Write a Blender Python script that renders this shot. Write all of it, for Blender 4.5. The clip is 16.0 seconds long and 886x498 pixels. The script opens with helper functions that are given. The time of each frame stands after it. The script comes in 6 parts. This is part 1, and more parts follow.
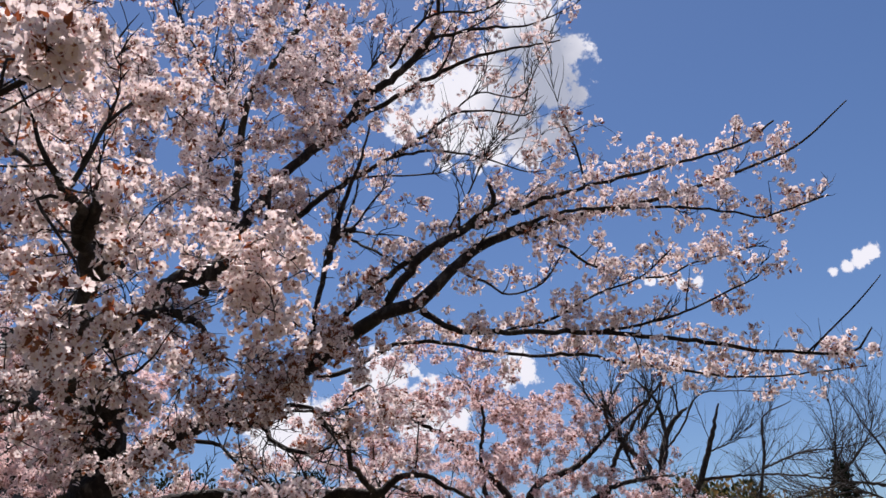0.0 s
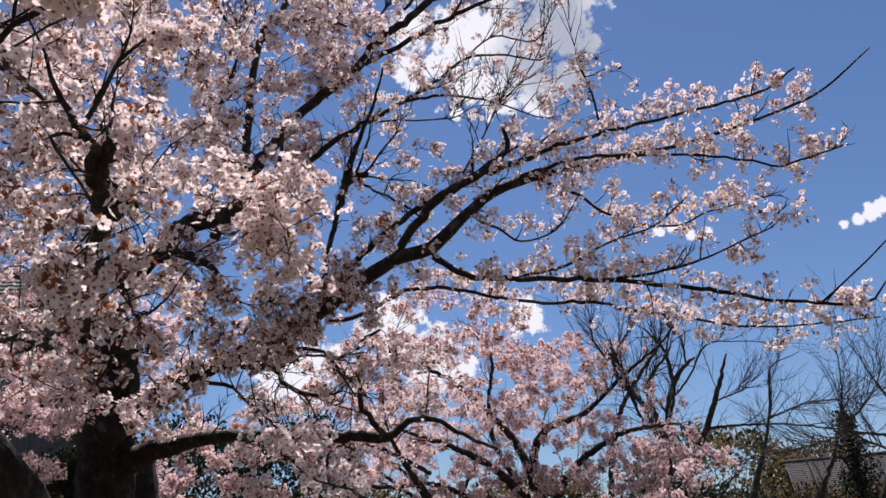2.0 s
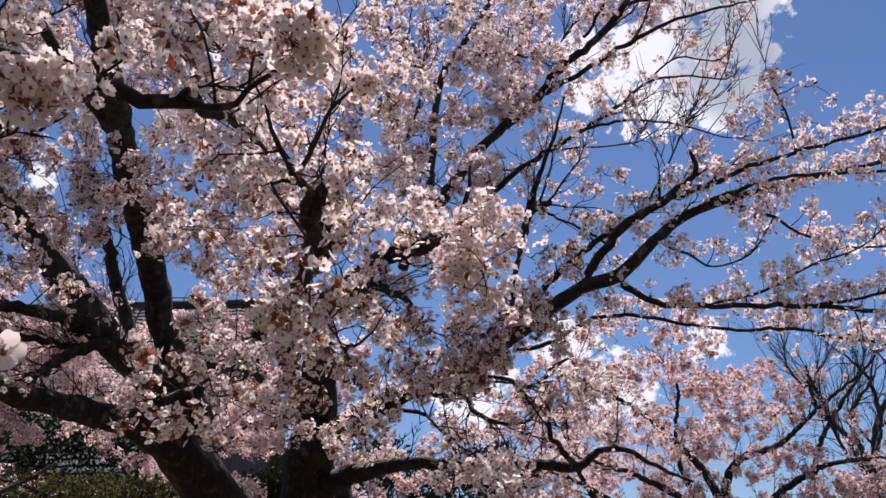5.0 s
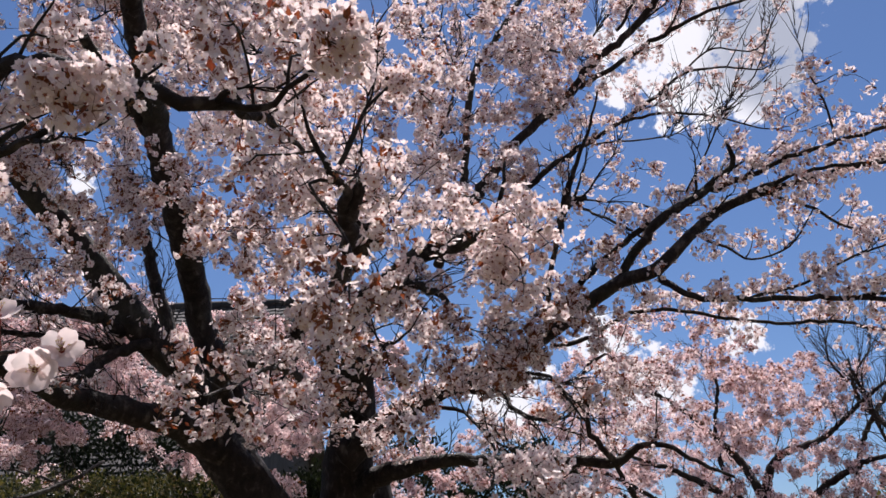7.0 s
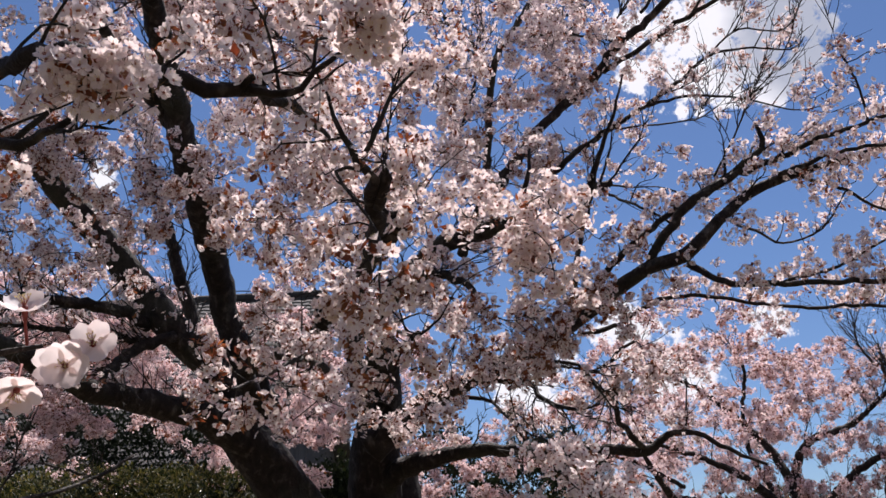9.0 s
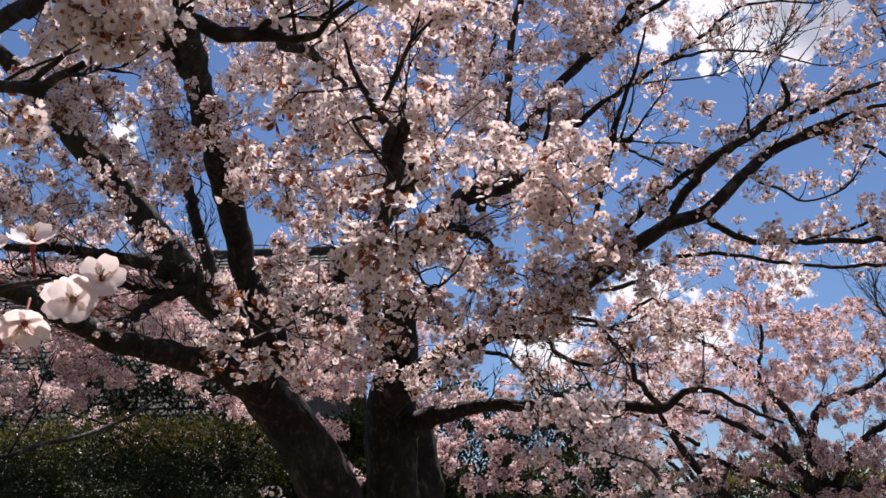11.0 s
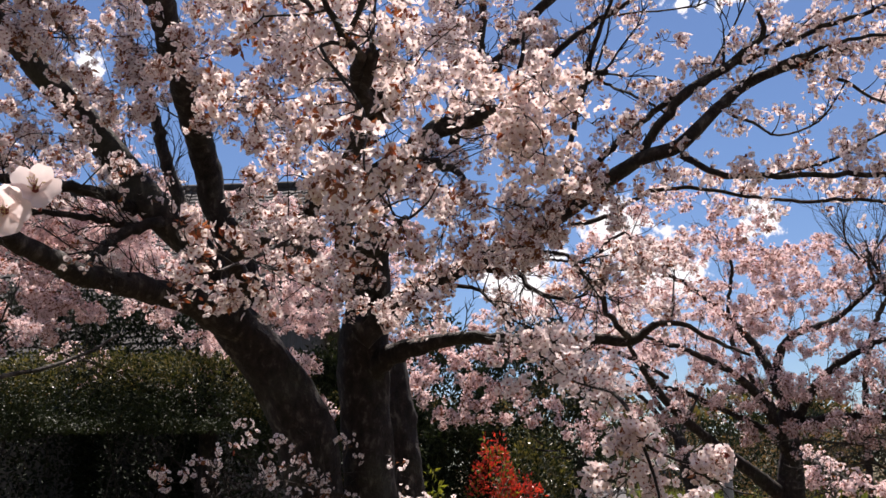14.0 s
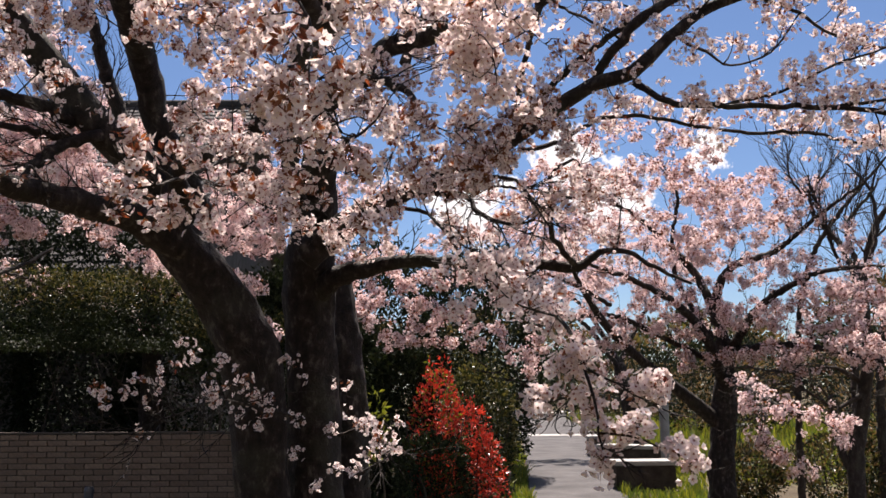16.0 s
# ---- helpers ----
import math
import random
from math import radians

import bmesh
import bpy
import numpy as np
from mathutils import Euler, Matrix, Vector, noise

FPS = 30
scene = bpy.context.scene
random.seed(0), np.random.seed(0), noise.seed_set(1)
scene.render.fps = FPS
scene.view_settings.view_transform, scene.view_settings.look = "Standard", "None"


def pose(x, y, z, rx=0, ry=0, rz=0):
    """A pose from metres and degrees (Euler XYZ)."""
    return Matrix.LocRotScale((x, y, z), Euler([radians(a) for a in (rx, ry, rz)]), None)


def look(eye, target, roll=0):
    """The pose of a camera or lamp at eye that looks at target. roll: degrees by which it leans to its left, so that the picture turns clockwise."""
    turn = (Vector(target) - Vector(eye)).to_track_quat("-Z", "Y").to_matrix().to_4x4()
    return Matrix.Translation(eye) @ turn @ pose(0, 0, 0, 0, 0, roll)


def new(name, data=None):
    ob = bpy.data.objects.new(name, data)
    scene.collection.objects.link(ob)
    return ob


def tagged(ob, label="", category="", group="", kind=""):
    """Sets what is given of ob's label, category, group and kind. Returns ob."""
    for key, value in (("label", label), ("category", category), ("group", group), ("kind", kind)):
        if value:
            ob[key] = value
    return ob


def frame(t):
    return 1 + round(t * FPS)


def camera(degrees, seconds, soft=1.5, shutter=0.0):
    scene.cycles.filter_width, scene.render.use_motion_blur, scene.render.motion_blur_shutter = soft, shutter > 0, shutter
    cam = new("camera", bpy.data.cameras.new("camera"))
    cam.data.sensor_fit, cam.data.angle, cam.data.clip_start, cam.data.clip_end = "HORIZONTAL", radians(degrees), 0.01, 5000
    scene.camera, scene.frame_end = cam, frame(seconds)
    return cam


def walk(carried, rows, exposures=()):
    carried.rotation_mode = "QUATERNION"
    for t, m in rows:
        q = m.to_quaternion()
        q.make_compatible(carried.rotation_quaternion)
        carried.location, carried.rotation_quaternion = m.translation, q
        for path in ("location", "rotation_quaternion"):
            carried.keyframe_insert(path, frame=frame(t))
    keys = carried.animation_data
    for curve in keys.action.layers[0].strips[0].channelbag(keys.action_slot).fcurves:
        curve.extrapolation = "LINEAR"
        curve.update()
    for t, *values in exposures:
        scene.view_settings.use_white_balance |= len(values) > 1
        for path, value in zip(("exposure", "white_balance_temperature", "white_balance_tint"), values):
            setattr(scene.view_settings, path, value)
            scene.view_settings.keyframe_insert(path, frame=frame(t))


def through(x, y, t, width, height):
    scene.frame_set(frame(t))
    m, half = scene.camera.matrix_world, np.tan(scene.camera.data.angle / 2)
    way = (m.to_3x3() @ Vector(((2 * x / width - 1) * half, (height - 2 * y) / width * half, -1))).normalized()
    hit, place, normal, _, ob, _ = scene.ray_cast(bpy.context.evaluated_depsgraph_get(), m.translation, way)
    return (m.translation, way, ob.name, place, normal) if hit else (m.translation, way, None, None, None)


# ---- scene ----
cam = camera(52.8, 16.0, soft=1.5)
PATH = [
    (0, (0.221, 0.186, 1.622), (0.625, 1.99, 2.386), -5.1),
    (0.5, (0.217, 0.197, 1.619), (0.625, 2.01, 2.359), -5.1),
    (1, (0.214, 0.221, 1.623), (0.624, 2.051, 2.318), -4.6),
    (1.5, (0.21, 0.234, 1.624), (0.625, 2.077, 2.282), -4.3),
    (2, (0.205, 0.218, 1.621), (0.589, 2.068, 2.278), -4.1),
    (2.5, (0.196, 0.201, 1.62), (0.444, 2.067, 2.294), -3.2),
    (3, (0.174, 0.21, 1.62), (0.37, 2.076, 2.312), -3.0),
    (3.5, (0.162, 0.201, 1.628), (0.309, 2.067, 2.332), -2.1),
    (4, (0.14, 0.19, 1.637), (0.229, 2.057, 2.35), -1.5),
    (4.5, (0.151, 0.164, 1.62), (0.183, 2.024, 2.355), -1.3),
    (5, (0.129, 0.185, 1.639), (0.129, 2.049, 2.364), -1.3),
    (7.5, (0.112, 0.181, 1.634), (0.024, 2.045, 2.355), -1.5),
    (8, (0.096, 0.225, 1.65), (-0.003, 2.089, 2.368), -1.7),

    (10.5, (0.089, 0.237, 1.643), (-0.07, 2.126, 2.282), -1.0),
    (11, (0.089, 0.255, 1.641), (-0.077, 2.152, 2.253), -0.7),
    (11.5, (0.1, 0.264, 1.636), (-0.064, 2.164, 2.238), -0.6),
    (12, (0.1, 0.264, 1.633), (-0.055, 2.171, 2.216), -0.7),
    (12.5, (0.099, 0.262, 1.63), (-0.047, 2.175, 2.193), -0.8),
    (13, (0.096, 0.27, 1.635), (-0.043, 2.193, 2.169), -0.7),
    (13.5, (0.102, 0.282, 1.634), (-0.028, 2.211, 2.144), -0.9),
    (14, (0.099, 0.288, 1.633), (-0.015, 2.227, 2.107), -1.0),
    (14.5, (0.097, 0.299, 1.633), (0.005, 2.252, 2.056), -0.8),
    (15, (0.094, 0.306, 1.628), (0.039, 2.269, 2.009), -0.5),
    (15.5, (0.097, 0.321, 1.627), (0.082, 2.293, 1.958), -0.2),
    (16, (0.104, 0.328, 1.625), (0.101, 2.304, 1.935), -0.3),
]
walk(cam, [(t, look(eye, aim, lean)) for t, eye, aim, lean in PATH], [(0, -0.24, 6300, 18), (2, -0.2, 6280, 18), (4, -0.16, 6250, 18), (11, -0.08, 6450, 18), (12.5, 0.1, 6600, 18), (14, 0.13, 6700, 18), (16, 0.2, 6850, 18)])

# ---- sky, sun and exposure ----
SUN_ELEVATION, SUN_AZIMUTH = 63.0, 4.0     # degrees; azimuth from +y towards +x

world = bpy.data.worlds.new("spring_sky")
scene.world = world
world.use_nodes = True
wn, wl = world.node_tree.nodes, world.node_tree.links
wn.clear()
w_out = wn.new("ShaderNodeOutputWorld")
w_bg = wn.new("ShaderNodeBackground")
sky = wn.new("ShaderNodeTexSky")
sky.sky_type = "NISHITA"
sky.sun_disc = False
sky.sun_elevation = radians(SUN_ELEVATION)
sky.sun_rotation = radians(SUN_AZIMUTH)
sky.air_density, sky.dust_density, sky.ozone_density = 1.0, 0.25, 3.0
w_coord = wn.new("ShaderNodeTexCoord")


def wmath(op, a, b=None, c=None, clamp=False):
    n = wn.new("ShaderNodeMath")
    n.operation, n.use_clamp = op, clamp
    for i, v in enumerate((a, b, c)):
        if v is None:
            continue
        if isinstance(v, (int, float)):
            n.inputs[i].default_value = v
        else:
            wl.new(v, n.inputs[i])
    return n.outputs[0]


def puff(direction, size):
    """1 in the middle of a cloud, 0 at its rim and below that outside."""
    n = wn.new("ShaderNodeVectorMath")
    n.operation = "DISTANCE"
    wl.new(w_coord.outputs["Generated"], n.inputs[0])
    n.inputs[1].default_value = direction
    return wmath("SUBTRACT", 1.0, wmath("DIVIDE", n.outputs["Value"], size))


PUFFS = [((0.6038, 0.7356, 0.3072), 0.0085), ((0.5966, 0.7434, 0.3024), 0.0097), ((0.5875, 0.7524, 0.2979), 0.0074), ((0.5778, 0.7608, 0.2956), 0.0057), ((0.4184, 0.8496, 0.3211), 0.0063), ((0.4313, 0.8429, 0.3218), 0.0085), ((0.4472, 0.8373, 0.3145), 0.0074), ((0.4629, 0.8294, 0.3128), 0.0074), ((0.2392, 0.8569, 0.4566), 0.0068), ((0.2235, 0.8581, 0.4623), 0.008), ((0.2052, 0.8606, 0.4662), 0.0091),
         ((0.3183, 0.7702, 0.5527), 0.0353),
         ((0.299, 0.7943, 0.5289), 0.041),
         ((0.3387, 0.788, 0.5141), 0.0171),
         ((0.2764, 0.8183, 0.5039), 0.0445),
         ((0.248, 0.841, 0.4808), 0.0274),
         ((0.2114, 0.8445, 0.4921), 0.0331),
         ((0.2927, 0.8294, 0.4758), 0.0228),
         ((0.245, 0.8084, 0.5353), 0.0513),
         ((0.1976, 0.825, 0.5294), 0.0427),
         ((0.1576, 0.8238, 0.5445), 0.037),
         ((0.159, 0.8461, 0.5087), 0.0239),
         ((0.3178, 0.8112, 0.4908), 0.0228),
         ((0.2809, 0.7583, 0.5882), 0.0513),
         ((0.2877, 0.9242, 0.2513), 0.0182),
         ((0.2706, 0.9321, 0.2407), 0.0125),
         ((0.1601, 0.8254, 0.5414), 0.0171),
         ((0.285, 0.926, 0.249), 0.022), ((0.135, 0.957, 0.255), 0.03), ((0.183, 0.961, 0.205), 0.045), ((0.03, 0.977, 0.205), 0.045),
         ((-0.409, 0.816, 0.408), 0.016), ((-0.62, 0.70, 0.36), 0.12), ((-0.3, -0.8, 0.5), 0.35), ((0.8, -0.3, 0.5), 0.3)]
SHADED = [((0.3071, 0.7969, 0.5203), 0.062), ((0.3175, 0.8082, 0.496), 0.05), ((0.2928, 0.7793, 0.554), 0.05)]      # grey heart of the large cloud
cover = None
for way, size in PUFFS:
    p = puff(way, size)
    cover = p if cover is None else wmath("MAXIMUM", cover, p)
w_noise = wn.new("ShaderNodeTexNoise")
w_noise.inputs["Scale"].default_value, w_noise.inputs["Detail"].default_value, w_noise.inputs["Roughness"].default_value = 38, 12, 0.68
wl.new(w_coord.outputs["Generated"], w_noise.inputs["Vector"])
ragged = wmath("ADD", cover, wmath("MULTIPLY", wmath("SUBTRACT", w_noise.outputs["Fac"], 0.5), 3.6))
mask = wmath("MULTIPLY", ragged, 3.0, clamp=True)
w_noise2 = wn.new("ShaderNodeTexNoise")
w_noise2.inputs["Scale"].default_value, w_noise2.inputs["Detail"].default_value = 9, 5
wl.new(w_coord.outputs["Generated"], w_noise2.inputs["Vector"])
grey = None
for way, size in SHADED:
    p = puff(way, size)
    grey = p if grey is None else wmath("MAXIMUM", grey, p)
grey = wmath("MULTIPLY", wmath("ADD", wmath("ADD", grey, 0.12), wmath("MULTIPLY", wmath("SUBTRACT", w_noise2.outputs["Fac"], 0.5), 1.6)), 1.5, clamp=True)
w_ramp = wn.new("ShaderNodeValToRGB")
w_ramp.color_ramp.elements[0].position, w_ramp.color_ramp.elements[0].color = 0.0, (12.2, 12.3, 12.5, 1)
w_ramp.color_ramp.elements[1].position, w_ramp.color_ramp.elements[1].color = 1.0, (6.0, 6.5, 7.5, 1)
wl.new(grey, w_ramp.inputs["Fac"])
w_mix = wn.new("ShaderNodeMix")
w_mix.data_type = "RGBA"
wl.new(mask, w_mix.inputs["Factor"])
w_tone = wn.new("ShaderNodeMix")
w_tone.data_type, w_tone.blend_type = "RGBA", "MULTIPLY"
w_tone.inputs["Factor"].default_value = 1.0
wl.new(sky.outputs["Color"], w_tone.inputs["A"])
w_tone.inputs["B"].default_value = (0.84, 0.98, 1.14, 1)
wl.new(w_tone.outputs["Result"], w_mix.inputs["A"])
wl.new(w_ramp.outputs["Color"], w_mix.inputs["B"])
wl.new(w_mix.outputs["Result"], w_bg.inputs["Color"])
w_bg.inputs["Strength"].default_value = 0.085
wl.new(w_bg.outputs[0], w_out.inputs["Surface"])

sun = new("sun", bpy.data.lights.new("sun", "SUN"))
sun.data.energy, sun.data.angle, sun.data.color = 10.0, radians(0.53), (1.0, 0.945, 0.88)
az, el = radians(SUN_AZIMUTH), radians(SUN_ELEVATION)
toward_sun = Vector((math.sin(az) * math.cos(el), math.cos(az) * math.cos(el), math.sin(el)))
sun.matrix_world = look(toward_sun * 60, (0, 0, 0))
scene.view_settings.exposure = 0.0


# ---- materials ----
def material(name):
    m = bpy.data.materials.new(name)
    m.use_nodes = True
    n, l = m.node_tree.nodes, m.node_tree.links
    return m, n, l, n["Principled BSDF"]


def texture(n, l, kind, scale, detail=6, coord="Object", stretch=(1, 1, 1), rough=0.55):
    c = n.new("ShaderNodeTexCoord")
    mp = n.new("ShaderNodeMapping")
    mp.inputs["Scale"].default_value = stretch
    l.new(c.outputs[coord], mp.inputs["Vector"])
    t = n.new(kind)
    t.inputs["Scale"].default_value = scale
    if kind == "ShaderNodeTexNoise":
        t.inputs["Detail"].default_value, t.inputs["Roughness"].default_value = detail, rough
    l.new(mp.outputs[0], t.inputs["Vector"])
    return t


def ramp(n, l, source, stops):
    r = n.new("ShaderNodeValToRGB")
    while len(r.color_ramp.elements) < len(stops):
        r.color_ramp.elements.new(0.5)
    for e, (at, col) in zip(r.color_ramp.elements, stops):
        e.position, e.color = at, (*col, 1)
    l.new(source, r.inputs["Fac"])
    return r.outputs["Color"]


def mixed(n, l, fac, a, b, blend="MIX"):
    x = n.new("ShaderNodeMix")
    x.data_type, x.blend_type = "RGBA", blend
    for key, v in (("Factor", fac), ("A", a), ("B", b)):
        if isinstance(v, (int, float)):
            x.inputs[key].default_value = v
        elif isinstance(v, tuple):
            x.inputs[key].default_value = (*v, 1)
        else:
            l.new(v, x.inputs[key])
    return x.outputs["Result"]


def bump(n, l, p, height, strength, distance):
    b = n.new("ShaderNodeBump")
    b.inputs["Strength"].default_value, b.inputs["Distance"].default_value = strength, distance
    l.new(height, b.inputs["Height"])
    l.new(b.outputs[0], p.inputs["Normal"])


def surface(name, stops, scale, rough=0.8, grain=60, relief=0.003, stretch=(1, 1, 1)):
    """Two scales of noise: large patches through the stops, and a fine grain over them."""
    m, n, l, p = material(name)
    big = texture(n, l, "ShaderNodeTexNoise", scale, stretch=stretch)
    fine = texture(n, l, "ShaderNodeTexNoise", grain, 4, stretch=stretch)
    col = ramp(n, l, big.outputs["Fac"], stops)
    col = mixed(n, l, 0.55, col, ramp(n, l, fine.outputs["Fac"], [(0.3, (0.55, 0.55, 0.55)), (0.7, (1.25, 1.25, 1.25))]), "MULTIPLY")
    l.new(col, p.inputs["Base Color"])
    p.inputs["Roughness"].default_value = rough
    p.inputs["Specular IOR Level"].default_value = 0.15 if rough > 0.75 else 0.4
    bump(n, l, p, fine.outputs["Fac"], 0.7, relief)
    return m


def leaf_material(name, dark, light, through, rough=0.5, share=0.4, gloss=0.3):
    """Thin leaf or petal: part of the light passes through it."""
    m, n, l, p = material(name)
    geo = n.new("ShaderNodeNewGeometry")
    col = ramp(n, l, geo.outputs["Random Per Island"], [(0.0, dark), (1.0, light)])
    fine = texture(n, l, "ShaderNodeTexNoise", 90, 3)
    col = mixed(n, l, 0.25, col, ramp(n, l, fine.outputs["Fac"], [(0.3, (0.75, 0.75, 0.75)), (0.7, (1.1, 1.1, 1.1))]), "MULTIPLY")
    l.new(col, p.inputs["Base Color"])
    p.inputs["Roughness"].default_value = rough
    p.inputs["Specular IOR Level"].default_value = gloss
    tr = n.new("ShaderNodeBsdfTranslucent")
    l.new(mixed(n, l, 1.0, col, through, "MULTIPLY"), tr.inputs["Color"])
    mx = n.new("ShaderNodeMixShader")
    mx.inputs["Fac"].default_value = share
    l.new(p.outputs[0], mx.inputs[1])
    l.new(tr.outputs[0], mx.inputs[2])
    l.new(mx.outputs[0], n["Material Output"].inputs["Surface"])
    return m


def bark_material(name, deep, mid, pale, moss):
    m, n, l, p = material(name)
    big = texture(n, l, "ShaderNodeTexNoise", 3.5, 6)
    ring = texture(n, l, "ShaderNodeTexNoise", 22, 6, stretch=(1, 1, 0.6))
    fine = texture(n, l, "ShaderNodeTexNoise", 70, 5)
    col = ramp(n, l, ring.outputs["Fac"], [(0.32, deep), (0.55, mid), (0.74, pale)])
    patch = ramp(n, l, big.outputs["Fac"], [(0.52, (0, 0, 0)), (0.66, (1, 1, 1))])
    col = mixed(n, l, patch, col, mixed(n, l, 0.5, col, moss))
    col = mixed(n, l, 0.6, col, ramp(n, l, fine.outputs["Fac"], [(0.3, (0.5, 0.5, 0.5)), (0.7, (1.3, 1.3, 1.3))]), "MULTIPLY")
    l.new(col, p.inputs["Base Color"])
    p.inputs["Roughness"].default_value = 0.82
    p.inputs["Specular IOR Level"].default_value = 0.3
    hsum = mixed(n, l, 0.5, ring.outputs["Fac"], fine.outputs["Fac"])
    bump(n, l, p, hsum, 1.0, 0.022)
    return m


BARK = bark_material("cherry_bark", (0.009, 0.006, 0.005), (0.025, 0.018, 0.0155), (0.11, 0.094, 0.082), (0.042, 0.045, 0.03))
BARE_BARK = bark_material("grey_bark", (0.022, 0.016, 0.014), (0.045, 0.036, 0.03), (0.10, 0.086, 0.074), (0.06, 0.06, 0.04))
CUT_WOOD = surface("cut_wood", [(0.3, (0.16, 0.12, 0.09)), (0.7, (0.42, 0.36, 0.3))], 30, 0.8)
PETAL = leaf_material("petal", (0.83, 0.725, 0.72), (0.96, 0.905, 0.89), (1.0, 0.93, 0.90), 0.6, 0.385, 0.2)
PINK_PETAL = leaf_material("pink_petal", (0.83, 0.665, 0.675), (0.95, 0.85, 0.84), (1.0, 0.92, 0.89), 0.6, 0.50, 0.2)
CENTRE = leaf_material("flower_centre", (0.22, 0.05, 0.045), (0.42, 0.14, 0.10), (1, 1, 1), 0.6, 0.2, 0.2)
STAMEN = leaf_material("stamen", (0.75, 0.55, 0.30), (0.85, 0.75, 0.45), (1, 1, 1), 0.6, 0.3, 0.2)
STALK = leaf_material("stalk", (0.13, 0.09, 0.04), (0.25, 0.13, 0.07), (1, 1, 1), 0.6, 0.15, 0.2)
BRONZE = leaf_material("young_leaf", (0.17, 0.05, 0.035), (0.33, 0.15, 0.065), (1.0, 0.66, 0.42), 0.45, 0.4, 0.35)
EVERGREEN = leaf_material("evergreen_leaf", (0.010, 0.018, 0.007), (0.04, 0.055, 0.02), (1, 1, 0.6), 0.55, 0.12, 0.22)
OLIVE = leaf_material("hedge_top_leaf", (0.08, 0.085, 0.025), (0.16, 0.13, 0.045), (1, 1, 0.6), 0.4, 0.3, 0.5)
RED_LEAF = leaf_material("red_leaf", (0.40, 0.035, 0.025), (0.64, 0.10, 0.06), (1.0, 0.55, 0.4), 0.32, 0.4, 0.5)
LIME = leaf_material("lime_leaf", (0.09, 0.12, 0.02), (0.26, 0.26, 0.04), (1, 1, 0.5), 0.45, 0.45, 0.4)
GRASS = leaf_material("grass_blade", (0.05, 0.09, 0.02), (0.15, 0.19, 0.045), (1, 1, 0.5), 0.5, 0.45, 0.3)
DRY = leaf_material("dry_leaf", (0.12, 0.08, 0.04), (0.26, 0.18, 0.09), (1, 0.9, 0.6), 0.6, 0.3, 0.2)
# near-black green; on the row behind the hedge it stands in for deep shade
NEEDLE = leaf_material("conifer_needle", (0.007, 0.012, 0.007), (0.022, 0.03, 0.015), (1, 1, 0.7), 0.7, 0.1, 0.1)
SOIL = surface("soil", [(0.3, (0.06, 0.045, 0.03)), (0.55, (0.11, 0.09, 0.055)), (0.75, (0.09, 0.11, 0.04))], 0.8, 0.95, 25, 0.02)
ASPHALT = surface("worn_asphalt", [(0.3, (0.06, 0.058, 0.057)), (0.7, (0.115, 0.11, 0.108))], 1.4, 0.9, 120, 0.002)
CONCRETE = surface("concrete", [(0.3, (0.30, 0.29, 0.27)), (0.7, (0.45, 0.44, 0.41))], 2.0, 0.85, 90, 0.002)
STONE = surface("dark_stone", [(0.3, (0.03, 0.024, 0.02)), (0.7, (0.08, 0.065, 0.055))], 6, 0.8, 70, 0.004)
POST_METAL = surface("grey_paint", [(0.3, (0.20, 0.205, 0.21)), (0.7, (0.30, 0.305, 0.31))], 5, 0.5, 120, 0.0005)
MORTAR = surface("mortar", [(0.3, (0.05, 0.042, 0.036)), (0.7, (0.09, 0.078, 0.066))], 12, 0.95, 150, 0.002)
ROOF_TILE = surface("roof_tile", [(0.3, (0.032, 0.03, 0.029)), (0.7, (0.06, 0.058, 0.056))], 3, 0.8, 60, 0.002)
PLASTER = surface("house_plaster", [(0.3, (0.38, 0.35, 0.31)), (0.7, (0.52, 0.49, 0.44))], 1.2, 0.9, 80, 0.002)
DARK_TRIM = surface("dark_trim", [(0.3, (0.03, 0.03, 0.03)), (0.7, (0.07, 0.065, 0.06))], 8, 0.6, 90, 0.001)
BOARDS = surface("dark_boards", [(0.3, (0.05, 0.045, 0.04)), (0.7, (0.10, 0.09, 0.08))], 5, 0.85, 60, 0.002, (1, 1, 0.1))
RUBBER = surface("rubber", [(0.3, (0.02, 0.02, 0.02)), (0.7, (0.04, 0.04, 0.04))], 20, 0.8, 150, 0.001)


def brick_material():
    m, n, l, p = material("brick_face")
    info = n.new("ShaderNodeObjectInfo")
    col = ramp(n, l, info.outputs["Random"], [(0.0, (0.11, 0.08, 0.058)), (0.5, (0.135, 0.10, 0.074)), (1.0, (0.165, 0.125, 0.092))])
    fine = texture(n, l, "ShaderNodeTexNoise", 45, 6)
    col = mixed(n, l, 0.6, col, ramp(n, l, fine.outputs["Fac"], [(0.3, (0.6, 0.6, 0.6)), (0.7, (1.2, 1.2, 1.2))]), "MULTIPLY")
    l.new(col, p.inputs["Base Color"])
    p.inputs["Roughness"].default_value = 0.85
    bump(n, l, p, fine.outputs["Fac"], 0.6, 0.003)
    return m


BRICK = brick_material()


def glass_material():
    m, n, l, p = material("window_glass")
    p.inputs["Base Color"].default_value = (0.03, 0.035, 0.04, 1)
    p.inputs["Roughness"].default_value = 0.06
    return m


GLASS = glass_material()


def car_paint():
    m, n, l, p = material("dark_car_paint")
    p.inputs["Base Color"].default_value = (0.012, 0.013, 0.016, 1)
    p.inputs["Roughness"].default_value = 0.25
    p.inputs["Coat Weight"].default_value = 0.6
    return m


CAR_PAINT = car_paint()


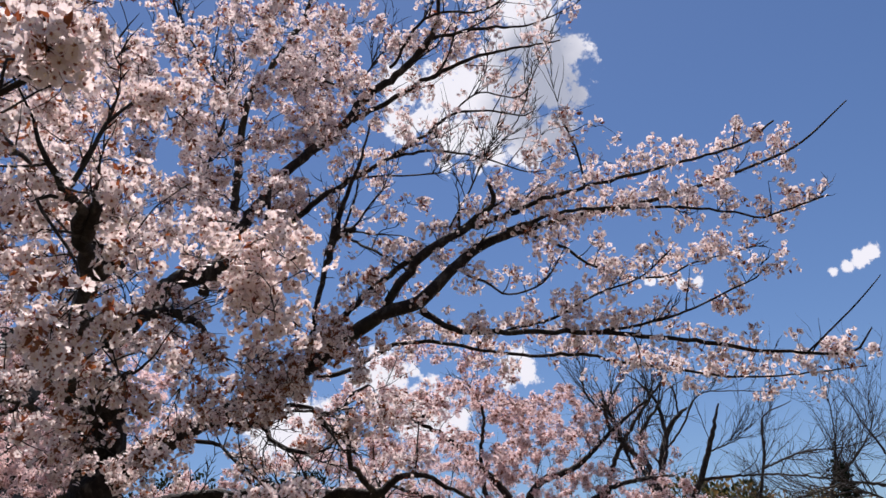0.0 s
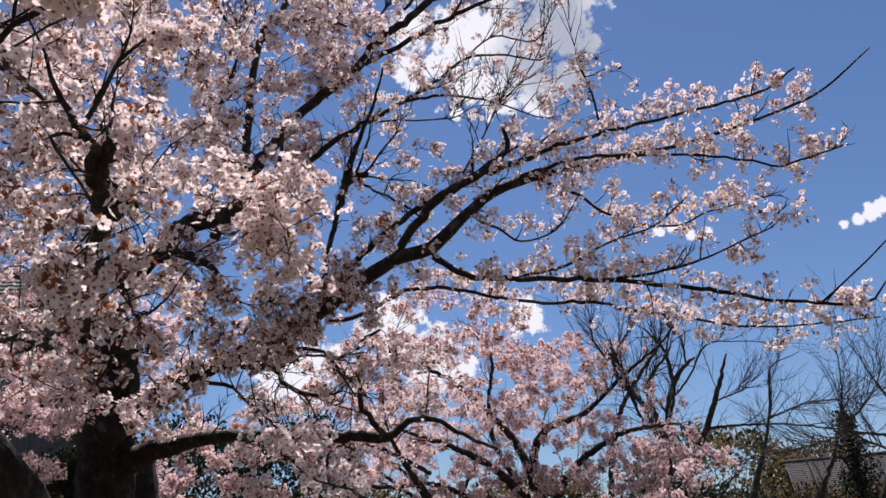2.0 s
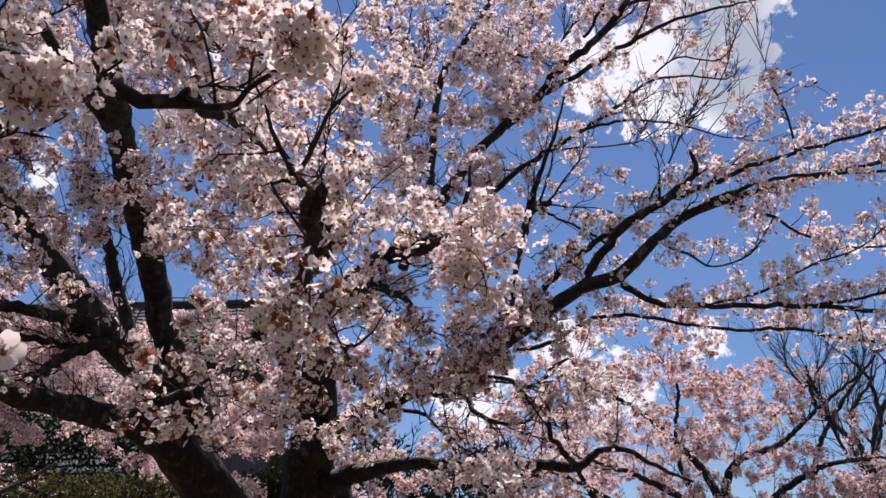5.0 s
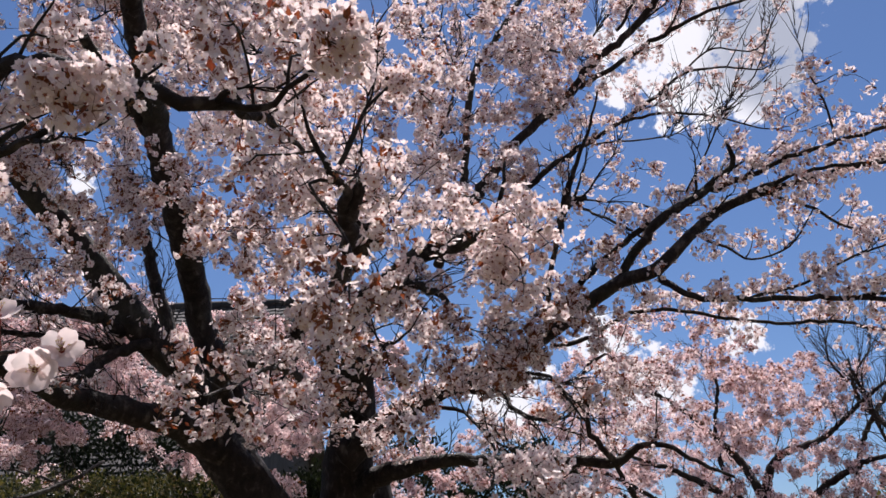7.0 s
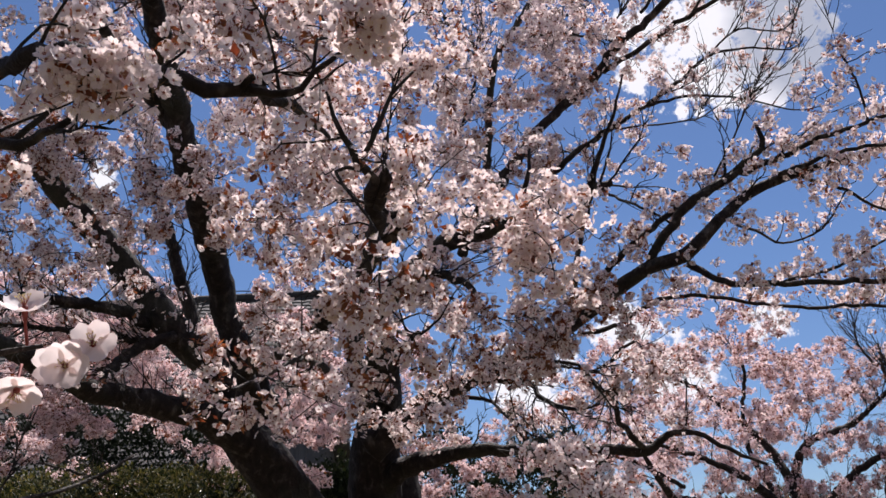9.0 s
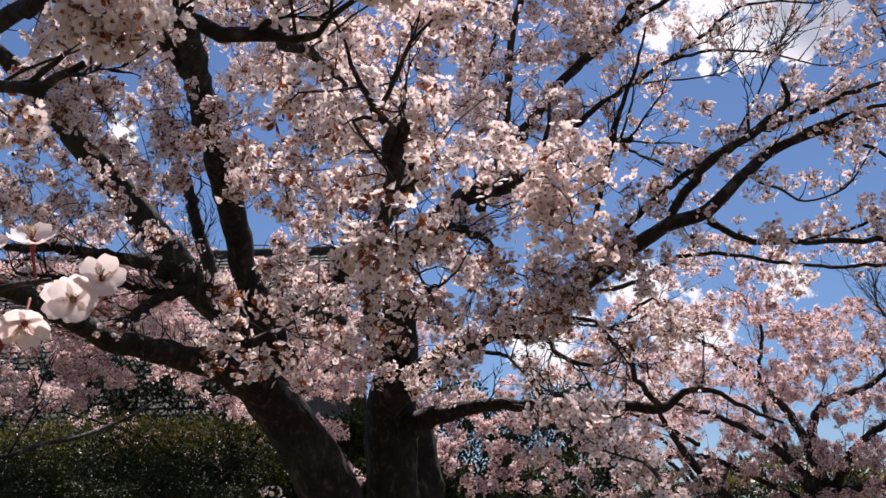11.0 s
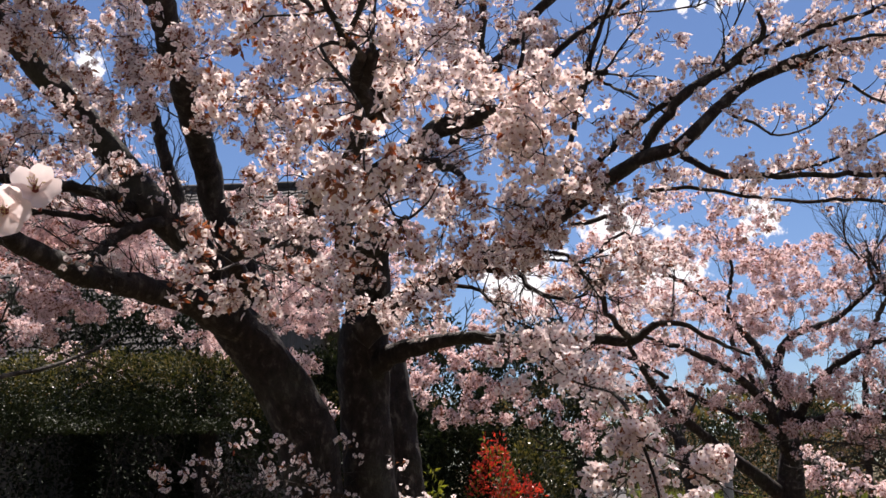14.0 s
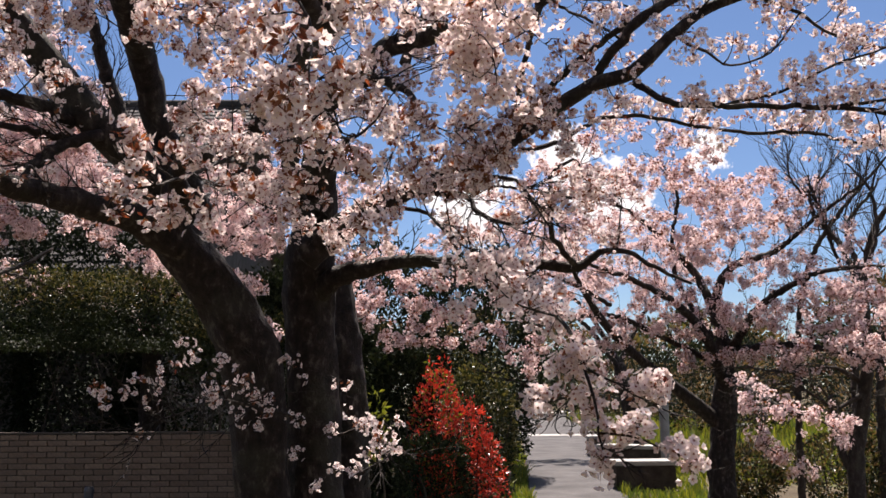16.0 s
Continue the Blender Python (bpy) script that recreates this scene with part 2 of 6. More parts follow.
# ---- mesh tools ----
class Batch:
    """Collects triangles with a material number each, and turns them into one mesh."""

    def __init__(self):
        self.v, self.f, self.m, self.count = [], [], [], 0

    def add(self, verts, tris, slot=0):
        verts, tris = np.asarray(verts, float).reshape(-1, 3), np.asarray(tris, int).reshape(-1, 3)
        self.v.append(verts)
        self.f.append(tris + self.count)
        self.m.append(np.full(len(tris), slot) if np.isscalar(slot) else np.asarray(slot))
        self.count += len(verts)

    def mesh(self, name, materials, smooth=True):
        me = bpy.data.meshes.new(name)
        v, f, m = np.concatenate(self.v), np.concatenate(self.f), np.concatenate(self.m)
        me.vertices.add(len(v))
        me.vertices.foreach_set("co", v.ravel().astype(np.float32))
        me.loops.add(len(f) * 3)
        me.loops.foreach_set("vertex_index", f.ravel().astype(np.int32))
        me.polygons.add(len(f))
        me.polygons.foreach_set("loop_start", np.arange(0, len(f) * 3, 3, dtype=np.int32))
        for x in materials:
            me.materials.append(x)
        me.polygons.foreach_set("material_index", m.astype(np.int32))
        me.polygons.foreach_set("use_smooth", np.full(len(f), smooth))
        me.update(calc_edges=True)
        return me


def part(name, mesh, parent, label="", kind=""):
    ob = new(name, mesh)
    ob.parent = parent
    return tagged(ob, label, kind=kind)


def bm_mesh(name, bm, mat, smooth=False):
    me = bpy.data.meshes.new(name)
    bmesh.ops.recalc_face_normals(bm, faces=bm.faces)
    bm.to_mesh(me)
    bm.free()
    me.materials.append(mat)
    for p in me.polygons:
        p.use_smooth = smooth
    return me


def thing(name, at, label, category, group="", kind=""):
    ob = new(name)
    ob.empty_display_size = 0.2
    ob.location = at
    return tagged(ob, label, category, group, kind)


def box(size, at=(0, 0, 0), bevel=0.01, turn=0.0, lean=0.0, into=None):
    bm = into or bmesh.new()
    got = bmesh.ops.create_cube(bm, size=1.0)
    bmesh.ops.scale(bm, vec=size, verts=got["verts"])
    if bevel:
        edges = list({e for v in got["verts"] for e in v.link_edges})
        res = bmesh.ops.bevel(bm, geom=edges, offset=bevel, segments=2, affect="EDGES")
        verts = list({v for f in res["faces"] for v in f.verts} | {v for v in got["verts"] if v.is_valid})
    else:
        verts = got["verts"]
    bmesh.ops.transform(bm, matrix=Matrix.Translation(at) @ Matrix.Rotation(turn, 4, "Z") @ Matrix.Rotation(lean, 4, "X"), verts=verts)
    return bm


def cylinder(radius, depth, at=(0, 0, 0), axis="Z", sides=24, into=None, taper=1.0):
    bm = into or bmesh.new()
    got = bmesh.ops.create_cone(bm, cap_ends=True, segments=sides, radius1=radius, radius2=radius * taper, depth=depth)
    turn = {"Z": Matrix(), "X": Matrix.Rotation(radians(90), 4, "Y"), "Y": Matrix.Rotation(radians(90), 4, "X")}[axis]
    bmesh.ops.transform(bm, matrix=Matrix.Translation(at) @ turn, verts=got["verts"])
    return bm


def unit(v):
    return v / (np.linalg.norm(v, axis=-1, keepdims=True) + 1e-9)


def spline(points, step):
    """Catmull-Rom through rows of x, y, z, radius, at about even steps."""
    p = np.asarray(points, float)
    p = np.vstack([2 * p[0] - p[1], p, 2 * p[-1] - p[-2]])
    out = []
    for i in range(1, len(p) - 2):
        a, b, c, d = p[i - 1:i + 3]
        n = max(2, int(np.linalg.norm(c[:3] - b[:3]) / step))
        for t in np.arange(n) / n:
            out.append(0.5 * (2 * b + (c - a) * t + (2 * a - 5 * b + 4 * c - d) * t * t + (3 * b - a - 3 * c + d) * t ** 3))
    out.append(p[-2])
    out = np.array(out)
    out[:, 3] = np.maximum(out[:, 3], 0.0012)
    return out


def tube(batch, path, sides, rough=0.0, slot=0, rng=None):
    """A closed round branch along rows of x, y, z, radius."""
    c, r = path[:, :3], path[:, 3]
    t = unit(np.gradient(c, axis=0))
    ref = np.array([0.31, 0.17, 0.93]) if abs(t[0] @ [0.31, 0.17, 0.93]) < 0.9 else np.array([0.9, 0.1, 0.1])
    frames = []
    u = unit(np.cross(t[0], ref))
    for k in range(len(c)):
        u = unit(u - t[k] * (u @ t[k]))
        frames.append((u, np.cross(t[k], u)))
    ang = np.arange(sides) * 2 * np.pi / sides
    rings = []
    for k, (u, w) in enumerate(frames):
        ring = np.cos(ang)[:, None] * u + np.sin(ang)[:, None] * w
        rr = np.full(sides, r[k])
        if rough:
            q = c[k] * (0.35 / max(r[k], 0.02))
            rr = rr * (1 + rough * np.array([noise.noise(Vector(q * 0.6 + ring[j] * 1.3)) + 0.5 * noise.noise(Vector(q * 2.1 + ring[j] * 3.1)) + 0.3 * noise.noise(Vector(q * 6.3 + ring[j] * 8.0)) for j in range(sides)]))
        rings.append(c[k] + ring * rr[:, None])
    v = np.vstack(rings + [c[:1] - t[:1] * r[0] * 0.3, c[-1:] + t[-1:] * r[-1] * 0.5])
    n = len(c)
    i, j = np.meshgrid(np.arange(n - 1), np.arange(sides), indexing="ij")
    i, j = i.ravel(), j.ravel()
    a, b = i * sides + j, i * sides + (j + 1) % sides
    f = np.vstack([np.stack([a, b, b + sides], 1), np.stack([a, b + sides, a + sides], 1)])
    js = np.arange(sides)
    low = np.stack([np.full(sides, n * sides), (js + 1) % sides, js], 1)
    top = np.stack([np.full(sides, n * sides + 1), (n - 1) * sides + js, (n - 1) * sides + (js + 1) % sides], 1)
    batch.add(v, np.vstack([f, low, top]), slot)


def flower_shape(fine):
    """A five-petalled flower of radius 1 that opens along +z: vertices, triangles and material numbers."""
    v, f, m = [], [], []
    for k in range(5):
        a = k * 2 * math.pi / 5
        c, s = math.cos(a), math.sin(a)
        if fine:
            rows = [(0.06, 0.0, 0.0), (0.62, 0.44, 0.22), (1.0, 0.20, 0.34), (0.91, 0.0, 0.26), (1.0, -0.20, 0.34), (0.62, -0.44, 0.22)]
            tris = [(0, 2, 1), (0, 3, 2), (0, 4, 3), (0, 5, 4)]
        else:
            rows = [(0.04, 0.0, 0.0), (0.70, 0.45, 0.22), (1.0, 0.0, 0.30), (0.70, -0.45, 0.22)]
            tris = [(0, 2, 1), (0, 3, 2)]
        n = len(v)
        v += [(x * c - y * s, x * s + y * c, z) for x, y, z in rows]
        f += [(p + n, q + n, r + n) for p, q, r in tris]
        m += [0] * len(tris)
    for z, rad, turn in ((0.10, 0.29, 0.0), (0.11, 0.27, 1.047), (-0.05, 0.34, 0.0)):
        n = len(v)
        v += [(math.cos(k * 2.0944 + turn) * rad, math.sin(k * 2.0944 + turn) * rad, z) for k in range(3)]
        f.append((n, n + 1, n + 2))
        m.append(1)
    if fine:
        for k in range(5):
            a = k * 1.2566 + 0.5
            n = len(v)
            v += [(0.05 * math.cos(a), 0.05 * math.sin(a), 0.1), (0.42 * math.cos(a), 0.42 * math.sin(a), 0.36), (0.36 * math.cos(a + 0.2), 0.36 * math.sin(a + 0.2), 0.38)]
            f.append((n, n + 1, n + 2))
            m.append(4)
    return np.array(v), np.array(f), np.array(m)


FLOWER_FINE, FLOWER_PLAIN = flower_shape(True), flower_shape(False)
_v, _f, _m = [], [], []
for _k in range(5):
    _a = _k * 1.2566
    _v += [(0.0, 0.0, 0.0)] + [(1.02 * math.cos(_a + q), 1.02 * math.sin(_a + q), 0.28) for q in (-0.56, 0.56)]
    _f.append((3 * _k, 3 * _k + 1, 3 * _k + 2))
    _m.append(0)
_v += [(0.34, 0, 0.10), (-0.17, 0.29, 0.10), (-0.17, -0.29, 0.10)]
_f.append((15, 16, 17))
_m.append(1)
FLOWER_FAR = (np.array(_v), np.array(_f), np.array(_m))
LEAF_FAR = (np.array([(0, 0, 0), (0.45, 0.24, 0.07), (1.0, 0, -0.05), (0.45, -0.24, 0.07)]), np.array([(0, 2, 1), (0, 3, 2)]), None)
LEAF_SHAPE = (np.array([(0, 0, 0), (0.45, 0.22, 0.06), (1.0, 0, -0.05), (0.45, -0.22, 0.06), (0.45, 0, -0.03)]), np.array([(0, 4, 1), (1, 4, 2), (0, 3, 4), (3, 2, 4)]), None)


def scatter(batch, shape, at, facing, size, rng, slot=None, spin=True, along_x=False):
    """Copies of a small shape, each at its place, turned to face its way."""
    v, f, m = shape
    z = unit(np.asarray(facing, float))
    n = len(z)
    if n == 0:
        return
    x = unit(np.cross(z, unit(rng.normal(size=(n, 3)))))
    y = np.cross(z, x)
    basis = np.stack([z, x, y], 2) if along_x else np.stack([x, y, z], 2)
    pts = np.einsum("nij,vj->nvi", basis, v) * np.asarray(size)[:, None, None] + np.asarray(at)[:, None, :]
    tris = (f[None] + (np.arange(n) * len(v))[:, None, None]).reshape(-1, 3)
    slots = np.tile(m, n) if slot is None else slot
    batch.add(pts.reshape(-1, 3), tris, slots)


BLOSSOM_SLOTS = [PETAL, CENTRE, BRONZE, STALK, STAMEN]
PINK_SLOTS = [PINK_PETAL, CENTRE, BRONZE, STALK, STAMEN]


def bunches(batch, at, axis, rng, bronze, fine):
    """Bunches of cherry flowers on short stalks round each of the given knots, with a few unfolding leaves."""
    at, axis = np.asarray(at), unit(np.asarray(axis))
    if len(at) == 0:
        return
    count = rng.randint(5, 8, len(at)) if fine else rng.randint(7, 11, len(at))
    idx = np.repeat(np.arange(len(at)), count)
    way = unit(axis[idx] * 0.35 + unit(rng.normal(size=(len(idx), 3))))
    reach = rng.uniform(0.022, 0.052, len(idx))
    spot = at[idx] + way * reach[:, None]
    size = rng.uniform(0.0150, 0.0200, len(idx)) * (1.0 if fine else 0.84)
    face = way + 0.45 * rng.normal(size=way.shape)
    cupped = rng.rand(len(idx)) < 0.3
    shape = (FLOWER_FAR, FLOWER_PLAIN, FLOWER_FINE)[fine]
    half = (shape[0] * np.array([0.72, 0.72, 2.3]), shape[1], shape[2])
    scatter(batch, shape, spot[~cupped], face[~cupped], size[~cupped], rng)
    scatter(batch, half, spot[cupped], face[cupped], size[cupped], rng)
    if fine:
        side = unit(np.cross(way, rng.normal(size=way.shape))) * 0.0011
        v = np.stack([at[idx] - side, at[idx] + side, spot], 1)
        batch.add(v.reshape(-1, 3), np.arange(len(idx) * 3).reshape(-1, 3), 3)
    leaves = rng.poisson(bronze * 8.5 + (0.6 if bronze < 0.2 else 1.4 if fine else 2.2), len(at))
    il = np.repeat(np.arange(len(at)), leaves)
    if len(il):
        lw = unit(axis[il] * 0.8 + unit(rng.normal(size=(len(il), 3))))
        scatter(batch, LEAF_SHAPE if fine else LEAF_FAR, at[il] + lw * 0.01, lw, rng.uniform(0.014, 0.038, len(il)), rng, slot=2, along_x=True)


# ---- trees ----
class Tree:
    def __init__(self, name, at, label, category, bark, seed, extra=1.0):
        self.root = thing(name, at, label, category)
        self.base = np.array(at, float)
        self.bark, self.rng, self.extra = bark, np.random.RandomState(seed), extra
        self.bones = []
        self.flowers = BLOSSOM_SLOTS if extra == 1.0 else PINK_SLOTS
        self.fullness = 1.95 if extra == 1.0 else 1.9

    def fine(self, p):
        if p[2] - 1.63 > 0.80 * math.hypot(p[0], p[1]):
            return 0
        return 2 if p[1] < 3.3 else 1 if p[1] < 8 else 0


def shoot(rng, start, way, length, radius, lift=0.25, n=4):
    """The rows of a short, slightly crooked twig."""
    pts, p, w = [], np.array(start, float), unit(np.array(way, float))
    for k in range(n):
        pts.append((*p, radius * (1 - 0.75 * k / (n - 1))))
        p = p + w * length / (n - 1)
        w = unit(w + rng.normal(size=3) * 0.16 + np.array([0, 0, lift * 0.4]))
    return np.array(pts)


def branch(tree, kind, points, bloom=0.0, tip=0.96):
    """One trunk, limb, twig or stub of a tree, with its own spurs, twigs and bunches of flowers."""
    rng = tree.rng
    points = np.array(points, float)
    points[:, 3] *= 0.95 if kind == "trunk" else 0.79
    if kind == "trunk":
        first = points[0].copy()
        if first[2] > 0.1:
            foot = np.array([first[0] + (first[0] - points[1][0]) * 0.5, first[1], -0.08, first[3] * 1.25])
            points = np.vstack([foot, points])
        else:
            points[0][2] = -0.08
            points[0][3] *= 1.15
    big = points[:, 3].max()
    path = spline(points, max(0.045, min(big * 0.5, 0.07)))
    if big < 0.1:
        path[1:-1, :3] += rng.normal(size=(len(path) - 2, 3)) * np.minimum(0.006, path[1:-1, 3:4] * 0.35)
    batch = Batch()
    sides = 26 if big > 0.12 else 11 if big > 0.05 else 8 if big > 0.02 else 6
    tube(batch, path, sides, 0.24 if big > 0.12 else 0.16 if big > 0.06 else 0.10 if big > 0.015 else 0.0)
    tree.bones.append((path, big))
    knots, axes = [], []
    length = np.linalg.norm(np.diff(path[:, :3], axis=0), axis=1).sum()
    tangent = unit(np.gradient(path[:, :3], axis=0))
    if bloom > 0:
        thin = np.where(path[:, 3] < (0.034 if bloom <= 1 else 0.022) * tree.extra)[0]
        if len(thin) > 2:
            share = len(thin) / len(path)
            for _ in range(int(length * share * (17 if bloom > 1 else 12) * bloom * tree.extra ** -0.5)):
                k = thin[int(len(thin) * rng.uniform(0, tip))]
                out = unit(np.cross(tangent[k], rng.normal(size=3)) + np.array([0, 0, 0.55]))
                tw = shoot(rng, path[k, :3], out, rng.uniform(0.03, 0.13), 0.0028, 0.3, 3)
                tube(batch, tw, 3)
                for _ in range(rng.randint(1, 4)):
                    knots.append(tw[-1, :3] + rng.normal(size=3) * 0.02)
                    axes.append(out)
        slim = bloom > 1
        for _ in range(int(length * (1.2 if slim else 3.2) * bloom)):
            k = rng.randint(int(len(path) * 0.25), int(len(path) * tip))
            if path[k, 3] > 0.06:
                continue
            out = unit(np.cross(tangent[k], rng.normal(size=3)) * 0.9 + tangent[k] * 0.5 + np.array([0, 0, 0.35]))
            size = rng.uniform(0.12, 0.25) if slim else rng.uniform(0.18, 0.5)
            tw = shoot(rng, path[k, :3], out, size, 0.0045, 0.2, 6)
            tube(batch, tw, 4)
            for q in range(2, 6):
                for _ in range(rng.randint(0, 2)):
                    sd = unit(rng.normal(size=3) + np.array([0, 0, 0.4]))
                    sp = shoot(rng, tw[q, :3], sd, rng.uniform(0.02, 0.08), 0.0022, 0.2, 3)
                    tube(batch, sp, 3)
                    if rng.rand() < bloom + 0.1:
                        knots.append(sp[-1, :3])
                        axes.append(sd)
    if kind == "trunk":
        name, label = "trunk", "dark rough cherry bark with pale scars" if tree.bark is BARK else "grey bark"
    elif kind == "stub":
        name, label = "stub", "sawn-off limb with a rounded end"
    else:
        name, label = ("limb", "") if big > 0.02 else ("branch", "")
    ob = part(name, batch.mesh(name, [tree.bark]), tree.root, label)
    ob.matrix_parent_inverse = Matrix.Translation(-Vector(tree.base))
    if knots:
        fb = Batch()
        knots, axes = np.array(knots), np.array(axes)
        bunches(fb, knots, axes, rng, 0.22, tree.fine(knots.mean(0)))
        part("blossoms", fb.mesh("blossoms", tree.flowers, False), ob, "pale pink five-petalled flowers with bronze young leaves", "stuff")
    return ob


def blossom_masses(tree, spots):
    """Sprays of twigs that leave the nearest limb and carry a full head of flowers: x, y, z, radius, density, share of bronze leaves."""
    rng = tree.rng
    for x, y, z, radius, dense, bronze in spots:
        mid = np.array([x, y, z])
        best = None
        for path, big in tree.bones:
            d = np.linalg.norm(path[:, :3] - mid, axis=1) + 0.5 * np.maximum(0, path[:, 2] - z)
            k = int(d.argmin())
            if path[:, 1].mean() < 3.0:
                d = d + 4.0 * np.maximum(0.0, d - 0.45)
            score = d[k] + 0.25 * big if big != 0.6 else d[k] + 0.05
            if best is None or score < best[0]:
                best = (score, path[k])
        start = best[1][:3]
        reach = np.linalg.norm(mid - start)
        end = mid + unit(mid - start) * radius * 0.6
        batch = Batch()
        thick = max(0.0022, min(best[1][3] * 0.7, 0.003 + 0.006 * reach))
        wob = rng.normal(size=(2, 3)) * 0.09 * reach
        lift = np.array([0, 0, 0.10 * reach])
        stem = spline([(*start, thick), (*(start * 0.67 + mid * 0.33 + wob[0] + lift * 0.7), thick * 0.8), (*(start * 0.33 + mid * 0.67 + wob[1] + lift), thick * 0.62), (*mid, thick * 0.45), (*end, 0.0018)], 0.05)
        tube(batch, stem, 6 if thick > 0.01 else 5)
        unit_size = 0.042
        n = max(2, int(dense * tree.fullness * (radius / unit_size) ** 2 * (1.0 if radius < 0.3 else 0.8)))
        heads = max(2, n // (3 if tree.fine(mid) else 6))
        way = unit(rng.normal(size=(heads, 3)))
        flat = 0.85 if tree.fine(mid) else 0.5
        if dense >= 2.0:
            heads = max(2, n // 2)
            way = unit(rng.normal(size=(heads, 3)))
        core = max(0.35, (radius - 0.035) / radius) if dense >= 2.0 else 1.0
        head = mid + way * (core * radius * rng.uniform(0.2, 1.0, heads) ** 0.5)[:, None] * np.array([1.0, 0.9, flat])
        group = rng.randint(0, heads, n)
        knots = head[group] + rng.normal(size=(n, 3)) * (0.012 if dense >= 2.0 else 0.02 if tree.fine(mid) else 0.028)
        hubs = stem[int(len(stem) * 0.4):]
        for i in range(heads):
            if tree.fine(mid) or i % 3 == 0:
                hub = hubs[int(np.linalg.norm(hubs[:, :3] - head[i], axis=1).argmin() * rng.uniform(0.5, 1.0)), :3]
                sway = rng.normal(size=(2, 3)) * 0.10 * np.linalg.norm(head[i] - hub)
                tube(batch, np.array([(*hub, 0.003), (*(hub * 0.67 + head[i] * 0.33 + sway[0]), 0.0025), (*(hub * 0.33 + head[i] * 0.67 + sway[1]), 0.002), (*head[i], 0.0014)]), 3)
        tree.bones.append((stem, 0.6))
        ob = part("spray", batch.mesh("spray", [tree.bark]), tree.root, "thin dark twigs")
        ob.matrix_parent_inverse = Matrix.Translation(-Vector(tree.base))
        fb = Batch()
        bunches(fb, knots, knots - mid + np.array([0, 0, 0.03]), rng, bronze, tree.fine(mid))
        part("blossoms", fb.mesh("blossoms", tree.flowers, False), ob, "dense heads of pale pink cherry flowers", "stuff")


def crown_fill(tree, centre, radii, count, size, dense, bronze):
    """Further flowering sprays spread through an egg-shaped part of the crown."""
    rng, spots = tree.rng, []
    for _ in range(count):
        w = unit(rng.normal(size=3)) * rng.uniform(0.2, 1.0) ** 0.4
        p = np.array(centre) + w * np.array(radii)
        spots.append((*p, size * rng.uniform(0.7, 1.25), dense, bronze * rng.uniform(0, 2)))
    blossom_masses(tree, spots)


def fine_twigs(tree, count, reach, droop=0.0, levels=2, only=0.2, inside=99.0, high=-9.0, left=99.0):
    """Bare forked twigs all over a tree's limbs, as one mesh."""
    rng, batch = tree.rng, Batch()
    limbs = [b for b in tree.bones if b[1] != 0.6 and b[0][:, 2].mean() > high and (left > 50 or (b[0][:, 0].mean() < left and b[0][:, 1].mean() > 4.2)) and (high < 0 or b[0][:, 0].mean() > -0.3) and (inside > 50 or (-1.7 < b[0][:, 0].mean() < inside and b[0][:, 1].mean() > 4.5))]
    for _ in range(count):
        path, big = limbs[rng.randint(len(limbs))]
        k = rng.randint(int(len(path) * only), len(path))
        t = path[min(k + 1, len(path) - 1), :3] - path[max(k - 1, 0), :3]
        out = unit(unit(t) * 0.95 + 0.75 * unit(rng.normal(size=3)) + np.array([0, 0, 0.35 - droop]))
        tw = shoot(rng, path[k, :3], out, reach * rng.uniform(0.4, 1.0), min(0.009 if droop != 0.15 else 0.0055, path[k, 3] * 0.6), 0.25 - droop, 7)
        tube(batch, tw, 4)
        if levels > 1:
            for q in range(1, 7):
                for _ in range(rng.randint(1, 3)):
                    o2 = unit(unit(tw[q, :3] - tw[q - 1, :3]) * 1.1 + 0.65 * unit(rng.normal(size=3)))
                    t2 = shoot(rng, tw[q, :3], o2, reach * rng.uniform(0.12, 0.4), 0.0035, 0.25 - droop, 5)
                    tube(batch, t2, 3)
    ob = part("twig_growth", batch.mesh("twig_growth", [tree.bark]), tree.root, "bare grey-brown twigs", "stuff")
    ob.matrix_parent_inverse = Matrix.Translation(-Vector(tree.base))


# ---- ground, path and road ----
def sheet(name, corners, z, mat, label, category, cuts=1, kind="structure"):
    bm = bmesh.new()
    bm.faces.new([bm.verts.new((x, y, z)) for x, y in corners])
    return tagged(new(name, bm_mesh(name, bm, mat)), label, category, kind=kind)


sheet("ground", [(-400, -400), (400, -400), (400, 400), (-400, 400)], 0.0, SOIL, "brown garden soil with thin green weeds", "ground")


def slab(name, corners, top, mat, label, category):
    bm = bmesh.new()
    low = [bm.verts.new((x, y, -0.05)) for x, y in corners]
    high = [bm.verts.new((x, y, top)) for x, y in corners]
    bm.faces.new(high)
    n = len(corners)
    for i in range(n):
        bm.faces.new((low[i], low[(i + 1) % n], high[(i + 1) % n], high[i]))
    return tagged(new(name, bm_mesh(name, bm, mat)), label, category, kind="structure")


slab("path", [(1.0, 9.2), (2.26, 9.2), (4.95, 31.2), (2.72, 31.2)], 0.03, ASPHALT, "worn grey asphalt footpath between grass verges", "path")
slab("kerb", [(1.9, 31.25), (5.6, 31.25), (5.7, 32.4), (1.9, 32.4)], 0.04, CONCRETE, "pale concrete edging strip across the end of the footpath", "kerb")
slab("pavement", [(1.9, 32.45), (6.2, 32.45), (8.0, 59.9), (3.0, 59.9)], 0.025, ASPHALT, "worn grey asphalt lane beyond the edging strip", "pavement")
slab("road", [(-60, 60.05), (80, 60.05), (80, 66), (-60, 66)], 0.02, CONCRETE, "pale concrete road crossing behind the gardens", "road")


